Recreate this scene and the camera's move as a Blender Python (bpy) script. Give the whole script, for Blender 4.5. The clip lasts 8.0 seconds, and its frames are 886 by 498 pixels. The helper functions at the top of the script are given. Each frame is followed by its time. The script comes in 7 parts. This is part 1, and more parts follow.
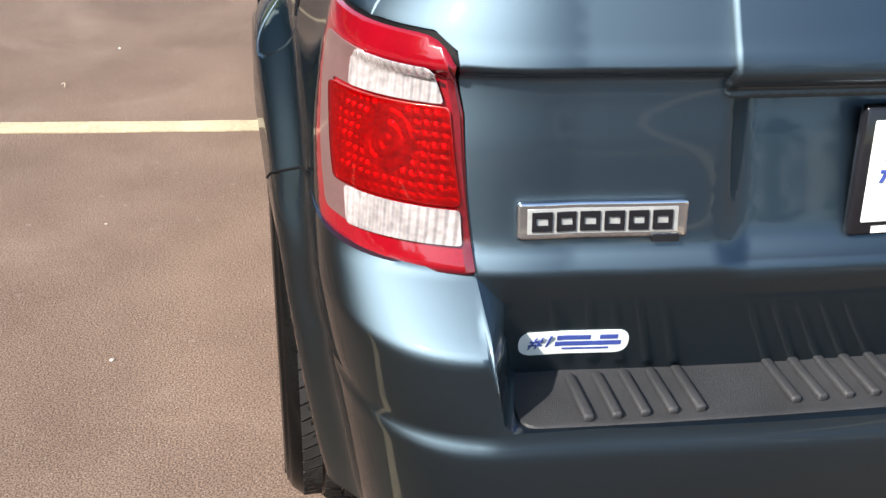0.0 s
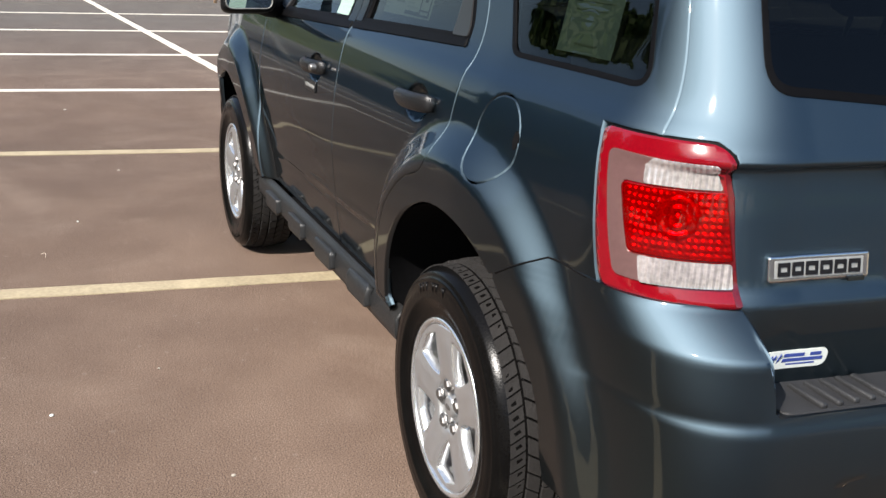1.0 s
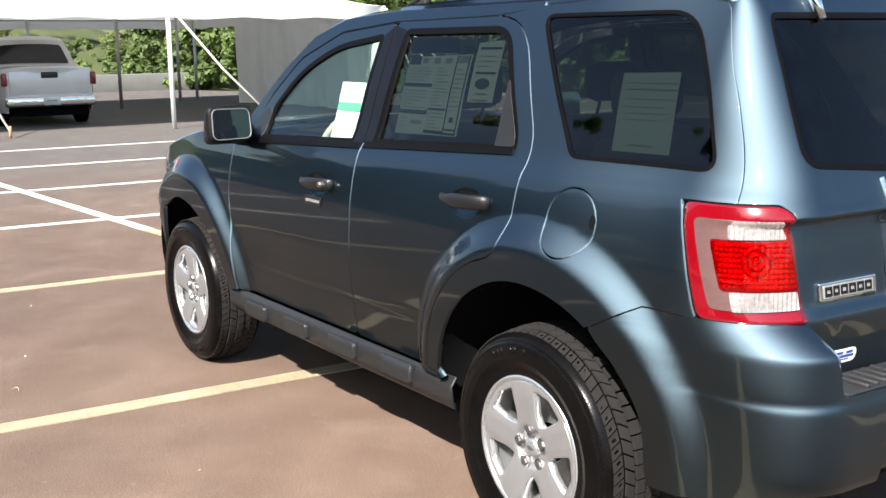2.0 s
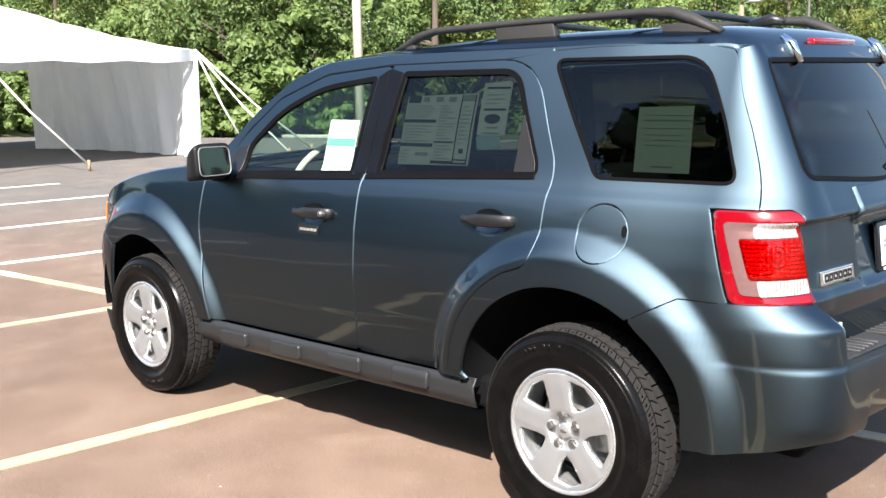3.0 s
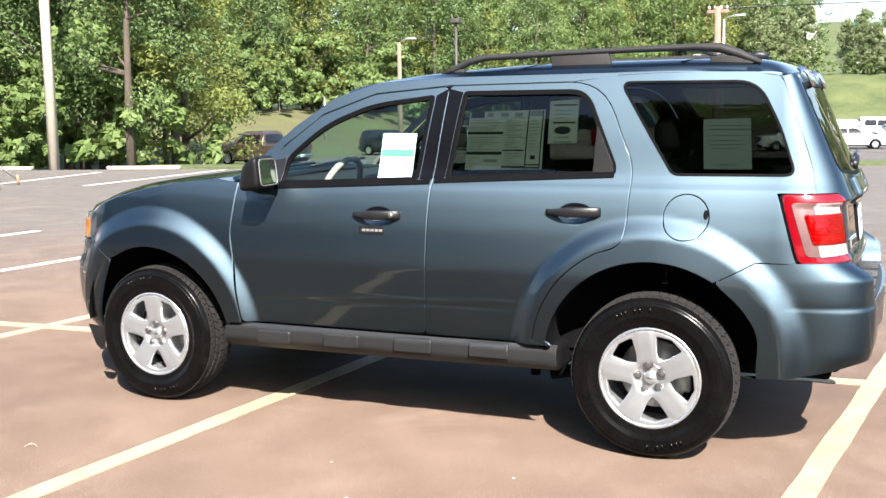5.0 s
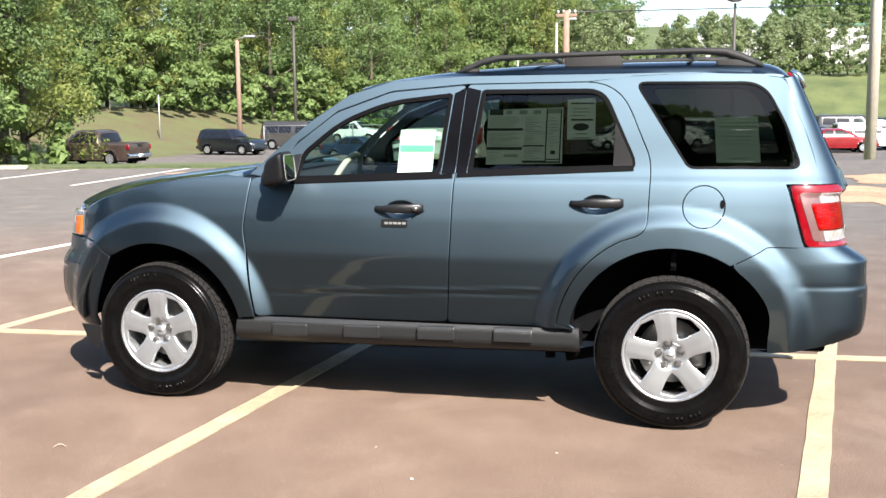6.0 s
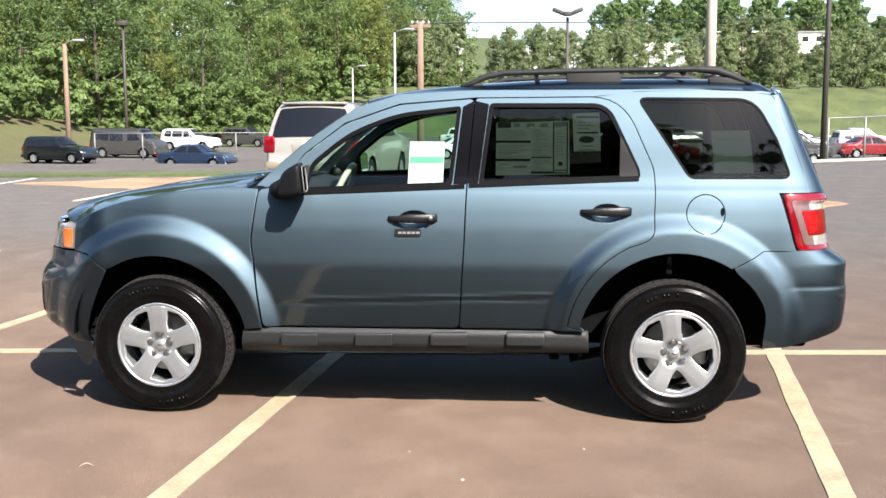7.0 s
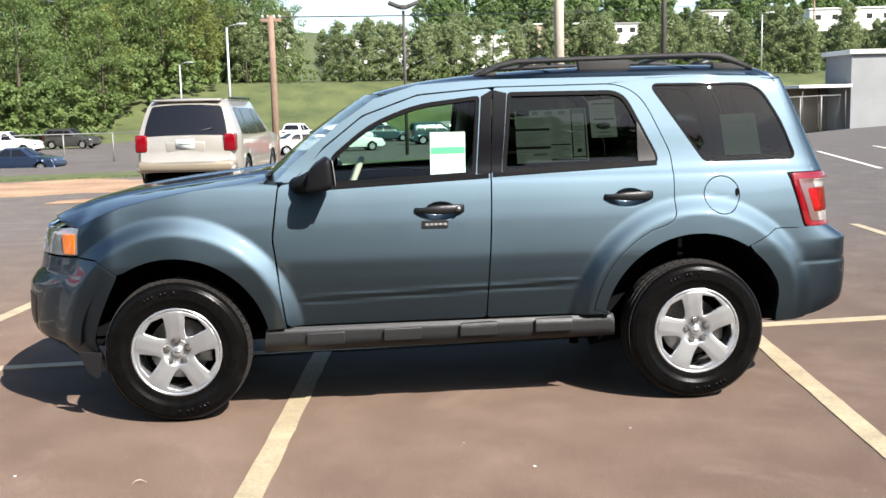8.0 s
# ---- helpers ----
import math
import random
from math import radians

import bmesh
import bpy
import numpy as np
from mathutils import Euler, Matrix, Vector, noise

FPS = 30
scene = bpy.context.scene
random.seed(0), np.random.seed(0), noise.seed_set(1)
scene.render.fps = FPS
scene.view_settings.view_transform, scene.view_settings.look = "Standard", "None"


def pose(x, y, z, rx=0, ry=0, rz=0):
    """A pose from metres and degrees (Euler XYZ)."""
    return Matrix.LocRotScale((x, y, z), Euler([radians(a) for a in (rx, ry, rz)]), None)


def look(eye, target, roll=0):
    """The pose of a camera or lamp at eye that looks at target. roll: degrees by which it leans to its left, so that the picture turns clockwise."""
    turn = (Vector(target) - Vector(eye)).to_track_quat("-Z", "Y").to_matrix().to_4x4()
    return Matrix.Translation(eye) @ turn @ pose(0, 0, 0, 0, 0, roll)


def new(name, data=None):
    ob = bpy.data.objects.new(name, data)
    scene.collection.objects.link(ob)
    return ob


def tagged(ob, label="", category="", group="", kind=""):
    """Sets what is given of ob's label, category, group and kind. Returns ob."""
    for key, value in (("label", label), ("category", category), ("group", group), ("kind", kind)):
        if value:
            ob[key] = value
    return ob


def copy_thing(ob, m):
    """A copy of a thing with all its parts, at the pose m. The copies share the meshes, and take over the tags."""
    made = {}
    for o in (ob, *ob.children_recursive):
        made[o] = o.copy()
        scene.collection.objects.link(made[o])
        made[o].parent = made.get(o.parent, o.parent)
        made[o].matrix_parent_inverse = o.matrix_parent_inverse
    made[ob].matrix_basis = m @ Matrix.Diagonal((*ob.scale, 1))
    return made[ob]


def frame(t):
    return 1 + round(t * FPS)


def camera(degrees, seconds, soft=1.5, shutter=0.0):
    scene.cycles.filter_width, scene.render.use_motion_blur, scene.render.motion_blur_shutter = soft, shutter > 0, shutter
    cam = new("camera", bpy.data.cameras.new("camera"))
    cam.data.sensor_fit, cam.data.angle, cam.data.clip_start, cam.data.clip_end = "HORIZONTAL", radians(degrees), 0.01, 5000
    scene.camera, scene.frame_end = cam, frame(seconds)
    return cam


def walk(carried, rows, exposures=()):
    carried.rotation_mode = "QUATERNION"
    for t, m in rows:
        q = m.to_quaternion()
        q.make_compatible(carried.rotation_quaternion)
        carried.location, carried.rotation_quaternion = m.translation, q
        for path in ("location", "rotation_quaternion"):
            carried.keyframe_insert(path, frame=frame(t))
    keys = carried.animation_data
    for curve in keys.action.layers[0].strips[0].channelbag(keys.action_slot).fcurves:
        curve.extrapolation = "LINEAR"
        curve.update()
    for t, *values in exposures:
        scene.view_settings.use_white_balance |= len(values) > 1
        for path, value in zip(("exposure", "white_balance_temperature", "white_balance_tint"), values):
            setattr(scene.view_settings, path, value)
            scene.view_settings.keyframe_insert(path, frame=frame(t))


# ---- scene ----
cam = camera(45.9, 8.0, soft=1.5)
PATH = [
    (0, (3.161, -0.835, 1.473), (1.413, -0.515, 0.555), 1.3),
    (0.5, (3.32, -1.258, 1.473), (1.535, -0.733, 0.739), -0.3),
    (1, (3.456, -1.725, 1.478), (1.689, -0.995, 0.892), 2.3),
    (1.5, (3.585, -2.197, 1.519), (1.877, -1.266, 1.053), 0.8),
    (3, (3.371, -3.586, 1.542), (2.019, -2.146, 1.23), -1.2),
    (3.5, (3.156, -3.967, 1.523), (1.951, -2.401, 1.211), -1.0),
    (4, (2.931, -4.431, 1.53), (1.875, -2.758, 1.242), -1.3),
    (4.5, (2.617, -4.819, 1.506), (1.682, -3.071, 1.239), -0.7),
    (6, (1.473, -5.664, 1.506), (0.981, -3.744, 1.239), -0.5),
    (6.5, (1.028, -5.832, 1.499), (0.687, -3.878, 1.246), 1.0),
    (7, (0.603, -5.966, 1.532), (0.433, -3.99, 1.279), -0.1),
    (7.5, (0.093, -5.942, 1.537), (0.091, -3.961, 1.266), -1.7),
    (8, (-0.38, -5.952, 1.524), (-0.227, -3.976, 1.256), -1.4),
]
walk(cam, [(t, look(eye, target, roll)) for t, eye, target, roll in PATH],
     exposures=[(0.0, 1.52), (0.5, 1.06), (1.0, 0.98), (1.5, 1.20), (3.0, 1.86), (4.5, 1.94), (6.0, 1.64), (7.0, 1.46), (8.0, 1.27)])

# ---- daylight ----
SUN_FROM = Vector((0.66, -1.0, 1.06)).normalized()
world = bpy.data.worlds.new("sky")
scene.world = world
world.use_nodes = True
wn = world.node_tree
sky = wn.nodes.new("ShaderNodeTexSky")
sky.sky_type = "NISHITA"
sky.sun_disc = False
sky.sun_elevation = math.asin(SUN_FROM.z)
sky.sun_rotation = math.atan2(SUN_FROM.x, SUN_FROM.y)
sky.air_density, sky.dust_density, sky.ozone_density = 1.0, 0.9, 1.0
wn.links.new(sky.outputs["Color"], wn.nodes["Background"].inputs["Color"])
wn.nodes["Background"].inputs["Strength"].default_value = 0.098
sun_data = bpy.data.lights.new("sun", "SUN")
sun_data.energy, sun_data.angle, sun_data.color = 5.0, radians(0.53), (1.0, 0.945, 0.885)
sun = new("sun", sun_data)
sun.matrix_world = look((0, 0, 30), Vector((0, 0, 30)) - SUN_FROM)


# ---- materials ----
def material(name, base, rough=0.5, metal=0.0, vary=0.15, scale=8.0, fine=90.0, bump=0.0, tint=None, coat=0.0, spec=0.5, per_object=0.0, island=0.0, stretch=(1, 1, 1)):
    """A procedural surface: two scales of noise over the base colour, fine relief, gloss that varies."""
    m = bpy.data.materials.new(name)
    m.use_nodes = True
    nt = m.node_tree
    p = nt.nodes["Principled BSDF"]
    p.inputs["Metallic"].default_value = metal
    p.inputs["Roughness"].default_value = rough
    p.inputs["Specular IOR Level"].default_value = spec
    p.inputs["Coat Weight"].default_value = coat
    p.inputs["Coat Roughness"].default_value = 0.04
    tc = nt.nodes.new("ShaderNodeTexCoord")
    mp = nt.nodes.new("ShaderNodeMapping")
    mp.inputs["Scale"].default_value = stretch
    nt.links.new(tc.outputs["Object"], mp.inputs["Vector"])
    big, small = nt.nodes.new("ShaderNodeTexNoise"), nt.nodes.new("ShaderNodeTexNoise")
    for n, s, d in ((big, scale, 4), (small, fine, 3)):
        n.inputs["Scale"].default_value = s
        n.inputs["Detail"].default_value = d
        nt.links.new(mp.outputs["Vector"], n.inputs["Vector"])
    add = nt.nodes.new("ShaderNodeMath")
    add.operation = "ADD"
    nt.links.new(big.outputs["Fac"], add.inputs[0])
    nt.links.new(small.outputs["Fac"], add.inputs[1])
    last = add.outputs[0]
    if per_object or island:
        src = nt.nodes.new("ShaderNodeObjectInfo") if per_object else nt.nodes.new("ShaderNodeNewGeometry")
        mul = nt.nodes.new("ShaderNodeMath")
        mul.operation = "MULTIPLY_ADD"
        nt.links.new(src.outputs["Random" if per_object else "Random Per Island"], mul.inputs[0])
        mul.inputs[1].default_value = per_object or island
        nt.links.new(last, mul.inputs[2])
        last = mul.outputs[0]
    ramp = nt.nodes.new("ShaderNodeMapRange")
    extra = per_object or island
    ramp.inputs["From Min"].default_value, ramp.inputs["From Max"].default_value = 0.7, 1.3 + extra
    nt.links.new(last, ramp.inputs["Value"])
    mix = nt.nodes.new("ShaderNodeMix")
    mix.data_type = "RGBA"
    lo = [c * (1 - vary) for c in base]
    hi = tint or [min(1, c * (1 + vary)) for c in base]
    mix.inputs["A"].default_value, mix.inputs["B"].default_value = (*lo, 1), (*hi, 1)
    nt.links.new(ramp.outputs["Result"], mix.inputs["Factor"])
    nt.links.new(mix.outputs["Result"], p.inputs["Base Color"])
    if bump:
        b = nt.nodes.new("ShaderNodeBump")
        b.inputs["Strength"].default_value = min(1, bump)
        b.inputs["Distance"].default_value = 0.003
        nt.links.new(small.outputs["Fac"], b.inputs["Height"])
        nt.links.new(b.outputs["Normal"], p.inputs["Normal"])
    return m


def glass(name, tint, rough=0.0):
    """A pane: clear or smoked, with the gloss of its surface."""
    m = bpy.data.materials.new(name)
    m.use_nodes = True
    nt = m.node_tree
    nt.nodes.remove(nt.nodes["Principled BSDF"])
    out = nt.nodes["Material Output"]
    tr, gl, mix, fr = (nt.nodes.new("ShaderNode" + k) for k in ("BsdfTransparent", "BsdfGlossy", "MixShader", "LayerWeight"))
    tr.inputs["Color"].default_value = (*tint, 1)
    gl.inputs["Roughness"].default_value = rough
    fr.inputs["Blend"].default_value = 0.5
    power, scaled = nt.nodes.new("ShaderNodeMath"), nt.nodes.new("ShaderNodeMath")
    power.operation, scaled.operation = "POWER", "MULTIPLY_ADD"
    power.inputs[1].default_value, scaled.inputs[1].default_value, scaled.inputs[2].default_value = 4.5, 0.9, 0.035
    nt.links.new(fr.outputs["Facing"], power.inputs[0])
    nt.links.new(power.outputs[0], scaled.inputs[0])
    nt.links.new(scaled.outputs[0], mix.inputs[0])
    nt.links.new(tr.outputs[0], mix.inputs[1])
    nt.links.new(gl.outputs[0], mix.inputs[2])
    nt.links.new(mix.outputs[0], out.inputs["Surface"])
    return m


def asphalt(name, base, reddish, strength=1.0, away=None):
    """Worn blacktop: aggregate, broad stains, red dust in drifts, fine light specks."""
    m = material(name, base, rough=0.85, vary=0.25, scale=0.35, fine=420.0, bump=0.22, spec=0.25)
    nt = m.node_tree
    p = nt.nodes["Principled BSDF"]
    first = p.inputs["Base Color"].links[0].from_socket
    tc = nt.nodes["Texture Coordinate"]
    dust = nt.nodes.new("ShaderNodeTexNoise")
    dust.inputs["Scale"].default_value, dust.inputs["Detail"].default_value, dust.inputs["Roughness"].default_value = 0.22, 6, 0.62
    stain = nt.nodes.new("ShaderNodeTexNoise")
    stain.inputs["Scale"].default_value, stain.inputs["Detail"].default_value = 2.4, 9
    grit = nt.nodes.new("ShaderNodeTexVoronoi")
    grit.inputs["Scale"].default_value = 110.0
    pit = nt.nodes.new("ShaderNodeTexNoise")
    pit.inputs["Scale"].default_value, pit.inputs["Detail"].default_value = 225.0, 9
    smear = nt.nodes.new("ShaderNodeTexNoise")
    smear.inputs["Scale"].default_value, smear.inputs["Detail"].default_value, smear.inputs["Roughness"].default_value = 1.3, 10, 0.72
    smear.inputs["Distortion"].default_value = 0.8
    fleck = nt.nodes.new("ShaderNodeTexVoronoi")
    fleck.inputs["Scale"].default_value = 9.0
    for n in (dust, stain, grit, pit, smear, fleck):
        nt.links.new(tc.outputs["Object"], n.inputs["Vector"])
    def ranged(socket, a, b, lo, hi):
        r = nt.nodes.new("ShaderNodeMapRange")
        r.inputs["From Min"].default_value, r.inputs["From Max"].default_value = a, b
        r.inputs["To Min"].default_value, r.inputs["To Max"].default_value = lo, hi
        nt.links.new(socket, r.inputs["Value"])
        return r.outputs["Result"]
    def mixed(kind, fac, a, b):
        x = nt.nodes.new("ShaderNodeMix")
        x.data_type, x.blend_type = "RGBA", kind
        if isinstance(fac, float):
            x.inputs["Factor"].default_value = fac
        else:
            nt.links.new(fac, x.inputs["Factor"])
        nt.links.new(a, x.inputs["A"])
        if isinstance(b, tuple):
            x.inputs["B"].default_value = b
        else:
            nt.links.new(b, x.inputs["B"])
        return x.outputs["Result"]
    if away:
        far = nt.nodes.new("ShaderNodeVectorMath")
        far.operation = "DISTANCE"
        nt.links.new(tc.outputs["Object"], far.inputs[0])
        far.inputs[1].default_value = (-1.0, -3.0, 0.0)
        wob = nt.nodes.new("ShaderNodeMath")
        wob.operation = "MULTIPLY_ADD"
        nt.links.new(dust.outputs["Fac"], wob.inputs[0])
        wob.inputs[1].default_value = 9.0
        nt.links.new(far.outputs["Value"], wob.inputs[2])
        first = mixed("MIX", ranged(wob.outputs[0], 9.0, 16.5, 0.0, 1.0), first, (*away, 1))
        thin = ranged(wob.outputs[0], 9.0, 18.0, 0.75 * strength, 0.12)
    else:
        thin = None
    amount = ranged(dust.outputs["Fac"], 0.42, 0.68, 0.0, 0.75 * strength if thin is None else 1.0)
    if thin is not None:
        am = nt.nodes.new("ShaderNodeMath")
        am.operation = "MULTIPLY"
        nt.links.new(amount, am.inputs[0])
        nt.links.new(thin, am.inputs[1])
        amount = am.outputs[0]
    c = mixed("MIX", amount, first, (*reddish, 1))
    c = mixed("MULTIPLY", ranged(stain.outputs["Fac"], 0.38, 0.66, 0.6, 0.0), c, (0.66, 0.63, 0.62, 1))
    c = mixed("MIX", ranged(smear.outputs["Fac"], 0.53, 0.76, 0.0, 0.32), c, (0.33, 0.26, 0.21, 1))
    c = mixed("MIX", ranged(fleck.outputs["Distance"], 0.02, 0.10, 0.35, 0.0), c, (0.34, 0.29, 0.245, 1))
    c = mixed("MIX", ranged(grit.outputs["Distance"], 0.0, 0.28, 0.95, 0.0), c, (0.27, 0.22, 0.18, 1))
    c = mixed("MULTIPLY", ranged(pit.outputs["Fac"], 0.40, 0.60, 1.0, 0.0), c, (0.36, 0.34, 0.33, 1))
    nt.links.new(c, p.inputs["Base Color"])
    p.inputs["Diffuse Roughness"].default_value = 1.0
    return m


def paint(name, base, spread=0.59):
    """Metallic car paint: aluminium flakes that throw the light back within a soft cone, under a clear coat."""
    m = material(name, base, vary=0.07, scale=2.0, fine=1400.0)
    nt = m.node_tree
    p = nt.nodes["Principled BSDF"]
    flakes, coat, mix, edge = (nt.nodes.new("ShaderNode" + k) for k in ("BsdfAnisotropic", "BsdfAnisotropic", "MixShader", "Fresnel"))
    flakes.distribution, coat.distribution = "BECKMANN", "GGX"
    flakes.inputs["Roughness"].default_value, coat.inputs["Roughness"].default_value = spread, 0.05
    edge.inputs["IOR"].default_value = 1.48
    nt.links.new(p.inputs["Base Color"].links[0].from_socket, flakes.inputs["Color"])
    nt.links.new(edge.outputs[0], mix.inputs[0])
    nt.links.new(flakes.outputs[0], mix.inputs[1])
    nt.links.new(coat.outputs[0], mix.inputs[2])
    nt.links.new(mix.outputs[0], nt.nodes["Material Output"].inputs["Surface"])
    nt.nodes.remove(p)
    return m


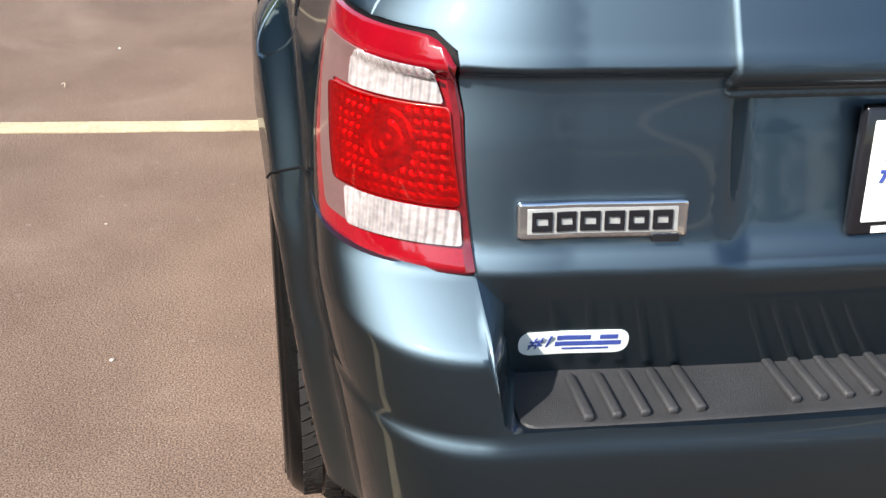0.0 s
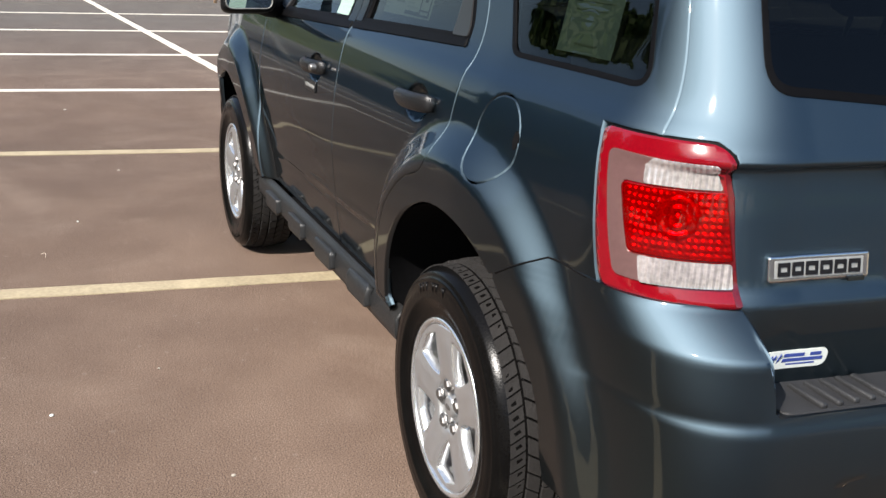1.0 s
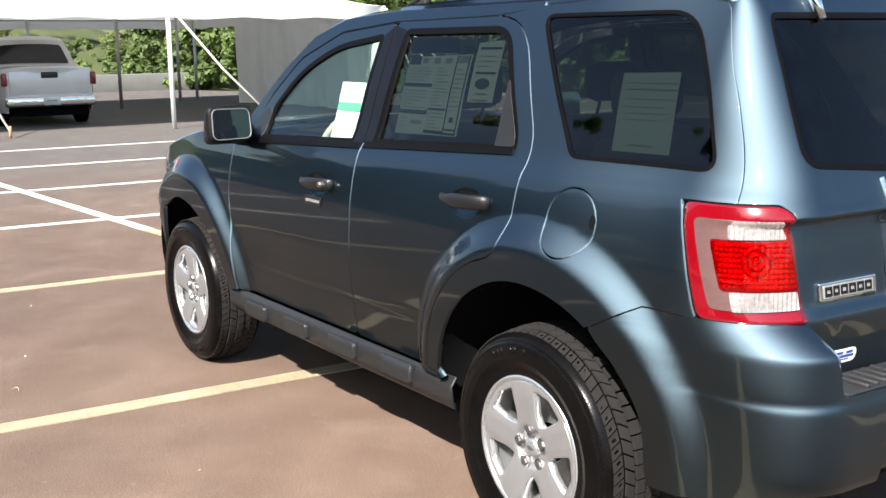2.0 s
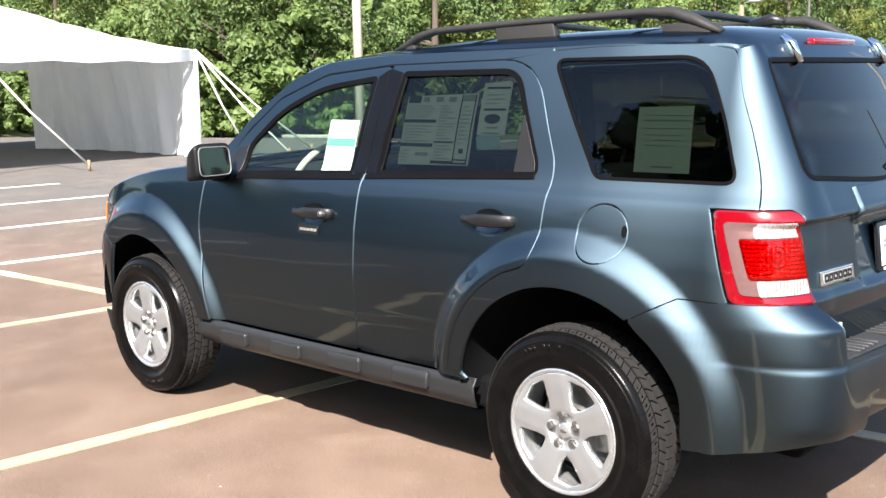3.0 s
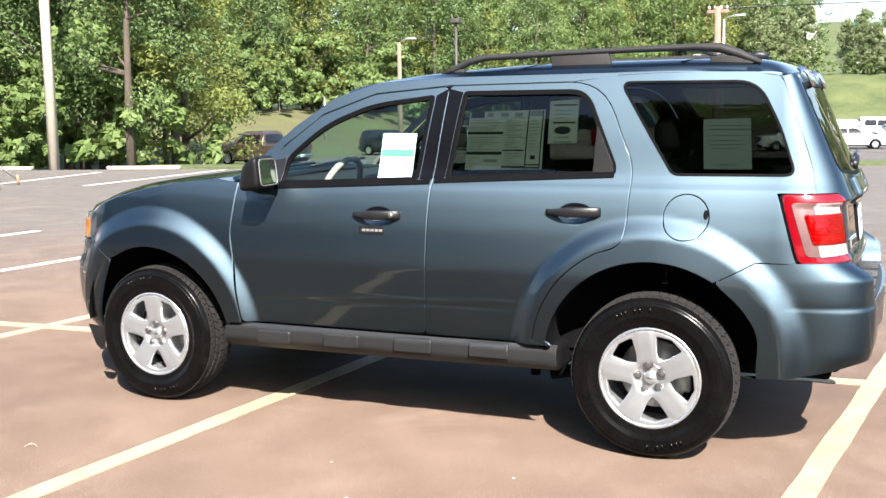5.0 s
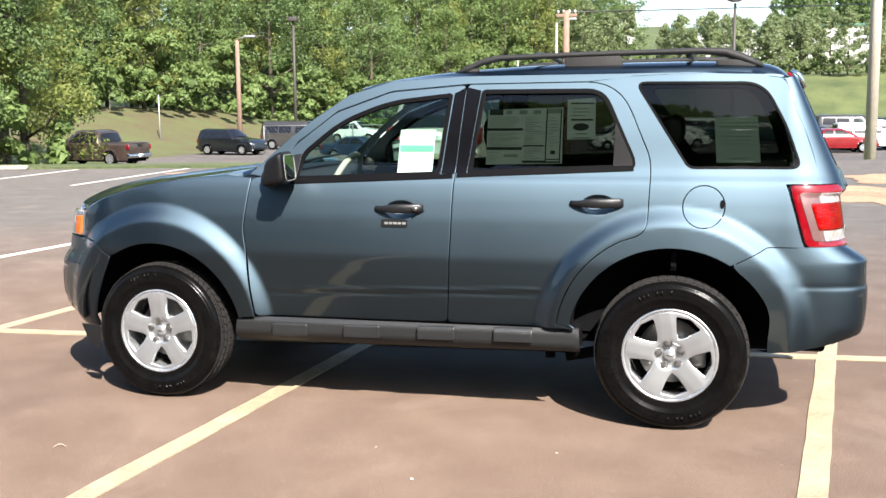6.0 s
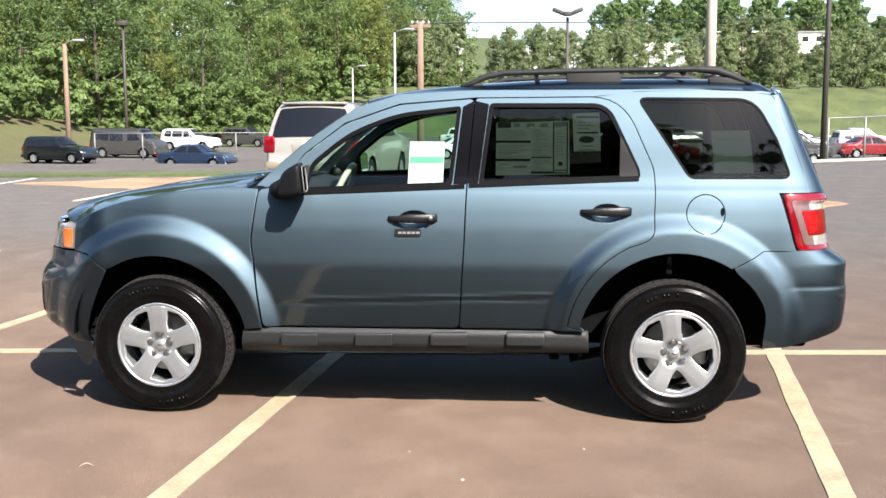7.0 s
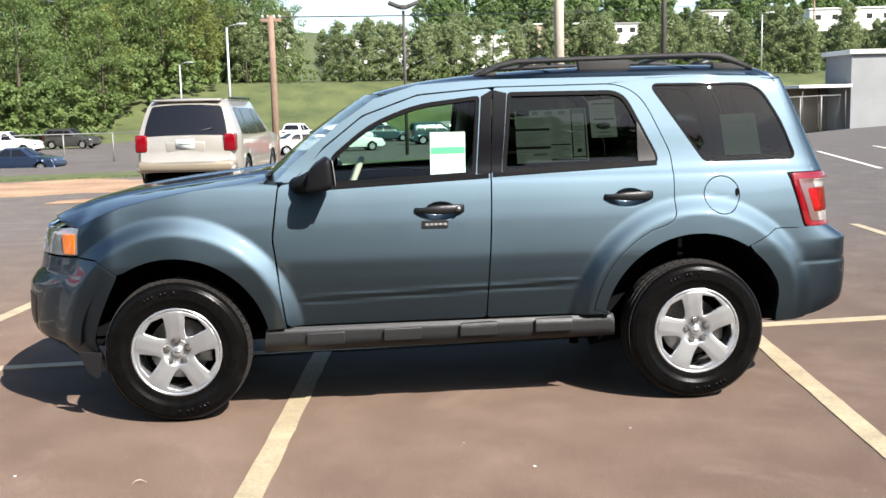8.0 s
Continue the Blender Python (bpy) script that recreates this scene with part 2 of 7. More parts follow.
MAT = dict(
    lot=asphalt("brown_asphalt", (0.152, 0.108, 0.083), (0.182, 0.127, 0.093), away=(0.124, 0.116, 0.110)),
    lower=asphalt("grey_asphalt", (0.105, 0.10, 0.098), (0.15, 0.12, 0.10), 0.4),
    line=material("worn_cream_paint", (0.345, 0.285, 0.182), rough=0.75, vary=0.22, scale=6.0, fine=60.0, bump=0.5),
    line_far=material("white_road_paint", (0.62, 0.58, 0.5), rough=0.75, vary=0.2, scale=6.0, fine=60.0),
    grass=material("mown_grass", (0.052, 0.082, 0.021), rough=0.9, vary=0.45, scale=0.3, fine=9.0, bump=0.8, tint=(0.112, 0.128, 0.042)),
    sand=material("orange_sand", (0.26, 0.155, 0.092), rough=0.95, vary=0.3, scale=0.9, fine=14.0, bump=0.6, tint=(0.44, 0.285, 0.17)),
    concrete=material("concrete", (0.34, 0.305, 0.255), rough=0.85, vary=0.2, scale=2.0, fine=40.0, bump=0.5),
    paint=paint("steel_blue_paint", (0.072, 0.104, 0.128)),
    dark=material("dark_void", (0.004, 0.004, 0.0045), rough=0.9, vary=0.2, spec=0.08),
    cladding=material("grey_cladding", (0.015, 0.0155, 0.016), rough=0.44, vary=0.12, scale=6.0, fine=400.0, bump=0.35),
    black=material("black_plastic", (0.0075, 0.0075, 0.008), rough=0.40, vary=0.2, scale=8.0, fine=500.0, bump=0.25),
    mirror_black=material("mirror_plastic", (0.006, 0.006, 0.0065), rough=0.5, vary=0.2, scale=8.0, fine=500.0, bump=0.25, spec=0.2),
    gloss_black=material("gloss_black_trim", (0.008, 0.008, 0.01), rough=0.12, vary=0.1),
    corner_grey=material("corner_trim_grey", (0.016, 0.0155, 0.0155), rough=0.3, vary=0.1, spec=0.25),
    pillar=material("pillar_black", (0.004, 0.004, 0.005), rough=0.22, vary=0.1, spec=0.14),
    dry=material("dry_grass", (0.155, 0.108, 0.055), rough=0.95, vary=0.45, scale=0.45, fine=5.0, bump=0.8, tint=(0.085, 0.105, 0.032)),
    maroon=material("dark_red_edge", (0.09, 0.002, 0.006), rough=0.15, vary=0.2, coat=1.0),
    seal=material("window_rubber", (0.003, 0.003, 0.0035), rough=0.55, vary=0.2, spec=0.06),
    rail=material("rail_plastic", (0.022, 0.021, 0.020), rough=0.6, vary=0.2, scale=8.0, fine=500.0, bump=0.3, spec=0.3),
    teal_roof=material("teal_roof", (0.06, 0.19, 0.17), rough=0.6, vary=0.15, scale=0.5),
    step=material("black_step_plastic", (0.022, 0.022, 0.023), rough=0.5, vary=0.3, scale=10.0, fine=500.0, bump=0.5),
    rubber=material("tyre_rubber", (0.0035, 0.0033, 0.0032), rough=0.23, vary=0.35, scale=14.0, fine=220.0, bump=0.10, spec=0.12),
    tread=material("tread_rubber", (0.012, 0.0105, 0.0098), rough=0.8, vary=0.35, scale=20.0, fine=220.0, bump=0.5),
    alloy_lip=material("bright_alloy", (0.72, 0.73, 0.74), rough=0.22, metal=0.85, vary=0.06, scale=10.0, fine=900.0),
    alloy=material("silver_alloy", (0.55, 0.56, 0.57), rough=0.33, metal=0.8, vary=0.06, scale=10.0, fine=900.0, coat=0.3),
    mirror=material("mirror_silver", (0.34, 0.36, 0.36), rough=0.02, metal=1.0, vary=0.02),
    chrome=material("chrome", (0.8, 0.8, 0.8), rough=0.08, metal=1.0, vary=0.03),
    steel=material("brake_steel", (0.25, 0.24, 0.23), rough=0.45, metal=0.9, vary=0.2, scale=20.0),
    clear=glass("clear_green_glass", (0.60, 0.76, 0.68)),
    smoked=glass("smoked_glass", (0.150, 0.168, 0.155)),
    privacy=glass("dark_privacy_glass", (0.085, 0.095, 0.09)),
    windscreen=glass("windscreen_glass", (0.70, 0.80, 0.76)),
    red_lens=material("red_lens", (0.17, 0.0015, 0.006), rough=0.16, vary=0.12, scale=20.0, fine=200.0, coat=1.0, spec=0.3),
    deep_red=material("fluted_reflector", (0.80, 0.16, 0.15), rough=0.14, vary=0.3, scale=45.0, fine=160.0, metal=0.8),
    red_cover=glass("clear_red_plastic", (0.80, 0.015, 0.03)),
    clear_lens=material("clear_ribbed_lens", (0.60, 0.55, 0.54), rough=0.12, vary=0.3, scale=25.0, fine=120.0, coat=0.8, metal=0.6),
    lens_bezel=material("pink_silver_bezel", (0.20, 0.11, 0.105), rough=0.3, vary=0.08, scale=10.0, metal=0.5, coat=1.0),
    amber=material("amber_lens", (0.62, 0.14, 0.008), rough=0.12, vary=0.2, scale=20.0, coat=1.0),
    headlamp=material("headlamp_clear", (0.26, 0.28, 0.31), rough=0.12, vary=0.2, scale=15.0, coat=1.0, metal=0.5),
    paper=material("white_paper", (0.64, 0.67, 0.63), rough=0.7, vary=0.05),
    paper_dim=material("cream_paper", (0.68, 0.78, 0.70), rough=0.7, vary=0.06),
    paper_ink=material("grey_print", (0.33, 0.39, 0.35), rough=0.7, vary=0.2),
    dark_ink=material("black_print", (0.035, 0.045, 0.04), rough=0.7, vary=0.2),
    faint_ink=material("faint_print", (0.50, 0.585, 0.525), rough=0.7, vary=0.1),
    # paper dimmed towards teal, standing in for the reflection veil on the pane
    paper_teal=material("veil_dimmed_paper", (0.42, 0.53, 0.47), rough=0.7, vary=0.06),
    green_ink=material("green_print", (0.13, 0.50, 0.28), rough=0.7, vary=0.1),
    plate_ink=material("pale_blue_print", (0.10, 0.14, 0.36), rough=0.6, vary=0.1),
    blue_ink=material("blue_print", (0.035, 0.06, 0.26), rough=0.6, vary=0.1),
    cloth=material("grey_cloth", (0.020, 0.020, 0.020), rough=0.9, vary=0.2, scale=12.0, fine=300.0, bump=0.5),
    beige=material("beige_vinyl", (0.40, 0.37, 0.31), rough=0.6, vary=0.1, fine=300.0, bump=0.3),
    dash=material("dash_plastic", (0.012, 0.0125, 0.013), rough=0.6, vary=0.2, fine=300.0, bump=0.4),
    bark=material("bark", (0.075, 0.058, 0.043), rough=0.95, vary=0.4, scale=4.0, fine=30.0, bump=0.9, stretch=(1, 1, 0.25)),
    pole_wood=material("creosoted_pole", (0.215, 0.14, 0.10), rough=0.9, vary=0.3, scale=3.0, fine=40.0, bump=0.7, stretch=(1, 1, 0.15)),
    pole_pale=material("weathered_pole", (0.46, 0.40, 0.32), rough=0.9, vary=0.2, scale=3.0, fine=40.0, bump=0.7, stretch=(1, 1, 0.15)),
    pole_dark=material("dark_bronze_pole", (0.05, 0.042, 0.036), rough=0.6, vary=0.2),
    galvanised=material("galvanised_steel", (0.45, 0.45, 0.43), rough=0.5, metal=0.6, vary=0.15),
    fence_grey=material("dull_galvanised", (0.24, 0.24, 0.23), rough=0.6, metal=0.5, vary=0.15),
    canvas=material("white_canvas", (0.80, 0.80, 0.78), rough=0.75, vary=0.06, scale=1.5, fine=60.0, bump=0.2),
    wall_grey=material("grey_low_wall", (0.20, 0.195, 0.185), rough=0.85, vary=0.15, scale=2.0, fine=40.0, bump=0.4),
    canvas_red=material("red_canvas", (0.55, 0.07, 0.09), rough=0.75, vary=0.08, scale=1.5),
    rope=material("white_rope", (0.70, 0.66, 0.58), rough=0.9, vary=0.1),
    wall_white=material("white_siding", (0.68, 0.67, 0.64), rough=0.7, vary=0.1, scale=0.5, fine=8.0),
    # white siding with the shade on it mixed into a grey base colour
    wall_pale=material("shaded_white_siding", (0.21, 0.215, 0.215), rough=0.7, vary=0.12, scale=0.5, fine=8.0),
    roof_grey=material("grey_roof", (0.22, 0.21, 0.20), rough=0.8, vary=0.2, scale=0.5),
    brickish=material("tan_wall", (0.38, 0.29, 0.21), rough=0.85, vary=0.2, scale=1.0),
)


def fluted(m, pitch, strength):
    """Upright flutes moulded into a lens."""
    nt = m.node_tree
    flat, wave, relief = (nt.nodes.new("ShaderNode" + k) for k in ("Mapping", "TexWave", "Bump"))
    flat.inputs["Scale"].default_value = (1, 1, 0)
    wave.bands_direction = "DIAGONAL"
    wave.inputs["Scale"].default_value, wave.inputs["Distortion"].default_value = 0.444 / pitch, 1.2
    wave.inputs["Detail"].default_value, wave.inputs["Detail Scale"].default_value = 1.0, 0.4
    relief.inputs["Strength"].default_value, relief.inputs["Distance"].default_value = strength, 0.002
    nt.links.new(nt.nodes["Texture Coordinate"].outputs["Object"], flat.inputs["Vector"])
    nt.links.new(flat.outputs[0], wave.inputs["Vector"])
    nt.links.new(wave.outputs["Fac"], relief.inputs["Height"])
    nt.links.new(relief.outputs[0], nt.nodes["Principled BSDF"].inputs["Normal"])


fluted(MAT["clear_lens"], 0.011, 1.0)


def foliage(name, base, tint):
    m = material(name, base, rough=0.55, vary=0.35, scale=0.6, fine=3.0, tint=tint, island=0.16, spec=0.3)
    nt = m.node_tree
    p = nt.nodes["Principled BSDF"]
    tr, mix = nt.nodes.new("ShaderNodeBsdfTranslucent"), nt.nodes.new("ShaderNodeMixShader")
    mix.inputs[0].default_value = 0.42
    nt.links.new(p.inputs["Base Color"].links[0].from_socket, tr.inputs["Color"])
    nt.links.new(p.outputs[0], mix.inputs[1])
    nt.links.new(tr.outputs[0], mix.inputs[2])
    nt.links.new(mix.outputs[0], nt.nodes["Material Output"].inputs["Surface"])
    return m


canvas_nodes = MAT["canvas"].node_tree
glow, blend = canvas_nodes.nodes.new("ShaderNodeBsdfTranslucent"), canvas_nodes.nodes.new("ShaderNodeMixShader")
glow.inputs["Color"].default_value = (0.80, 0.79, 0.76, 1)
blend.inputs[0].default_value = 0.2
canvas_nodes.links.new(canvas_nodes.nodes["Principled BSDF"].outputs[0], blend.inputs[1])
canvas_nodes.links.new(glow.outputs[0], blend.inputs[2])
canvas_nodes.links.new(blend.outputs[0], canvas_nodes.nodes["Material Output"].inputs["Surface"])
MAT["leaf_a"] = foliage("maple_leaves", (0.102, 0.164, 0.046), (0.235, 0.318, 0.105))
MAT["leaf_b"] = foliage("oak_leaves", (0.082, 0.140, 0.044), (0.195, 0.275, 0.095))
# leaves of the far bank: distance haze is put into the paler colours
MAT["leaf_d"] = foliage("hazed_young_leaves", (0.15, 0.200, 0.085), (0.29, 0.345, 0.16))
MAT["leaf_c"] = foliage("yellow_green_leaves", (0.125, 0.16, 0.035), (0.27, 0.30, 0.085))


# ---- building helpers ----
def part(name, bm, mat, parent=None, label="", smooth=True):
    """Links a bmesh as one mesh object under a thing or part."""
    me = bpy.data.meshes.new(name)
    bm.to_mesh(me)
    bm.free()
    return hang(name, me, mat, parent, label, smooth)


def hang(name, me, mat, parent=None, label="", smooth=True):
    for m in (mat if isinstance(mat, (list, tuple)) else (mat,)):
        me.materials.append(MAT[m])
    if smooth is True:
        me.polygons.foreach_set("use_smooth", [True] * len(me.polygons))
    ob = new(name, me)
    if parent is not None:
        ob.parent = parent
    if label:
        tagged(ob, label)
    return ob


def sharp(ob, degrees=35):
    """Hard edges where faces meet at more than this angle."""
    me = ob.data
    bm = bmesh.new()
    bm.from_mesh(me)
    for e in bm.edges:
        e.smooth = not (len(e.link_faces) == 2 and e.calc_face_angle(0) > radians(degrees))
    bm.to_mesh(me)
    bm.free()
    return ob


def thing(name, label, category, m=None, group="", kind=""):
    ob = tagged(new(name), label, category, group, kind)
    if m is not None:
        ob.matrix_world = m
    return ob


def add_box(bm, x0, x1, y0, y1, z0, z1, bevel=0.0, m=None):
    r = bmesh.ops.create_cube(bm, size=1)
    vs = r["verts"]
    for v in vs:
        v.co = Vector(((x0 + x1) / 2 + v.co.x * (x1 - x0), (y0 + y1) / 2 + v.co.y * (y1 - y0), (z0 + z1) / 2 + v.co.z * (z1 - z0)))
    if bevel:
        es = list({e for v in vs for e in v.link_edges})
        r = bmesh.ops.bevel(bm, geom=es, offset=bevel, segments=2, affect="EDGES", profile=0.5)
        vs = list({v for f in r["faces"] for v in f.verts} | {v for v in vs if v.is_valid})
    if m is not None:
        bmesh.ops.transform(bm, matrix=m, verts=vs)
    return vs


def box(x0, x1, y0, y1, z0, z1, bevel=0.0):
    bm = bmesh.new()
    add_box(bm, x0, x1, y0, y1, z0, z1, bevel)
    return bm


def lathe(bm, profile, n, axis="y", closed=False, m=None):
    """Turns (radius, along) pairs round an axis."""
    rings = []
    for r, a in profile:
        ring = []
        for k in range(n):
            c, s = math.cos(2 * math.pi * k / n), math.sin(2 * math.pi * k / n)
            co = {"y": (r * c, a, r * s), "z": (r * c, r * s, a), "x": (a, r * c, r * s)}[axis]
            ring.append(bm.verts.new(m @ Vector(co) if m is not None else co))
        rings.append(ring)
    pairs = list(zip(rings, rings[1:])) + ([(rings[-1], rings[0])] if closed else [])
    for a, b in pairs:
        for k in range(n):
            bm.faces.new((a[k], a[(k + 1) % n], b[(k + 1) % n], b[k]))
    return rings


def tube(bm, pts, radii, n=8, cap=True):
    """A tapered tube along points."""
    pts = [Vector(p) for p in pts]
    radii = radii if isinstance(radii, (list, tuple)) else [radii] * len(pts)
    rings, side = [], None
    for i, p in enumerate(pts):
        d = (pts[min(i + 1, len(pts) - 1)] - pts[max(i - 1, 0)]).normalized()
        ref = side if side is not None else (Vector((0, 0, 1)) if abs(d.z) < 0.9 else Vector((1, 0, 0)))
        side = (ref - d * ref.dot(d)).normalized()
        up = d.cross(side)
        rings.append([bm.verts.new(p + radii[i] * (math.cos(2 * math.pi * k / n) * side + math.sin(2 * math.pi * k / n) * up)) for k in range(n)])
    for a, b in zip(rings, rings[1:]):
        for k in range(n):
            bm.faces.new((a[k], b[k], b[(k + 1) % n], a[(k + 1) % n]))
    if cap:
        bm.faces.new(rings[0])
        bm.faces.new(rings[-1][::-1])
    return rings


def smooth_table(xs, ys):
    """A smooth curve through a table (monotone cubic)."""
    xs, ys = np.array(xs, float), np.array(ys, float)
    d = np.diff(ys) / np.diff(xs)
    s = np.zeros(len(xs))
    s[0], s[-1] = d[0], d[-1]
    for i in range(1, len(xs) - 1):
        s[i] = 0 if d[i - 1] * d[i] <= 0 else 2 * d[i - 1] * d[i] / (d[i - 1] + d[i])
    def f(x):
        x = min(max(x, xs[0]), xs[-1])
        i = min(int(np.searchsorted(xs, x, "right")) - 1, len(xs) - 2)
        i = max(i, 0)
        h = xs[i + 1] - xs[i]
        t = (x - xs[i]) / h
        return float((1 + 2 * t) * (1 - t) ** 2 * ys[i] + t * (1 - t) ** 2 * h * s[i] + t * t * (3 - 2 * t) * ys[i + 1] + t * t * (t - 1) * h * s[i + 1])
    return f


def ease(t):
    t = min(max(t, 0.0), 1.0)
    return t * t * (3 - 2 * t)


def rounded(corners, n=6):
    """A closed outline from corners (u, v, radius)."""
    out = []
    k = len(corners)
    for i in range(k):
        p, a, b = Vector(corners[i][:2]), Vector(corners[i - 1][:2]), Vector(corners[(i + 1) % k][:2])
        r = corners[i][2] if len(corners[i]) > 2 else 0
        if not r:
            out.append(p)
            continue
        u, w = (a - p), (b - p)
        cut = min(r, 0.49 * u.length, 0.49 * w.length)
        s, e = p + u.normalized() * cut, p + w.normalized() * cut
        for j in range(n + 1):
            t = j / n
            out.append((1 - t) ** 2 * s + 2 * t * (1 - t) * p + t * t * e)
    return out


def resample(loop, step):
    out = []
    for i, p in enumerate(loop):
        q = loop[(i + 1) % len(loop)]
        n = max(1, int(round((q - p).length / step)))
        out += [p.lerp(q, j / n) for j in range(n)]
    clean = [out[0]]
    for p in out[1:]:
        if (p - clean[-1]).length > step * 0.12:
            clean.append(p)
    if (clean[0] - clean[-1]).length < step * 0.12:
        clean.pop()
    return clean


def area(loop):
    return 0.5 * sum(p.x * q.y - q.x * p.y for p, q in zip(loop, loop[1:] + loop[:1]))


def inset(loop, d):
    """The outline moved inwards by d (it runs counter-clockwise)."""
    out = []
    for i, p in enumerate(loop):
        a, b = (p - loop[i - 1]).normalized(), (loop[(i + 1) % len(loop)] - p).normalized()
        n = Vector((-(a.y + b.y), a.x + b.x))
        n = n.normalized() if n.length > 1e-6 else Vector((-a.y, a.x))
        out.append(p + n * d)
    return out


from mathutils.geometry import delaunay_2d_cdt


def sheet(outline, skin, holes=(), step=0.035, gap=0.0, depth=0.02, flip=False, round_edge=0.05, lift=0.0):
    """A panel: the outline (u, v) filled with a fine net, laid on skin(u, v), with a folded edge of that depth.
    Returns a mesh with the normals of the skin itself, turned outwards a little at the rim."""
    loops = []
    for n, lp in enumerate([outline, *holes]):
        lp = [Vector(p) for p in lp]
        if area(lp) < 0:
            lp = lp[::-1]
        lp = resample(lp, step)
        lp = inset(lp, gap if n == 0 else -gap)
        loops.append(lp)
    pts, edges, ring = [], [], []
    for lp in loops:
        base = len(pts)
        pts += lp
        edges += [(base + i, base + (i + 1) % len(lp)) for i in range(len(lp))]
        ring.append(range(base, base + len(lp)))
    arr = np.array([tuple(p) for p in pts])
    lo, hi = arr[ring[0]].min(0), arr[ring[0]].max(0)
    gx, gy = np.meshgrid(np.arange(lo[0] + step / 2, hi[0], step), np.arange(lo[1] + step / 2, hi[1], step))
    gx = gx + (np.arange(gx.shape[0]) % 2)[:, None] * step / 2
    grid = np.stack([gx.ravel(), gy.ravel()], 1)
    inside = np.zeros(len(grid), bool)
    near = np.full(len(grid), 9.0)
    for lp in loops:
        a = np.array([tuple(p) for p in lp])
        b = np.roll(a, -1, 0)
        for (ax, ay), (bx, by) in zip(a, b):
            cross = (ay > grid[:, 1]) != (by > grid[:, 1])
            with np.errstate(divide="ignore", invalid="ignore"):
                xi = (bx - ax) * (grid[:, 1] - ay) / (by - ay if by != ay else 1e-12) + ax
            inside ^= cross & (grid[:, 0] < xi)
            d = np.array([bx - ax, by - ay])
            t = np.clip(((grid - (ax, ay)) @ d) / max(d @ d, 1e-12), 0, 1)
            near = np.minimum(near, np.hypot(*(grid - ((ax, ay) + t[:, None] * d)).T))
    pts += [Vector(g) for g in grid[inside & (near > step * 0.45)]]
    if round_edge and step > 0.008:
        for n, lp in enumerate(loops):
            pts += inset(lp, 0.0045 if n == 0 else -0.0045)
    co2, _, faces, orig, _, _ = delaunay_2d_cdt(pts, edges, [], 2, 1e-5)
    def in_hole(p):
        for lp in loops[1:]:
            odd = False
            for a, b in zip(lp, lp[1:] + lp[:1]):
                if (a.y > p.y) != (b.y > p.y) and p.x < (b.x - a.x) * (p.y - a.y) / (b.y - a.y) + a.x:
                    odd = not odd
            if odd:
                return True
        return False
    if holes:
        faces = [f for f in faces if not in_hole((co2[f[0]] + co2[f[1]] + co2[f[2]]) / 3)]
    skin_at = lambda u, v: Vector(skin(u, v))
    e = 0.004 if step > 0.003 else 0.0008
    def normal(u, v):
        n = (skin_at(u + e, v) - skin_at(u - e, v)).cross(skin_at(u, v + e) - skin_at(u, v - e))
        return (-n if flip else n).normalized()
    verts, norms = [], []
    for p in co2:
        n = normal(p.x, p.y)
        verts.append(skin_at(p.x, p.y) + n * lift)
        norms.append(n)
    tris = [f if not flip else f[::-1] for f in faces]
    first = {}
    for i, o in enumerate(orig):
        for k in o:
            first[k] = i
    top = len(verts)
    rim = {}
    for li, rg in enumerate(ring):
        idx = [first[k] for k in rg if k in first]
        for j, i in enumerate(idx):
            a, b = co2[idx[j - 1]], co2[idx[(j + 1) % len(idx)]]
            out = Vector((b.y - a.y, -(b.x - a.x)))
            if li:
                out = -out
            if out.length < 1e-9:
                out = Vector((1, 0))
            out.normalize()
            w = skin_at(co2[i].x + out.x * e, co2[i].y + out.y * e) - skin_at(co2[i].x - out.x * e, co2[i].y - out.y * e)
            w = (w - norms[i] * w.dot(norms[i])).normalized()
            rim[i] = (len(verts), w)
            verts.append(verts[i] - norms[i] * depth + w * 0.0)
            norms.append(w)
        for j, i in enumerate(idx):
            k = idx[(j + 1) % len(idx)]
            if i == k:
                continue
            q = (i, rim[i][0], rim[k][0], k)
            if li:
                q = q[::-1]
            tris.append(q[::-1] if flip else q)
    for i, (b, w) in rim.items():
        norms[i] = (norms[i] + w * round_edge).normalized()
    me = bpy.data.meshes.new("sheet")
    me.from_pydata([tuple(v) for v in verts], [], [tuple(t) for t in tris])
    me.validate()
    me.polygons.foreach_set("use_smooth", [True] * len(me.polygons))
    if len(me.vertices) == len(norms):
        me.normals_split_custom_set_from_vertices([tuple(n) for n in norms])
    return me


# ---- ground ----
edge_y = smooth_table([-80, -40, -19, -11, -3, 4, 10, 20, 30, 60], [4, 11, 17.6, 19.5, 21.2, 24, 28.6, 40, 50, 62])


def land(x, y):
    """Height of the terrain round the lot: the lower lot, banks, the hill far off."""
    d = y - edge_y(x)
    z = -1.45 * ease(d / 14.0)
    # the wooded bank
    b = (-x - 34.0 + 0.10 * (y - 40)) / 14.0
    if y > 30:
        z += 3.2 * ease(b) * ease((y - 30) / 12)
    z += 6.6 * ease((y - 101 - 0.12 * x) / 26.0)
    z += 22.0 * ease((y - 150 - 0.1 * abs(x)) / 260.0)
    if x < -36:
        z += 5.5 * ease((-x - 37) / 30.0) * ease((30 - y) / 18)
    return z


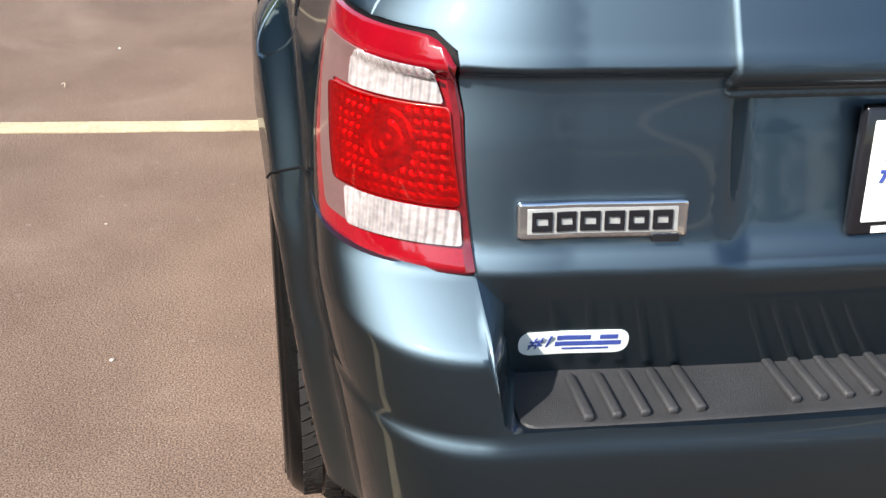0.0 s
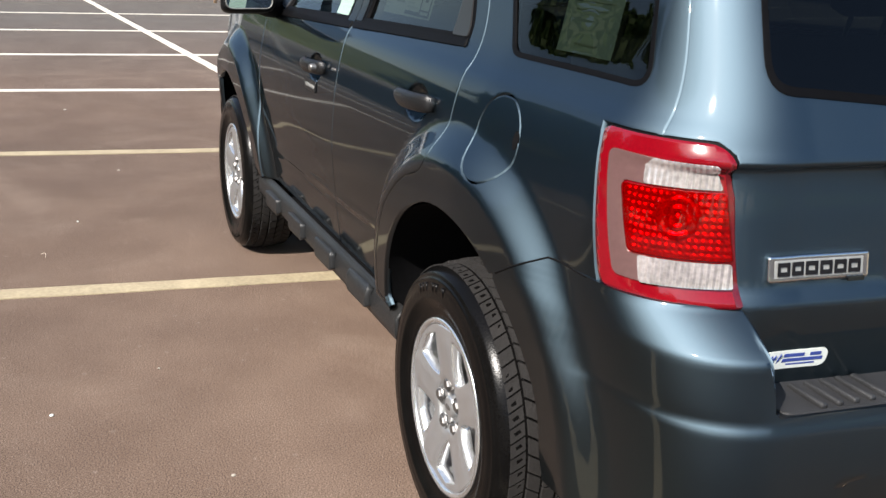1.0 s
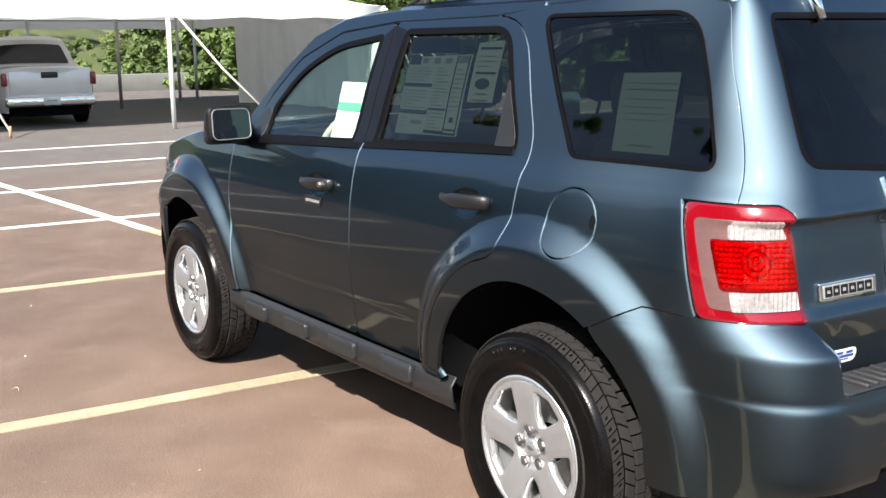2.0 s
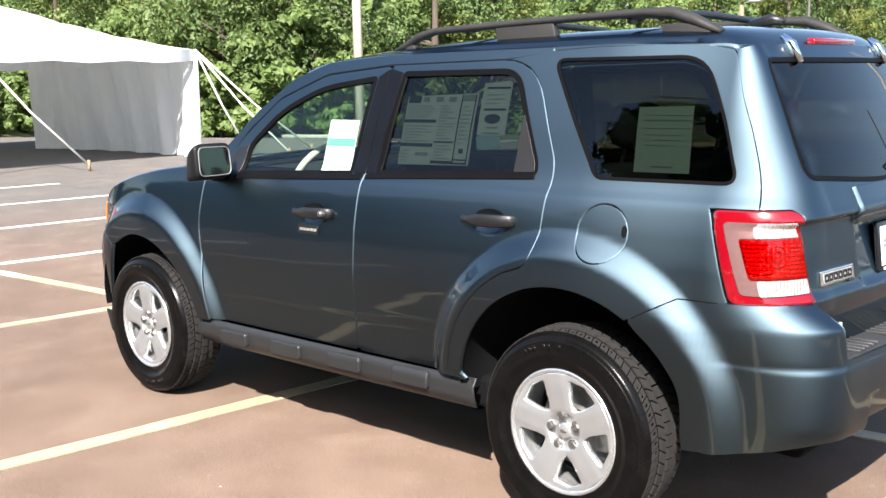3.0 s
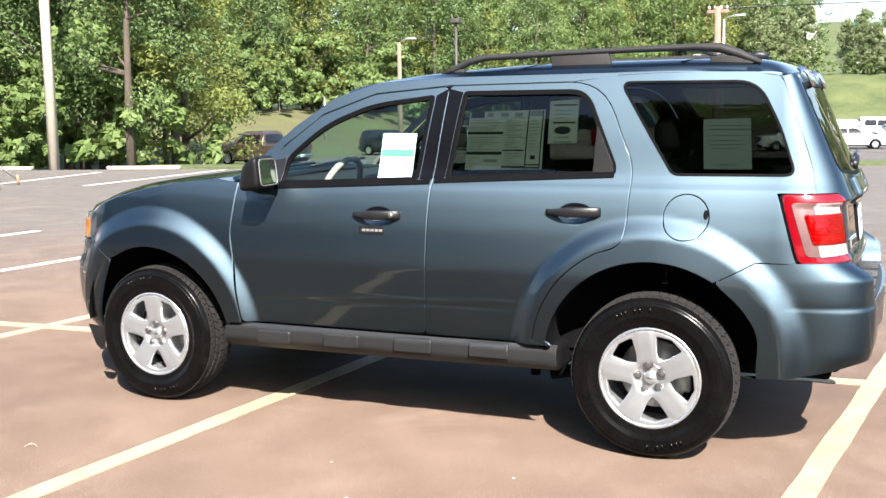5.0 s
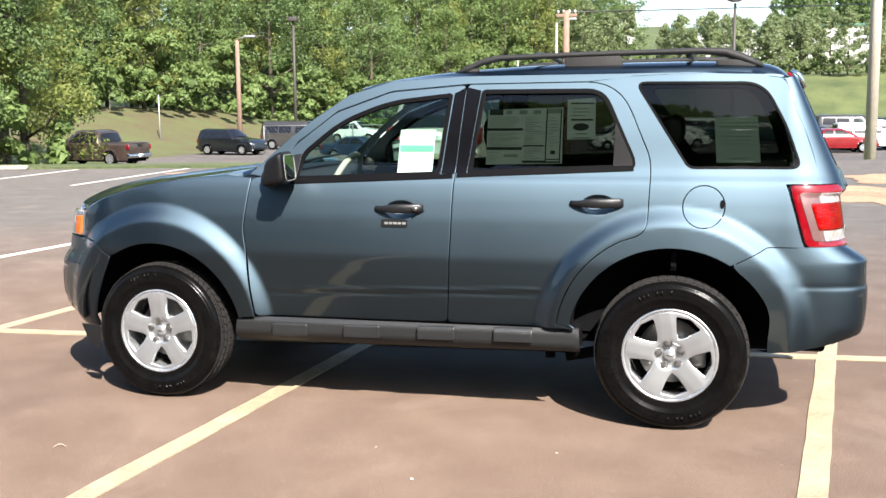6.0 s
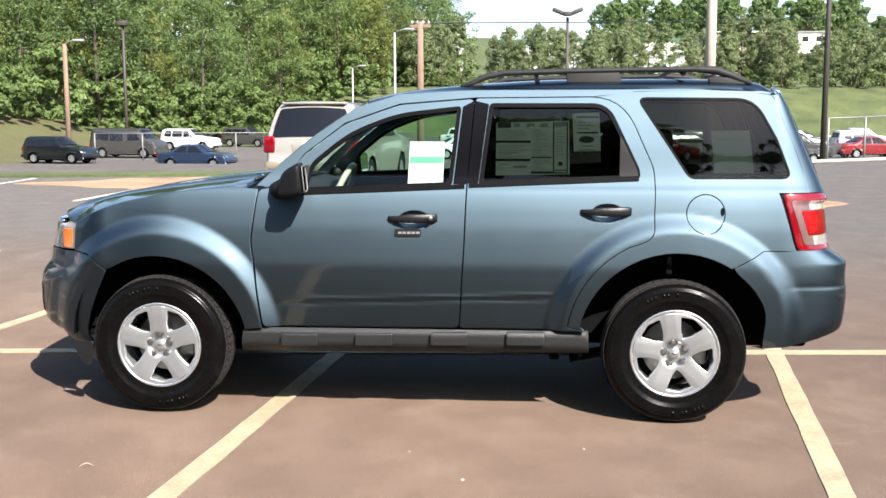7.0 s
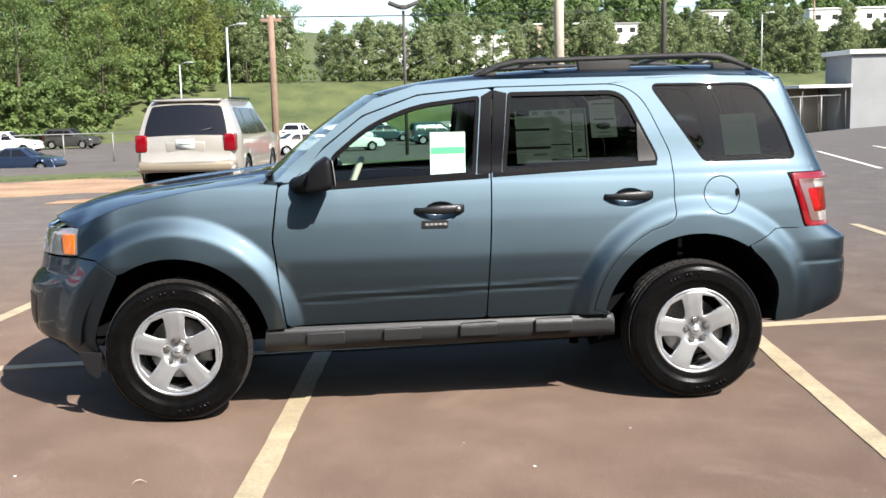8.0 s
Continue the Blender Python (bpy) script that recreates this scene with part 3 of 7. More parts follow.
def ground_sheet():
    def ticks(lo, hi, near0, near1, fine, grow):
        a = list(np.arange(near0, near1 + 0.01, fine))
        s = fine
        while a[-1] < hi:
            s *= grow
            a.append(a[-1] + s)
        s = fine
        while a[0] > lo:
            s *= grow
            a.insert(0, a[0] - s)
        return a
    xs = ticks(-1500, 1500, -60, 60, 2.0, 1.25)
    ys = ticks(-1500, 2500, -6, 140, 2.0, 1.25)
    me = bpy.data.meshes.new("ground")
    verts = [(x, y, land(x, y) - (0.07 if y - edge_y(x) < 3 and abs(x) < 70 else 0.0)) for y in ys for x in xs]
    n = len(xs)
    faces = [(j * n + i, j * n + i + 1, (j + 1) * n + i + 1, (j + 1) * n + i) for j in range(len(ys) - 1) for i in range(n - 1)]
    me.from_pydata(verts, [], faces)
    return tagged(hang("ground", me, "grass"), "green and straw-coloured grass ground", "ground", kind="structure")


def slab(name, loop, mat, z, label, category, step=1.0, lift=0.0, depth=0.03, follow=False, kind="structure"):
    """A flat or draped sheet with a small edge of its own."""
    skin = (lambda u, v: (u, v, land(u, v) + lift)) if follow else (lambda u, v: (u, v, z))
    me = sheet(loop, skin, step=step, depth=depth, round_edge=0.0)
    return tagged(hang(name, me, mat), label, category, kind=kind)


def ragged(cx, cy, rx, ry, turn, seed, n=40, rough=0.35):
    rnd = random.Random(seed)
    ph = [rnd.uniform(0, 6.28) for _ in range(4)]
    out = []
    for k in range(n):
        a = 2 * math.pi * k / n
        r = 1 + rough * (0.5 * math.sin(2 * a + ph[0]) + 0.3 * math.sin(5 * a + ph[1]) + 0.25 * math.sin(9 * a + ph[2]))
        x, y = r * rx * math.cos(a), r * ry * math.sin(a)
        out.append((cx + x * math.cos(turn) - y * math.sin(turn), cy + x * math.sin(turn) + y * math.cos(turn)))
    return out


ground_sheet()
lot_edge = [(x, edge_y(x)) for x in (34, 30, 24, 18, 13, 10, 7, 4, 0, -4, -8, -12, -16, -20, -25, -30, -36)]
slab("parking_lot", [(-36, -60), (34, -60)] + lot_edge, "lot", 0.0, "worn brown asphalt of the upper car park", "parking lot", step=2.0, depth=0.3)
slab("lower_lot", [(-31, 40), (-20, 34), (60, 66), (75, 100), (30, 101), (-4, 104), (-16, 106), (-26, 100), (-33, 75)], "lower", 0, "grey asphalt of the lower car park", "parking lot", step=2.5, lift=0.06, depth=0.1, follow=True)
for n, (cx, cy, rx, ry, tn) in enumerate([(-6.3, 17.5, 3.9, 2.5, 0.2), (4.4, 13.0, 1.3, 2.1, -0.25), (5.3, 17.0, 1.3, 1.5, -0.2), (-3.6, 14.0, 2.2, 0.8, 0.3)]):
    slab("sand_patch", ragged(cx, cy, rx, ry, tn, 40 + n), "sand", 0.007 + 0.0035 * n, "thin drift of orange sand on the asphalt", "sand", step=0.5, depth=0.008, kind="")
slab("dry_bank", ragged(-40, 65, 8.5, 18, 0.12, 55, rough=0.25), "dry", 0, "dry tan grass on the bank below the wood", "grass", step=1.5, lift=0.06, depth=0.1, follow=True)
slab("grass_strip", [(x, edge_y(x) + o) for x, o in [(-18, 0.35), (-12, 0.35), (-6, 0.35), (-1, 0.35), (3, 0.35), (3, 2.4), (-1, 2.2), (-6, 2.3), (-12, 2.1), (-18, 2.0)]], "grass", 0.035, "ragged grass strip along the lot edge", "grass", step=0.6, depth=0.3)


# ---- painted stall lines ----
LINES = thing("stall_lines", "worn cream paint lines of the parking stalls", "road marking", kind="structure")


def stripe(x0, y0, x1, y1, width, mat="line", seed=0, top=0.005):
    d = Vector((x1 - x0, y1 - y0))
    n = Vector((-d.y, d.x)).normalized()
    rnd = random.Random(seed)
    k = max(2, int(d.length / 0.18))
    left = [Vector((x0, y0)) + d * (i / k) + n * (width / 2 + rnd.uniform(-0.004, 0.004)) for i in range(k + 1)]
    right = [Vector((x0, y0)) + d * (i / k) - n * (width / 2 + rnd.uniform(-0.004, 0.004)) for i in range(k + 1)]
    bm = bmesh.new()
    a = [bm.verts.new((p.x, p.y, top)) for p in left]
    b = [bm.verts.new((p.x, p.y, top)) for p in right]
    for i in range(k):
        bm.faces.new((b[i], b[i + 1], a[i + 1], a[i]))
    r = bmesh.ops.extrude_face_region(bm, geom=bm.faces[:])
    for v in r["geom"]:
        if isinstance(v, bmesh.types.BMVert):
            v.co.z = 0.0005
    bmesh.ops.recalc_face_normals(bm, faces=bm.faces)
    return part("line", bm, mat, LINES, smooth=False)


def spine(x):
    return 0.695 + 0.07 * x


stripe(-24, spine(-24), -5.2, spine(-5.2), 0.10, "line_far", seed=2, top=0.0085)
stripe(-5.2, spine(-5.2), 16, spine(16), 0.10, seed=1, top=0.0085)
for n, (xc, lean) in enumerate([(2.175, 0.12), (-0.65, 0.085), (-3.36, 0.11), (-6.05, 0.10), (-8.65, 0.09), (-11.3, 0.09), (-13.95, 0.08), (4.95, 0.12), (7.7, 0.12), (10.4, 0.12)]):
    yc = spine(xc)
    lo = yc - 5.6
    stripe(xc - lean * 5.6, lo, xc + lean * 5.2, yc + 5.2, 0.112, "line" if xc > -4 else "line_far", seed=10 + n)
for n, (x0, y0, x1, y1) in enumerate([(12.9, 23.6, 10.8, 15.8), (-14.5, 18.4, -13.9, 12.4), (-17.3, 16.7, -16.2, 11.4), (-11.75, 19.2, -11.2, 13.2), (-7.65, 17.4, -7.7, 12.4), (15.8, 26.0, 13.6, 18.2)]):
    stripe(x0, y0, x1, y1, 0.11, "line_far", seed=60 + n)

# ---- the blue car ----
CAR = thing("blue_suv", "steel blue four-door sport utility car parked across two stalls", "car", pose(0, 0.02, 0))
AXLE, HUB_Z, HUB_Y = 1.31, 0.36, 0.82
flank = smooth_table([0.28, 0.40, 0.47, 0.56, 0.64, 0.72, 0.80, 0.95, 1.05, 1.11, 1.155, 1.19, 1.23, 1.40, 1.55, 1.62, 1.70],
                     [0.746, 0.772, 0.785, 0.798, 0.809, 0.8185, 0.825, 0.820, 0.807, 0.794, 0.779, 0.755, 0.737, 0.690, 0.640, 0.612, 0.572])
gate_x = smooth_table([0.66, 0.72, 0.80, 0.855, 0.870, 0.885, 0.902, 0.93, 1.02, 1.102, 1.118, 1.145, 1.19, 1.24, 1.32, 1.50, 1.62, 1.70],
                      [2.058, 2.070, 2.086, 2.097, 2.099, 2.093, 2.083, 2.078, 2.068, 2.060, 2.087, 2.0755, 2.056, 2.034, 1.997, 1.915, 1.857, 1.800])
bump_x = smooth_table([0.34, 0.40, 0.48, 0.56, 0.62, 0.664, 0.676, 0.690, 0.720, 0.760, 0.795, 0.805, 0.813, 0.83, 0.85, 0.872],
                      [2.060, 2.140, 2.182, 2.191, 2.193, 2.1925, 2.191, 2.187, 2.1845, 2.1835, 2.184, 2.181, 2.172, 2.148, 2.118, 2.084])
nose_x = smooth_table([0.24, 0.32, 0.37, 0.435, 0.53, 0.675, 0.72, 0.76, 0.80, 0.95, 1.02],
                      [-1.86, -1.94, -2.03, -2.12, -2.137, -2.128, -2.10, -2.065, -2.055, -2.02, -1.98])


def plain_w(x, z):
    """Half the body's width without the wheel flares."""
    return flank(z) - 0.0166 * ease((-1.22 - x) / 0.36) - 0.0253 * ease((x - 1.32) / 0.48)


def flare(x, z):
    """How far the flares stand out round the wheels: a soft shoulder, then a flat band."""
    out = 0.0
    if z < 1.2:
        for xw, reach in ((-AXLE, 0.635), (AXLE, 0.660)):
            r = math.hypot(x - xw, (z - 0.40) * (1.0 if z > 0.4 else 0.35))
            if x > AXLE:
                r += 0.030 * ease((0.66 - z) / 0.28)
            out += 0.048 * ease((reach - r) / 0.105) * ease((1.17 - z) / 0.12)
    return out


def side_w(x, z):
    """Half the car's width at a place along it and a height."""
    crease = 0.0
    if abs(z - 0.61) < 0.12:
        d = z - (0.612 + 0.03 * x)
        crease = (0.0020 * math.exp(-((d - 0.008) / 0.011) ** 2) - 0.0020 * math.exp(-((d + 0.010) / 0.011) ** 2)) * ease((x + 0.72) / 0.08) * ease((0.74 - x) / 0.08)
    return plain_w(x, z) + flare(x, z) + crease


CORNER, TURN_FROM, NOSE_FROM, BEND, NOSE_BEND = 0.40, 1.80, -1.58, 2.4, 2.0


def skin_at(s, z, rear=gate_x):
    """The body unrolled: s runs along the flank, round the corners and on to the middle of the tail or nose."""
    if NOSE_FROM <= s <= TURN_FROM:
        return Vector((s, -side_w(s, z), z))
    if s > TURN_FROM:
        w0, end = plain_w(TURN_FROM, z), rear(z)
        x0, u, y1, arc, bend = TURN_FROM, s - TURN_FROM, 0.50, CORNER, 3.0 if rear is bump_x else BEND
    else:
        w0, end = plain_w(NOSE_FROM, z), nose_x(z)
        x0, u, y1, arc, bend = NOSE_FROM, NOSE_FROM - s, 0.30, 0.55, NOSE_BEND
    if u < arc:
        a = u / arc * math.pi / 2
        p = 2 / bend
        x, side = x0 + (end - x0) * max(math.sin(a), 0) ** p, max(math.cos(a), 0) ** p
        return Vector((x, -(y1 + (w0 - y1) * side + flare(x, z) * side), z))
    y = -(y1 - (u - arc))
    return Vector((end + math.copysign(0.025, end) * (1 - (y / y1) ** 2), y, z))


def on_tail(y, z, rear=gate_x):
    w0, end = plain_w(TURN_FROM, z), rear(z)
    a = abs(y)
    if a <= 0.50:
        return Vector((end + 0.025 * (1 - (y / 0.5) ** 2), y, z))
    k = min((a - 0.50) / (w0 - 0.50), 0.999)
    return Vector((TURN_FROM + (end - TURN_FROM) * (1 - k ** BEND) ** (1 / BEND), y, z))


def both(name, outline, mat, parent=CAR, skin=skin_at, label="", **kw):
    """A panel on the left flank and its twin on the right one."""
    made = []
    for sgn in (-1, 1):
        f = skin if sgn < 0 else (lambda u, v: Vector((1, -1, 1)) * skin(u, v))
        me = sheet(outline, f, flip=sgn > 0, **kw)
        made.append(hang(name, me, mat, parent[(sgn + 1) // 2] if isinstance(parent, list) else parent, label))
    return made


def arch(xw, r, zc, a0, a1, n=44, sx=1.0):
    return [(xw + sx * r * math.cos(radians(a0 + (a1 - a0) * k / n)), zc + r * math.sin(radians(a0 + (a1 - a0) * k / n))) for k in range(n + 1)]


roof_z = smooth_table([-0.40, -0.25, 0.0, 0.33, 0.8, 1.3, 1.6, 1.76, 1.84], [1.565, 1.615, 1.662, 1.692, 1.712, 1.714, 1.708, 1.698, 1.685])


def top_z(x):
    return roof_z(x) - 0.062


def cup_outline(x0, z0):
    """The rim of the dished cup behind a door grip."""
    return [(x0 + 0.128 + 0.080 * math.cos(2 * math.pi * k / 30), z0 - 0.008 + 0.046 * math.sin(2 * math.pi * k / 30)) for k in range(30)]


# flank panels
seam_s = smooth_table([1.152, 1.26, 1.37, 1.50, 1.56, 1.632], [1.934, 1.938, 1.926, 1.872, 1.844, 1.785])
SEAM = [(seam_s(1.632 - 0.48 * k / 20), 1.632 - 0.48 * k / 20) for k in range(21)]
G = 0.0026
ARCH_F = arch(-AXLE, 0.457, 0.368, 178, 10)
ARCH_R = arch(AXLE, 0.478, 0.385, 168, 0)
fender = [(-0.788, 1.165), (-0.822, 0.92), (-0.822, 0.88), (-0.768, 0.455)] + [(-0.835, 0.45)] + [p for p in ARCH_F[::-1] if p[0] > -1.565] + [(-1.578, 0.752), (-1.652, 0.830), (-1.732, 0.838), (-1.738, 0.985), (-1.66, 1.033), (-1.56, 1.075), (-1.40, 1.115), (-1.20, 1.15), (-0.92, 1.18)]
both("front_fender", fender, "paint", gap=G, step=0.0135)
w_front = rounded([(-0.555, 1.155, 0.02), (-0.53, 1.285, 0.05), (-0.33, 1.447, 0.1), (-0.09, 1.54, 0.1), (0.235, 1.576, 0.02), (0.195, 1.184, 0.02)])
f_door = [(-0.785, 1.165), (-0.82, 0.90), (-0.765, 0.458), (0.236, 0.462), (0.262, 0.90), (0.272, 1.18), (0.305, 1.618), (-0.08, 1.588), (-0.36, 1.49), (-0.56, 1.335), (-0.66, 1.235), (-0.72, 1.172)]
doors_f = both("front_door", rounded([(*p, 0.03) for p in f_door]), "paint", holes=[w_front, cup_outline(-0.115, 1.022)], gap=G, step=0.015)
w_rear = rounded([(0.335, 1.19, 0.02), (1.130, 1.222, 0.03), (1.128, 1.262, 0.03), (0.975, 1.588, 0.08), (0.385, 1.590, 0.02)])
r_door = [(0.238, 0.462, 0.02), (0.875, 0.462, 0.03)] + [(*p, 0) for p in arch(AXLE, 0.535, 0.41, 172, 116, 8)] + [(1.195, 0.93, 0.06), (1.205, 1.19, 0.05), (1.20, 1.27, 0.1), (1.045, 1.625, 0.16), (0.309, 1.62, 0.02), (0.2745, 1.18, 0), (0.2645, 0.90, 0)]
R_DOOR = rounded(r_door)
from_i = next(i for i, p in enumerate(R_DOOR) if p.x > 0.84)
to_i = next(i for i, p in enumerate(R_DOOR) if i > from_i and p.y > 1.60 and p.x < 0.90)
DOOR_EDGE = [tuple(p) for p in R_DOOR[from_i:to_i + 1]]
doors_r = both("rear_door", R_DOOR, "paint", holes=[w_rear, cup_outline(0.842, 1.06)], gap=G, step=0.015)
w_quarter = rounded([(1.375, 1.222, 0.03), (1.862, 1.222, 0.05), (1.812, 1.40, 0.08), (1.70, 1.612, 0.09), (1.12, 1.618, 0.05)])
quarter = [(0.868, 0.464)] + DOOR_EDGE + [(1.10, 1.650), (1.30, 1.657), (1.66, 1.652)] + SEAM + [(1.803, 1.152), (1.862, 0.870), (1.74, 0.870), (1.60, 0.80)] + [p for p in ARCH_R[::-1] if p[1] > 0.465 and p[0] < 1.59]
fuel_ring = [(1.447 + 0.094 * math.cos(2 * math.pi * k / 28), 1.052 + 0.094 * math.sin(2 * math.pi * k / 28)) for k in range(28)]
quarters = both("quarter_panel", quarter, "paint", holes=[w_quarter, fuel_ring], gap=G, step=0.0135)
both("fuel_door", fuel_ring, "paint", gap=0.003, label="round flush fuel filler door", step=0.02)
both("finger_notch", [(1.528 + 0.010 * math.cos(2 * math.pi * k / 14), 1.062 + 0.020 * math.sin(2 * math.pi * k / 14)) for k in range(14)], "dark", quarters, lift=0.002, depth=0.003, step=0.01)
# frames and panes of the flank
for doors, hole, mat, outer, deep in ((doors_f, w_front, "clear", 0.013, -0.010), (doors_r, w_rear, "smoked", 0.013, -0.010), (quarters, w_quarter, "smoked", 0.003, -0.003)):
    seal = inset(resample([Vector(p) for p in hole] if area([Vector(p) for p in hole]) > 0 else [Vector(p) for p in hole][::-1], 0.03), outer)
    both("window_seal", hole, "seal", doors, holes=[seal], gap=-0.004, depth=0.014, lift=0.0012, step=0.02, label="black rubber window seal")
    for pane in both("side_window", seal, mat, doors, gap=-0.004 if deep < -0.005 else 0.0005, depth=0.004, lift=deep, step=0.06, round_edge=0.0):
        pane.visible_shadow = mat == "smoked"
# dark pillar trim between the doors, and the dark corner of the rear door glass
both("pillar_trim", [(0.205, 1.19), (0.246, 1.575), (0.302, 1.605), (0.2705, 1.19)], "pillar", doors_f, lift=0.003, depth=0.006, step=0.02)
both("pillar_trim", [(0.2755, 1.195), (0.3085, 1.605), (0.378, 1.588), (0.33, 1.195)], "pillar", doors_r, lift=0.003, depth=0.006, step=0.02)
both("corner_trim", rounded([(1.030, 1.228, 0.008), (1.122, 1.231, 0.012), (1.117, 1.262, 0.02), (1.036, 1.432, 0.008)]), "corner_grey", doors_r, lift=0.004, depth=0.006, step=0.02, label="grey triangular trim at the window corner")
both("belt_moulding", [(-0.57, 1.135), (-0.57, 1.155), (0.262, 1.188), (0.262, 1.168)], "seal", doors_f, lift=0.005, depth=0.01, step=0.02)
both("belt_moulding", [(0.284, 1.172), (0.284, 1.192), (1.126, 1.226), (1.126, 1.208)], "seal", doors_r, lift=0.005, depth=0.01, step=0.02)

# sill cladding with its four pads
sill_w = smooth_table([0.30, 0.34, 0.38, 0.43, 0.455], [0.70, 0.785, 0.818, 0.820, 0.80])
sill_skin = lambda u, v: Vector((u, -sill_w(v), v))
sills = both("sill_cladding", [(-0.890, 0.318), (0.89, 0.348), (0.885, 0.46), (0.80, 0.458), (-0.77, 0.455), (-0.87, 0.455)], "cladding", skin=sill_skin, step=0.03, depth=0.012, label="grey ribbed plastic sill cladding")
for n in range(4):
    x0 = -0.672 + 0.383 * n
    z0 = 0.368 + 0.006 * n
    both("sill_pad", rounded([(x0, z0, 0.012), (x0 + 0.190, z0 + 0.003, 0.012), (x0 + 0.190, z0 + 0.061, 0.012), (x0, z0 + 0.058, 0.012)]), "cladding", sills, skin=sill_skin, step=0.015, depth=0.020, lift=0.018, round_edge=1.3)

# roof, windscreen, bonnet
roof_rim = smooth_table([-0.45, -0.30, -0.08, 0.30, 1.10, 1.30, 1.66, 1.80, 1.86], [1.50, 1.575, 1.640, 1.660, 1.660, 1.657, 1.651, 1.634, 1.620])


def roof_skin(x, y):
    """The roof: it rolls over into the flanks and, at the back, into the tail gate."""
    rim_at = roof_rim(x)
    k = min(abs(y) / (plain_w(x, rim_at) + 0.002), 1.0)
    back = min(max((x - 1.45) / (1.862 - 0.05 * (y / 0.6) ** 2 - 1.45), 0.0), 1.0)
    return Vector((x, y, rim_at + (roof_z(x) + 0.012 * (1 - k * k) - rim_at) * (1 - k ** 11) * (1 - back ** 7)))


roof_edge = [(-0.24, 0.965), (0.0, 0.999), (0.3, 0.999), (0.7, 0.999), (1.1, 0.999), (1.5, 0.999), (1.70, 0.999), (1.79, 0.97)]
roof_side = [(x, -k * (plain_w(x, roof_rim(x)) + 0.002)) for x, k in roof_edge]
hang("roof", sheet(roof_side + [(1.838, -0.45), (1.856, 0.0), (1.838, 0.45)] + [(x, -y) for x, y in roof_side[::-1]] + [(-0.30, 0.3), (-0.32, 0.0), (-0.30, -0.3)], roof_skin, step=0.02, depth=0.02, round_edge=0.0), "paint", CAR)


def glass_skin(u, v):
    """u across, v from the cowl up to the roof."""
    wide = 0.70 - 0.125 * v
    bow = 1 - (u * u)
    return Vector((-0.80 + 0.575 * v - 0.115 * bow, u * wide, 1.175 + 0.415 * v + 0.03 * math.sin(math.pi * v) + 0.014 * bow * v))


hang("windscreen", sheet([(-0.97, 0.0), (0.97, 0.0), (0.97, 1.0), (-0.97, 1.0)], glass_skin, step=0.09, depth=0.005, flip=True), "windscreen", CAR).visible_shadow = False
both("roof_pillar", [(-0.638, 1.250), (-0.562, 1.341), (-0.362, 1.4955), (-0.081, 1.5935), (0.305, 1.6235), (0.90, 1.6275), (1.10, 1.645), (1.10, 1.66), (0.3, 1.66), (-0.08, 1.64), (-0.30, 1.575), (-0.50, 1.44), (-0.70, 1.275), (-0.80, 1.18), (-0.73, 1.178)], "paint", step=0.03)


fender_top = [(-0.92, 1.180), (-1.20, 1.150), (-1.40, 1.115), (-1.56, 1.075), (-1.66, 1.033), (-1.738, 0.985)]
rim = [skin_at(u, v) for u, v in fender_top]
rim_w = smooth_table([p.x for p in rim[::-1]], [-p.y for p in rim[::-1]])
rim_z = smooth_table([p.x for p in rim[::-1]], [p.z for p in rim[::-1]])
crown_z = smooth_table([-2.06, -1.98, -1.85, -1.70, -1.46, -1.2, -0.85], [0.955, 1.018, 1.072, 1.107, 1.143, 1.174, 1.215])


def hood_skin(x, y):
    """The bonnet: level with the fenders at its sides, crowned, with two soft ridges, rolled over at the nose."""
    w = rim_w(x) if x > rim[-1].x else rim[-1].y * -1 - 0.55 * (rim[-1].x - x)
    side = rim_z(x) if x > rim[-1].x else rim[-1].z - 0.12 * (rim[-1].x - x)
    k = min(abs(y) / w, 1.15)
    bead = 0.012 * ease((0.07 - abs(abs(y) - 0.42)) / 0.07) * ease((x + 2.0) / 0.2)
    return Vector((x, y, side + (crown_z(x) - side) * (1 - k ** 3.4) + bead * (1 - k ** 6)))


edge_l = [(p.x, p.y + 0.003) for p in rim]
nose_edge = [(-1.885, -0.585), (-1.965, -0.40), (-2.005, -0.2), (-2.015, 0.0), (-2.005, 0.2), (-1.965, 0.40), (-1.885, 0.585)]
hang("bonnet", sheet([(-0.86, -0.72)] + edge_l + nose_edge + [(x, -y) for x, y in edge_l[::-1]] + [(-0.86, 0.72)], hood_skin, step=0.04, depth=0.03), "paint", CAR)
hang("cowl", sheet([(-1.0, -0.70), (-0.72, -0.70), (-0.72, 0.70), (-1.0, 0.70)], lambda x, y: Vector((x, y, 1.15 + 0.03 * (1 - (y / 0.7) ** 2) + 0.12 * max(0, x + 0.9))), step=0.08, depth=0.02), "black", CAR)

# tail gate with its glass
MIDDLE = TURN_FROM + CORNER + 0.50


def q_of(y, z):
    """The unrolled place across the tail of a point at this y."""
    a = abs(y)
    if a <= 0.50:
        return y
    k = min((a - 0.50) / (plain_w(TURN_FROM, z) - 0.50), 1.0)
    return math.copysign(MIDDLE - (TURN_FROM + CORNER * math.acos(k ** (BEND / 2)) / (math.pi / 2)), y)


def tail_skin(q, z):
    p = skin_at(MIDDLE - abs(q), z)
    return Vector((p.x, math.copysign(p.y, q), z))


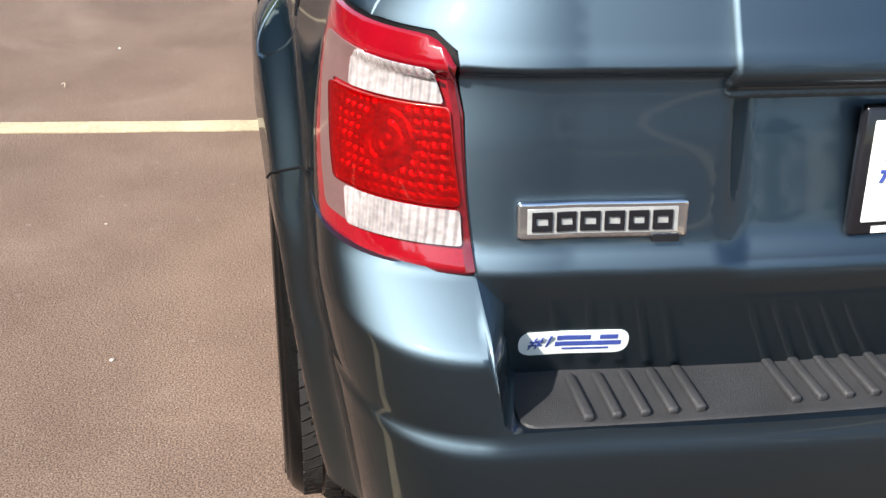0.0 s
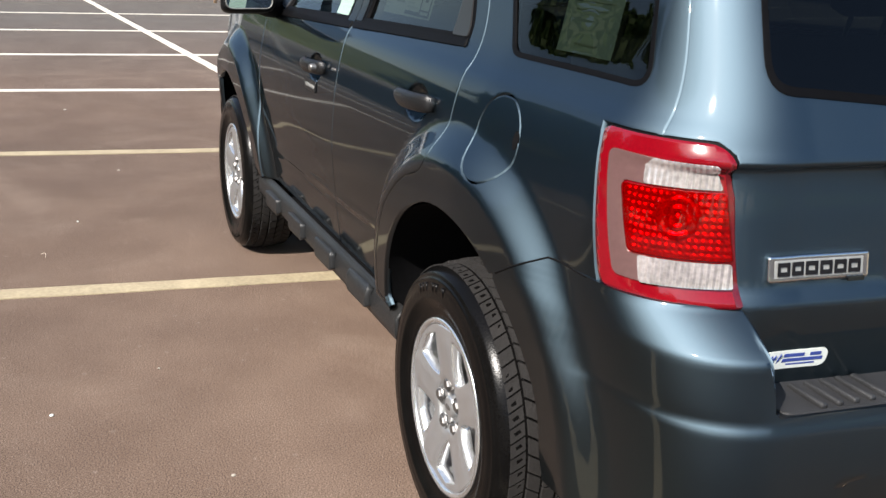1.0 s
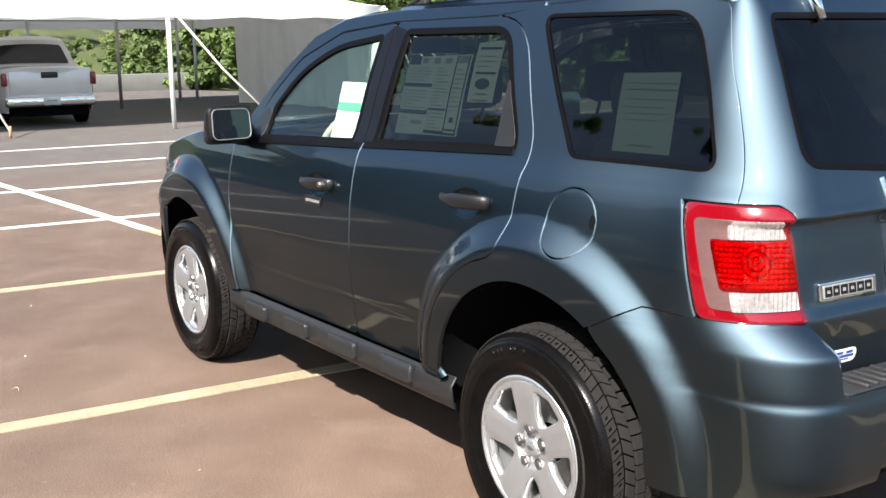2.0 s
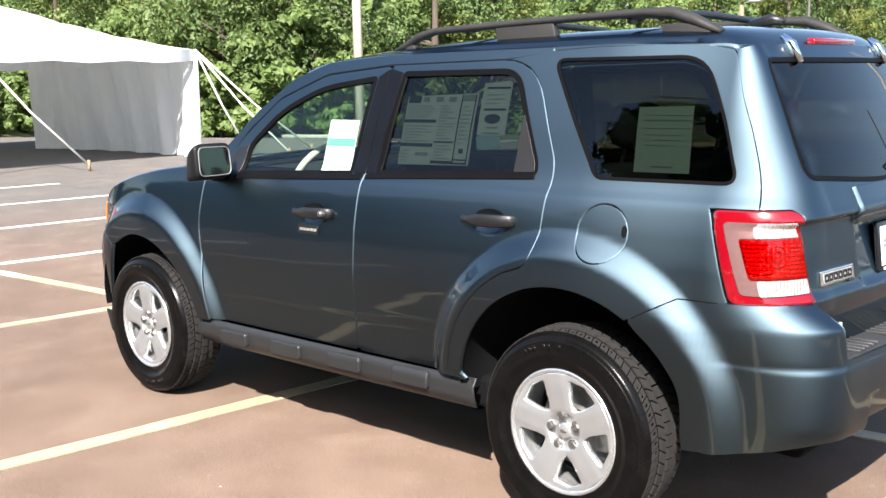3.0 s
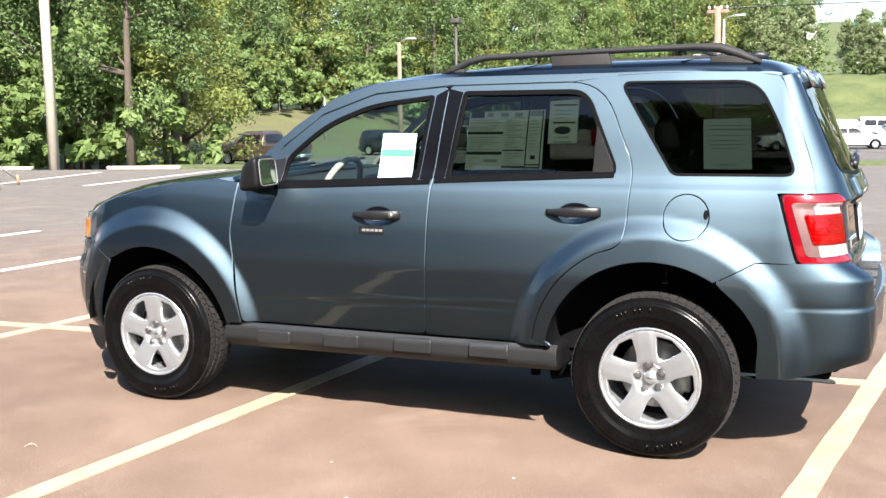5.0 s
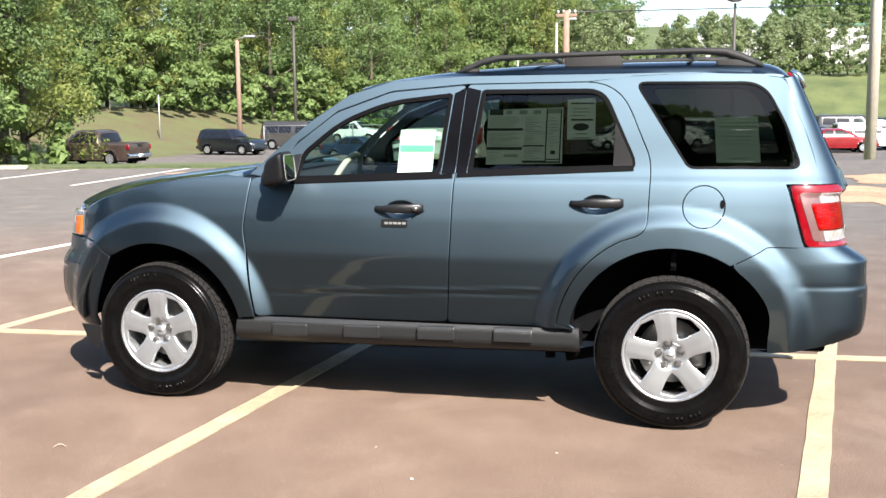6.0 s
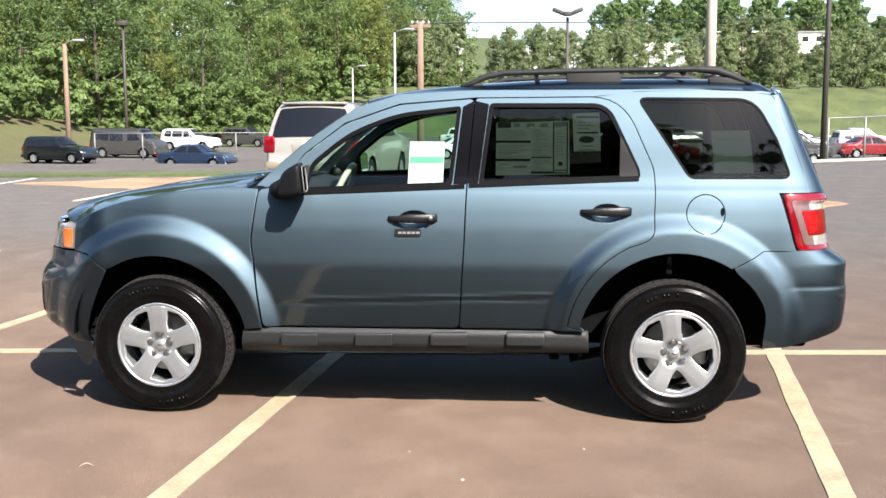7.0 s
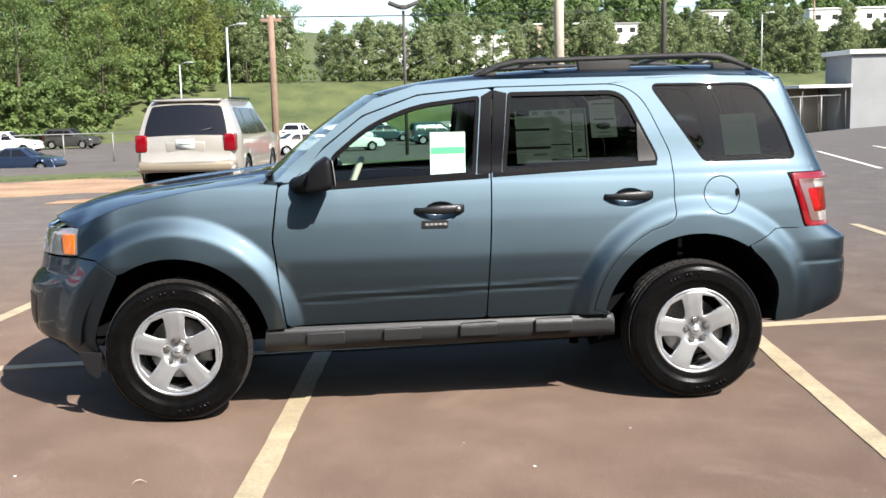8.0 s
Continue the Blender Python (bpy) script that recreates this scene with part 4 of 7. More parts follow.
def gate_skin(q, z):
    """The tail gate, with the number plate's recess pressed into it."""
    p = tail_skin(q, z)
    dent = ease((0.325 - abs(q)) / 0.05) * ease((z - 0.865) / 0.02) * ease((1.10 - z) / 0.012)
    p.x -= (0.014 + 0.13 * max(0.0, min(z - 0.88, 0.22))) * dent
    return p


half = [(q_of(0.578, 0.70), 0.70, 0.03), (0.588, 0.862, 0.01), (0.606, 1.06, 0.0), (0.628, 1.135, 0.0), (0.660, 1.152, 0.0)] + [(MIDDLE - u, v, 0.0) for u, v in SEAM[::-1]] + [(0.56, 1.648, 0.03)]
gate = rounded([(-y, z, r) for y, z, r in half[::-1]] + half)
rear_hole = rounded([(q_of(y, z), z, r) for y, z, r in ((-0.578, 1.235, 0.06), (0.0, 1.185, 0.3), (0.578, 1.235, 0.06), (0.53, 1.60, 0.05), (-0.53, 1.60, 0.05))])
GATE = hang("tailgate", sheet(gate, gate_skin, holes=[rear_hole], step=0.013, gap=G), "paint", CAR)
seal = inset(resample([Vector(p) for p in rear_hole], 0.03), 0.011)
hang("window_seal", sheet(rear_hole, tail_skin, holes=[seal], gap=-0.002, depth=0.015, lift=0.002, step=0.02), "seal", GATE)
hang("rear_window", sheet(seal, tail_skin, gap=-0.004, depth=0.004, lift=-0.003, step=0.06, round_edge=0.0), "privacy", GATE)

# rear bumper
def bumper_grid():
    zs = [0.37, 0.385, 0.40, 0.42, 0.44, 0.465, 0.49, 0.515, 0.54, 0.553, 0.560, 0.567, 0.58, 0.60, 0.62, 0.64, 0.655, 0.664, 0.670, 0.676, 0.683, 0.690, 0.700, 0.72, 0.76, 0.785, 0.795, 0.801, 0.806, 0.811, 0.82, 0.835, 0.85, 0.862, 0.869, 0.874]
    cols = 66
    across = [2.130, 2.137, 2.142, 2.147, 2.152, 2.160]
    end = TURN_FROM + CORNER + 0.50
    bm = bmesh.new()
    def start(z):
        a = 1.592 + (0.80 - z) * 0.25
        r = 0.478
        lim = AXLE + math.sqrt(max(r * r - (z - 0.385) ** 2, 0)) - 0.045 * ease((0.62 - z) / 0.22)
        return max(lim, 1.585) + max(0, (z - 0.80)) * 1.9
    def place(s0, k):
        if k <= 12:
            return s0 + (TURN_FROM - s0) * k / 12
        if k <= 40:
            return TURN_FROM + (across[0] - TURN_FROM) * ((k - 12) / 28) ** 1.5
        if k < 46:
            return across[k - 40]
        return across[-1] + (end - across[-1]) * (k - 45) / (cols - 45)
    for sgn in (-1, 1):
        grid = []
        for z in zs:
            row = []
            for k in range(cols + 1):
                s0 = start(z)
                s = place(s0, k)
                zz = z
                base = 0.385 + 0.07 * ease((s - 1.75) / 0.35)
                if z < 0.55:
                    zz = base + (z - 0.37) / 0.18 * (0.55 - base)
                # the top edge drops from the lamp's foot to the step
                drop = ease((s - 2.135) / 0.020)
                if z > 0.70:
                    zz = z - drop * (z - 0.70 - (z - 0.70) * 0.02)
                p = skin_at(s, zz, bump_x) if s > TURN_FROM else Vector((s, -side_w(s, min(zz, 0.9)), zz))
                low = ease((0.50 - zz) / 0.14)
                p.y += 0.05 * low * ease((s - 1.86) / 0.2) if s < TURN_FROM + CORNER else 0
                p.z -= 0.0
                # groove round the corner
                g = math.exp(-((zz - 0.692) / 0.010) ** 2) * ease((s - 1.80) / 0.05) * ease((2.155 - s) / 0.03)
                if s > TURN_FROM:
                    p.x -= 0.0025 * g
                p.x -= 0.045 * ease((0.564 - zz) / 0.012) * ease((s - 2.26) / 0.035)
                p.y += 0.0025 * g
                row.append(bm.verts.new((p.x, sgn * -p.y, p.z)))
            grid.append(row)
        for a, b in zip(grid, grid[1:]):
            for k in range(cols):
                q = (a[k], a[k + 1], b[k + 1], b[k])
                try:
                    bm.faces.new(q if sgn < 0 else q[::-1])
                except ValueError:
                    pass
        # the ledge from the top edge in to the lamp and the gate
        ledge = []
        for k in range(cols + 1):
            v = grid[-1][k].co
            s0 = start(zs[-1])
            s = place(s0, k)
            p = skin_at(s, max(v.z, 0.67), gate_x)
            ledge.append(bm.verts.new((p.x - 0.03 * ease((s - TURN_FROM) / 0.1), sgn * -(p.y + 0.02), v.z + 0.004)))
        for k in range(cols):
            q = (grid[-1][k], grid[-1][k + 1], ledge[k + 1], ledge[k])
            bm.faces.new(q if sgn < 0 else q[::-1])
        # turned-in lower lip and arch edge
        for line in ([g[0] for g in grid], grid[0]):
            inner = [bm.verts.new((v.co.x - (0.05 if line is grid[0] else 0.0), v.co.y * 0.94, v.co.z)) for v in line]
            for k in range(len(line) - 1):
                q = (line[k], line[k + 1], inner[k + 1], inner[k])
                bm.faces.new(q)
    bmesh.ops.remove_doubles(bm, verts=bm.verts, dist=0.0004)
    bmesh.ops.recalc_face_normals(bm, faces=bm.faces)
    return bm


BUMPER = sharp(part("rear_bumper", bumper_grid(), "paint", CAR), 50)


def step_skin(y, x):
    return Vector((x - 0.02 * (y / 0.56) ** 2, y, 0.702 + 0.004 * ease((2.16 - x) / 0.1) - 0.010 * ease((x - 2.195) / 0.02)))


STEP = hang("step_pad", sheet(rounded([(-0.572, 2.02, 0.02), (0.572, 2.02, 0.02), (0.572, 2.196, 0.02), (-0.572, 2.196, 0.02)]), step_skin, step=0.03, depth=0.022, lift=0.006, flip=True), "step", BUMPER, "black textured loading step")
for g in range(4):
    for k in range(5):
        y = -0.49 + g * 0.27 + k * 0.036
        bm = bmesh.new()
        add_box(bm, 2.085, 2.178, y - 0.007, y + 0.007, 0.706, 0.7175, 0.0035)
        part("step_rib", bm, "step", STEP)

# dark seam between the quarter panel and the bumper
for sgn in (-1, 1):
    bm = bmesh.new()
    pts = []
    for k in range(17):
        t = k / 16
        u, v = (1.596 + 0.134 * t / 0.5, 0.800 + 0.071 * t / 0.5) if t < 0.5 else (1.73 + 0.17 * (t - 0.5) / 0.5, 0.871)
        p = skin_at(u, v)
        pts.append((p.x, -sgn * p.y, p.z))
    tube(bm, pts, 0.0022, 6)
    part("bumper_seam", bm, "dark", BUMPER)

# tail lamps
lamp_outline = rounded([(1.806, 1.152, 0.025), (2.066, 1.152, 0.045), (2.098, 1.06, 0), (2.119, 0.868, 0.012), (1.96, 0.864, 0.06), (1.866, 0.872, 0.02)])


def edge_fade(outline, width=0.010):
    """How far a point lies from the rim of an outline: 0 on it, 1 from that width inwards."""
    sides = [(Vector(p), Vector(q)) for p, q in zip(outline, list(outline[1:]) + [outline[0]])]
    def fade(u, v):
        p = Vector((u, v))
        near = 1.0
        for a, b in sides:
            d = b - a
            k = min(max((p - a).dot(d) / max(d.length_squared, 1e-12), 0), 1)
            near = min(near, (p - a - d * k).length)
        return ease(near / width)
    return fade


def lamp_out(p):
    return Vector((p.x - 1.75, p.y + 0.45, 0)).normalized()


def jewel(outline, cs, cz):
    """The reflector behind the red lens: rings round the bulb seat, small pillows beyond."""
    fade = edge_fade(outline, 0.012)
    def skin(s, z):
        p = skin_at(s, z)
        du, dv = s - cs, z - cz
        rad = math.hypot(du, dv)
        rings = 0.0014 * math.cos(rad * 2 * math.pi / 0.016) * ease((0.045 - rad) / 0.01)
        pillow = 0.0013 * (math.cos(du * 2 * math.pi / 0.0125) + math.cos(dv * 2 * math.pi / 0.0125)) * ease((rad - 0.036) / 0.01)
        cell = noise.voronoi(Vector((s * 40.0, z * 40.0, 0.3)))[0]
        return p + lamp_out(p) * (rings + pillow + 0.003 * (0.5 - min(cell[0], 0.9))) * fade(s, z)
    return skin


loop = [Vector(p) for p in lamp_outline]
both("lamp_gasket", inset(loop[::-1] if area(loop) < 0 else loop, -0.004), "seal", step=0.008, depth=0.03, lift=-0.004)
LAMPS = both("tail_lamp", lamp_outline, "red_lens", step=0.008, gap=0.003, depth=0.012, lift=0.003, round_edge=1.0, label="red and clear wrap-round tail lamp")
both("lamp_bezel", rounded([(1.842, 1.116, 0.012), (1.945, 1.116, 0.004), (1.945, 1.068, 0.004), (1.888, 1.068, 0.012), (1.922, 0.946, 0.012), (1.962, 0.946, 0.004), (1.962, 0.898, 0.004), (1.898, 0.902, 0.014)]), "lens_bezel", LAMPS, step=0.02, depth=0.003, lift=0.0065, label="silver surround under the clear lens")
for label, corners in (("clear ribbed upper lens", [(1.928, 1.116, 0.006), (2.050, 1.118, 0.012), (2.074, 1.071, 0.006), (1.934, 1.069, 0.006)]), ("clear ribbed lower lens", [(1.944, 0.945, 0.006), (2.100, 0.946, 0.006), (2.103, 0.901, 0.006), (1.950, 0.897, 0.006)])):
    both("clear_lens", rounded(corners), "clear_lens", LAMPS, step=0.010, depth=0.003, lift=0.0095, label=label)
jewel_outline = [tuple(p) for p in rounded([(1.892, 1.064, 0.010), (2.080, 1.067, 0.008), (2.101, 0.950, 0.008), (1.926, 0.950, 0.010)])]
both("brake_reflector", jewel_outline, "deep_red", LAMPS, skin=jewel(jewel_outline, 2.005, 1.018), step=0.0024, depth=0.004, lift=0.0075, label="rippled silver reflector behind the red lens")
both("red_lens", jewel_outline, "red_cover", LAMPS, step=0.012, depth=0.002, lift=0.0125, label="clear red lens over the reflector")
both("lamp_edge", [(2.066, 1.122), (2.079, 1.105), (2.092, 1.06), (2.115, 0.875), (2.105, 0.873), (2.084, 1.06)], "maroon", LAMPS, step=0.02, depth=0.003, lift=0.0055, label="dark maroon inner edge")

# wheels
RIM_N = 5


def wheel(x, sgn, turn):
    """A tyre on a five-spoke alloy rim; the outer face looks to the car's flank."""
    w = new("wheel")
    w.parent = CAR
    w.matrix_local = pose(x, sgn * HUB_Y, HUB_Z)
    f = sgn
    bm = bmesh.new()
    side = [(0.214, 0.012), (0.222, 0.022), (0.232, 0.020), (0.236, 0.0235), (0.240, 0.0225), (0.252, 0.030), (0.267, 0.0355), (0.270, 0.0375), (0.274, 0.0365), (0.288, 0.038), (0.306, 0.036), (0.314, 0.0335), (0.317, 0.0345), (0.320, 0.031), (0.327, 0.027), (0.331, 0.0265), (0.336, 0.020), (0.347, 0.006), (0.3495, -0.002)]
    prof = side + [(0.3495, -0.172)] + [(r, -0.174 - (a if a > 0 else 0)) for r, a in side[::-1][1:]]
    lathe(bm, [(r, f * a) for r, a in prof], 72)
    bmesh.ops.recalc_face_normals(bm, faces=bm.faces)
    tyre = part("tyre", bm, "rubber", w, "black tyre with a glossy dressed sidewall")
    # tread blocks
    verts, faces = [], []
    for rib_i, (a0, a1, n, skew) in enumerate([(0.005, -0.030, 66, 0.5), (-0.036, -0.066, 54, -0.4), (-0.072, -0.102, 54, 0.0), (-0.108, -0.138, 54, 0.4), (-0.144, -0.179, 66, -0.5)]):
        for k in range(n):
            b0, b1 = 2 * math.pi * (k + 0.07) / n, 2 * math.pi * (k + 0.93) / n
            sk = skew * 2 * math.pi / n
            base = len(verts)
            for r in (0.345, 0.3605 - 0.004 * abs(rib_i - 2) ** 1.4):
                for b, a in ((b0, a0), (b1, a0), (b1 + sk, a1), (b0 + sk, a1)):
                    verts.append((r * math.cos(b), f * a, r * math.sin(b)))
            o = base
            faces += [(o + 4, o + 5, o + 6, o + 7), (o, o + 1, o + 5, o + 4), (o + 1, o + 2, o + 6, o + 5), (o + 2, o + 3, o + 7, o + 6), (o + 3, o, o + 4, o + 7)]
    me = bpy.data.meshes.new("tread")
    me.from_pydata(verts, [], faces)
    tagged(hang("tread", me, "tread", tyre, "brown-dusted tread blocks", smooth=False), kind="stuff")
    # raised marks on the sidewall, and the fine ribs round it
    for a0, n, rr in ((118, 8, 0.298), (-62, 8, 0.298)):
        for k in (0, 1, 2, 4, 5, 7):
            a = radians(a0 - 4.1 * k)
            bm = bmesh.new()
            m = Matrix.Rotation(-a + math.pi / 2, 4, "Y") @ Matrix.Translation((0, 0, rr))
            add_box(bm, -0.0075, 0.0055, f * 0.0355 - 0.003, f * 0.0355 + 0.003, -0.011, 0.011, 0.0, m)
            part("sidewall_mark", bm, "rubber", tyre)
    # rim
    bm = bmesh.new()
    lathe(bm, [(0.218, f * 0.004), (0.2235, f * 0.016), (0.221, f * 0.024), (0.214, f * 0.026), (0.2075, f * 0.021), (0.204, f * 0.008), (0.198, f * -0.04), (0.192, f * -0.15)], 72)
    bmesh.ops.recalc_face_normals(bm, faces=bm.faces)
    rim = part("rim", bm, "alloy_lip", w, "silver five-spoke alloy rim")
    holes = []
    for k in range(RIM_N):
        mid = radians(turn + 36 + 72 * k)
        pts = [(0.082, 0.0), (0.112, -0.23), (0.187, -0.345), (0.1945, 0.0), (0.187, 0.345), (0.112, 0.23)]
        corner = [(r * math.cos(mid + a), r * math.sin(mid + a), rad) for (r, a), rad in zip(pts, (0.010, 0.012, 0.012, 0.0, 0.012, 0.012))]
        holes.append([(p.x, p.y) for p in rounded(corner, 5)])
    disc = [(0.205 * math.cos(2 * math.pi * k / 80), 0.205 * math.sin(2 * math.pi * k / 80)) for k in range(80)]
    def face(u, v):
        r, a = math.hypot(u, v), math.atan2(v, u)
        off = (math.degrees(a) - turn + 36) % 72 - 36
        across = r * abs(math.sin(radians(off)))
        crown = 0.004 * ease((0.05 - across) / 0.03)
        return Vector((u, f * (0.006 + 0.012 * ease((r - 0.03) / 0.15) - 0.014 * ease((0.066 - r) / 0.012) + crown * ease((r - 0.06) / 0.02)), v))
    me = sheet(disc, face, holes=holes, step=0.010, depth=0.026, flip=f > 0, round_edge=0.9)
    spokes = hang("spokes", me, ["alloy", "alloy_lip"], rim)
    for poly in spokes.data.polygons:
        poly.material_index = 1 if len(poly.vertices) == 4 else 0
    bm = bmesh.new()
    lathe(bm, [(0.0005, f * 0.010), (0.020, f * 0.009), (0.0265, f * 0.006), (0.029, f * -0.002), (0.029, f * -0.012)], 32)
    bmesh.ops.recalc_face_normals(bm, faces=bm.faces)
    part("hub_cap", bm, "alloy", rim)
    bm = bmesh.new()
    lathe(bm, [(0.0005, f * 0.0115), (0.012, f * 0.011), (0.0165, f * 0.0085)], 20, m=Matrix.Diagonal((1, 1, 0.5, 1)))
    bmesh.ops.recalc_face_normals(bm, faces=bm.faces)
    part("cap_emblem", bm, "steel", rim)
    for k in range(RIM_N):
        a = radians(turn + 72 * k)
        c = Matrix.Translation((0.0572 * math.cos(a), 0, 0.0572 * math.sin(a)))
        bm = bmesh.new()
        lathe(bm, [(0.0215, f * 0.0062), (0.0195, f * 0.0095), (0.0160, f * 0.003)], 18, m=c)
        lathe(bm, [(0.0155, f * -0.012), (0.0152, f * 0.010), (0.012, f * 0.0145), (0.0005, f * 0.0155)], 6, m=c)
        bmesh.ops.recalc_face_normals(bm, faces=bm.faces)
        sharp(part("wheel_nut", bm, "steel", rim))
    bm = bmesh.new()
    lathe(bm, [(0.06, f * -0.07), (0.075, f * -0.082), (0.15, f * -0.082), (0.15, f * -0.104), (0.075, f * -0.104)], 48)
    bmesh.ops.recalc_face_normals(bm, faces=bm.faces)
    part("brake_disc", bm, "steel", w)
    bm = bmesh.new()
    add_box(bm, 0.085, 0.165, min(f * -0.05, f * -0.13), max(f * -0.05, f * -0.13), -0.07, 0.07, 0.015)
    part("brake_caliper", bm, "steel", w)
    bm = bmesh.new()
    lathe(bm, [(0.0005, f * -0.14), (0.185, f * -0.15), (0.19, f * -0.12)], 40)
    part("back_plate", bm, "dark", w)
    return w


for sgn in (-1, 1):
    wheel(AXLE, sgn, 98)
    wheel(-AXLE, sgn, 92)

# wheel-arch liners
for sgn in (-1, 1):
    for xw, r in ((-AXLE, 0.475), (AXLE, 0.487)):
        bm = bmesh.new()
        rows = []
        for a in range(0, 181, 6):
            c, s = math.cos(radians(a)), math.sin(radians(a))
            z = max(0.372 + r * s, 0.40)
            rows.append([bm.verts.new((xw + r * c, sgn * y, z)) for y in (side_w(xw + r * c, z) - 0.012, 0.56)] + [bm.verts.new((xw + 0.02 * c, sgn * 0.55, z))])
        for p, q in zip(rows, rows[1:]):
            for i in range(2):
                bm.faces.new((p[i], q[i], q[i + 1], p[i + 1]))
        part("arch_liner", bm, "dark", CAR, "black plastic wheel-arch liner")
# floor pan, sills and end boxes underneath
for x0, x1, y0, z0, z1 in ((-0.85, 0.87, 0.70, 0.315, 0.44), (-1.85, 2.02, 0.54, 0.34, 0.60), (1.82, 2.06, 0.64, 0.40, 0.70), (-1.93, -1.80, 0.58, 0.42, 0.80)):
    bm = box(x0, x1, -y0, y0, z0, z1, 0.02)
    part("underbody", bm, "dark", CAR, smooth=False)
bm = bmesh.new()
tube(bm, [(0.72, -0.60, 0.27), (0.72, -0.60, 0.36)], 0.025)
part("jack_point", bm, "dark", CAR)
for sgn in (-1, 1):
    bm = bmesh.new()
    tube(bm, [(0.80, sgn * 0.60, 0.28), (1.05, sgn * 0.60, 0.33), (1.28, sgn * 0.60, 0.36)], 0.028)
    part("trailing_arm", bm, "dark", CAR)
bm = bmesh.new()
tube(bm, [(1.7, 0.45, 0.33), (2.0, 0.47, 0.35), (2.17, 0.47, 0.34)], 0.03, 14)
part("exhaust_pipe", bm, "steel", CAR)

# front bumper, head lamps, grille
def on_nose(y, z):
    w0, end = plain_w(NOSE_FROM, z), nose_x(z)
    a = abs(y)
    if a <= 0.30:
        return Vector((end - 0.025 * (1 - (y / 0.30) ** 2), y, z))
    k = min((a - 0.30) / (w0 - 0.30), 0.999)
    return Vector((NOSE_FROM + (end - NOSE_FROM) * (1 - k ** NOSE_BEND) ** (1 / NOSE_BEND), y, z))


both("front_bumper_corner", [(-1.575, 0.748), (-1.649, 0.827), (-1.73, 0.835), (-2.13, 0.835), (-2.13, 0.40), (-2.05, 0.385), (-1.93, 0.345), (-1.82, 0.30), (-1.73, 0.25), (-1.69, 0.255), (-1.672, 0.40), (-1.642, 0.53), (-1.61, 0.64)], "paint", gap=G, step=0.016)
hang("front_bumper", sheet([(-0.30, 0.40), (0.30, 0.40), (0.30, 0.835), (-0.30, 0.835)], on_nose, holes=[rounded([(-0.26, 0.43, 0.04), (0.26, 0.43, 0.04), (0.26, 0.55, 0.04), (-0.26, 0.55, 0.04)])], flip=True, step=0.05), "paint", CAR)
hang("lower_grille", sheet([(-0.27, 0.42), (0.27, 0.42), (0.27, 0.56), (-0.27, 0.56)], lambda u, v: on_nose(u, v) + Vector((0.03, 0, 0)), flip=True, step=0.08), "black", CAR)
for k in range(3):
    hang("grille_bar", sheet([(-0.42, 0.845 + 0.05 * k), (0.42, 0.845 + 0.05 * k), (0.42, 0.878 + 0.05 * k), (-0.42, 0.878 + 0.05 * k)], on_nose, flip=True, step=0.05, lift=0.005), "chrome", CAR)
both("fog_lamp_recess", rounded([(-1.93, 0.625, 0.03), (-2.06, 0.635, 0.03), (-2.06, 0.47, 0.03), (-1.95, 0.47, 0.03)]), "black", step=0.02, lift=0.003, depth=0.004)
HEAD = both("head_lamp", rounded([(-1.741, 0.985, 0.02), (-1.737, 0.842, 0.02), (-2.0, 0.842, 0.03), (-2.0, 0.97, 0.03)]), "headlamp", gap=0.003, step=0.02, depth=0.03, label="clear head lamp with an amber side lens")
both("amber_lens", rounded([(-1.745, 0.952, 0.012), (-1.743, 0.850, 0.015), (-1.798, 0.850, 0.015), (-1.818, 0.946, 0.012)]), "amber", HEAD, step=0.015, depth=0.004, lift=0.006, round_edge=1.0)
both("air_dam", [(-1.685, 0.36), (-1.80, 0.37), (-1.755, 0.262), (-1.718, 0.232), (-1.70, 0.24)], "black", step=0.02, depth=0.01, skin=lambda s, z: Vector((s, -side_w(s, 0.4) + 0.014, z)))

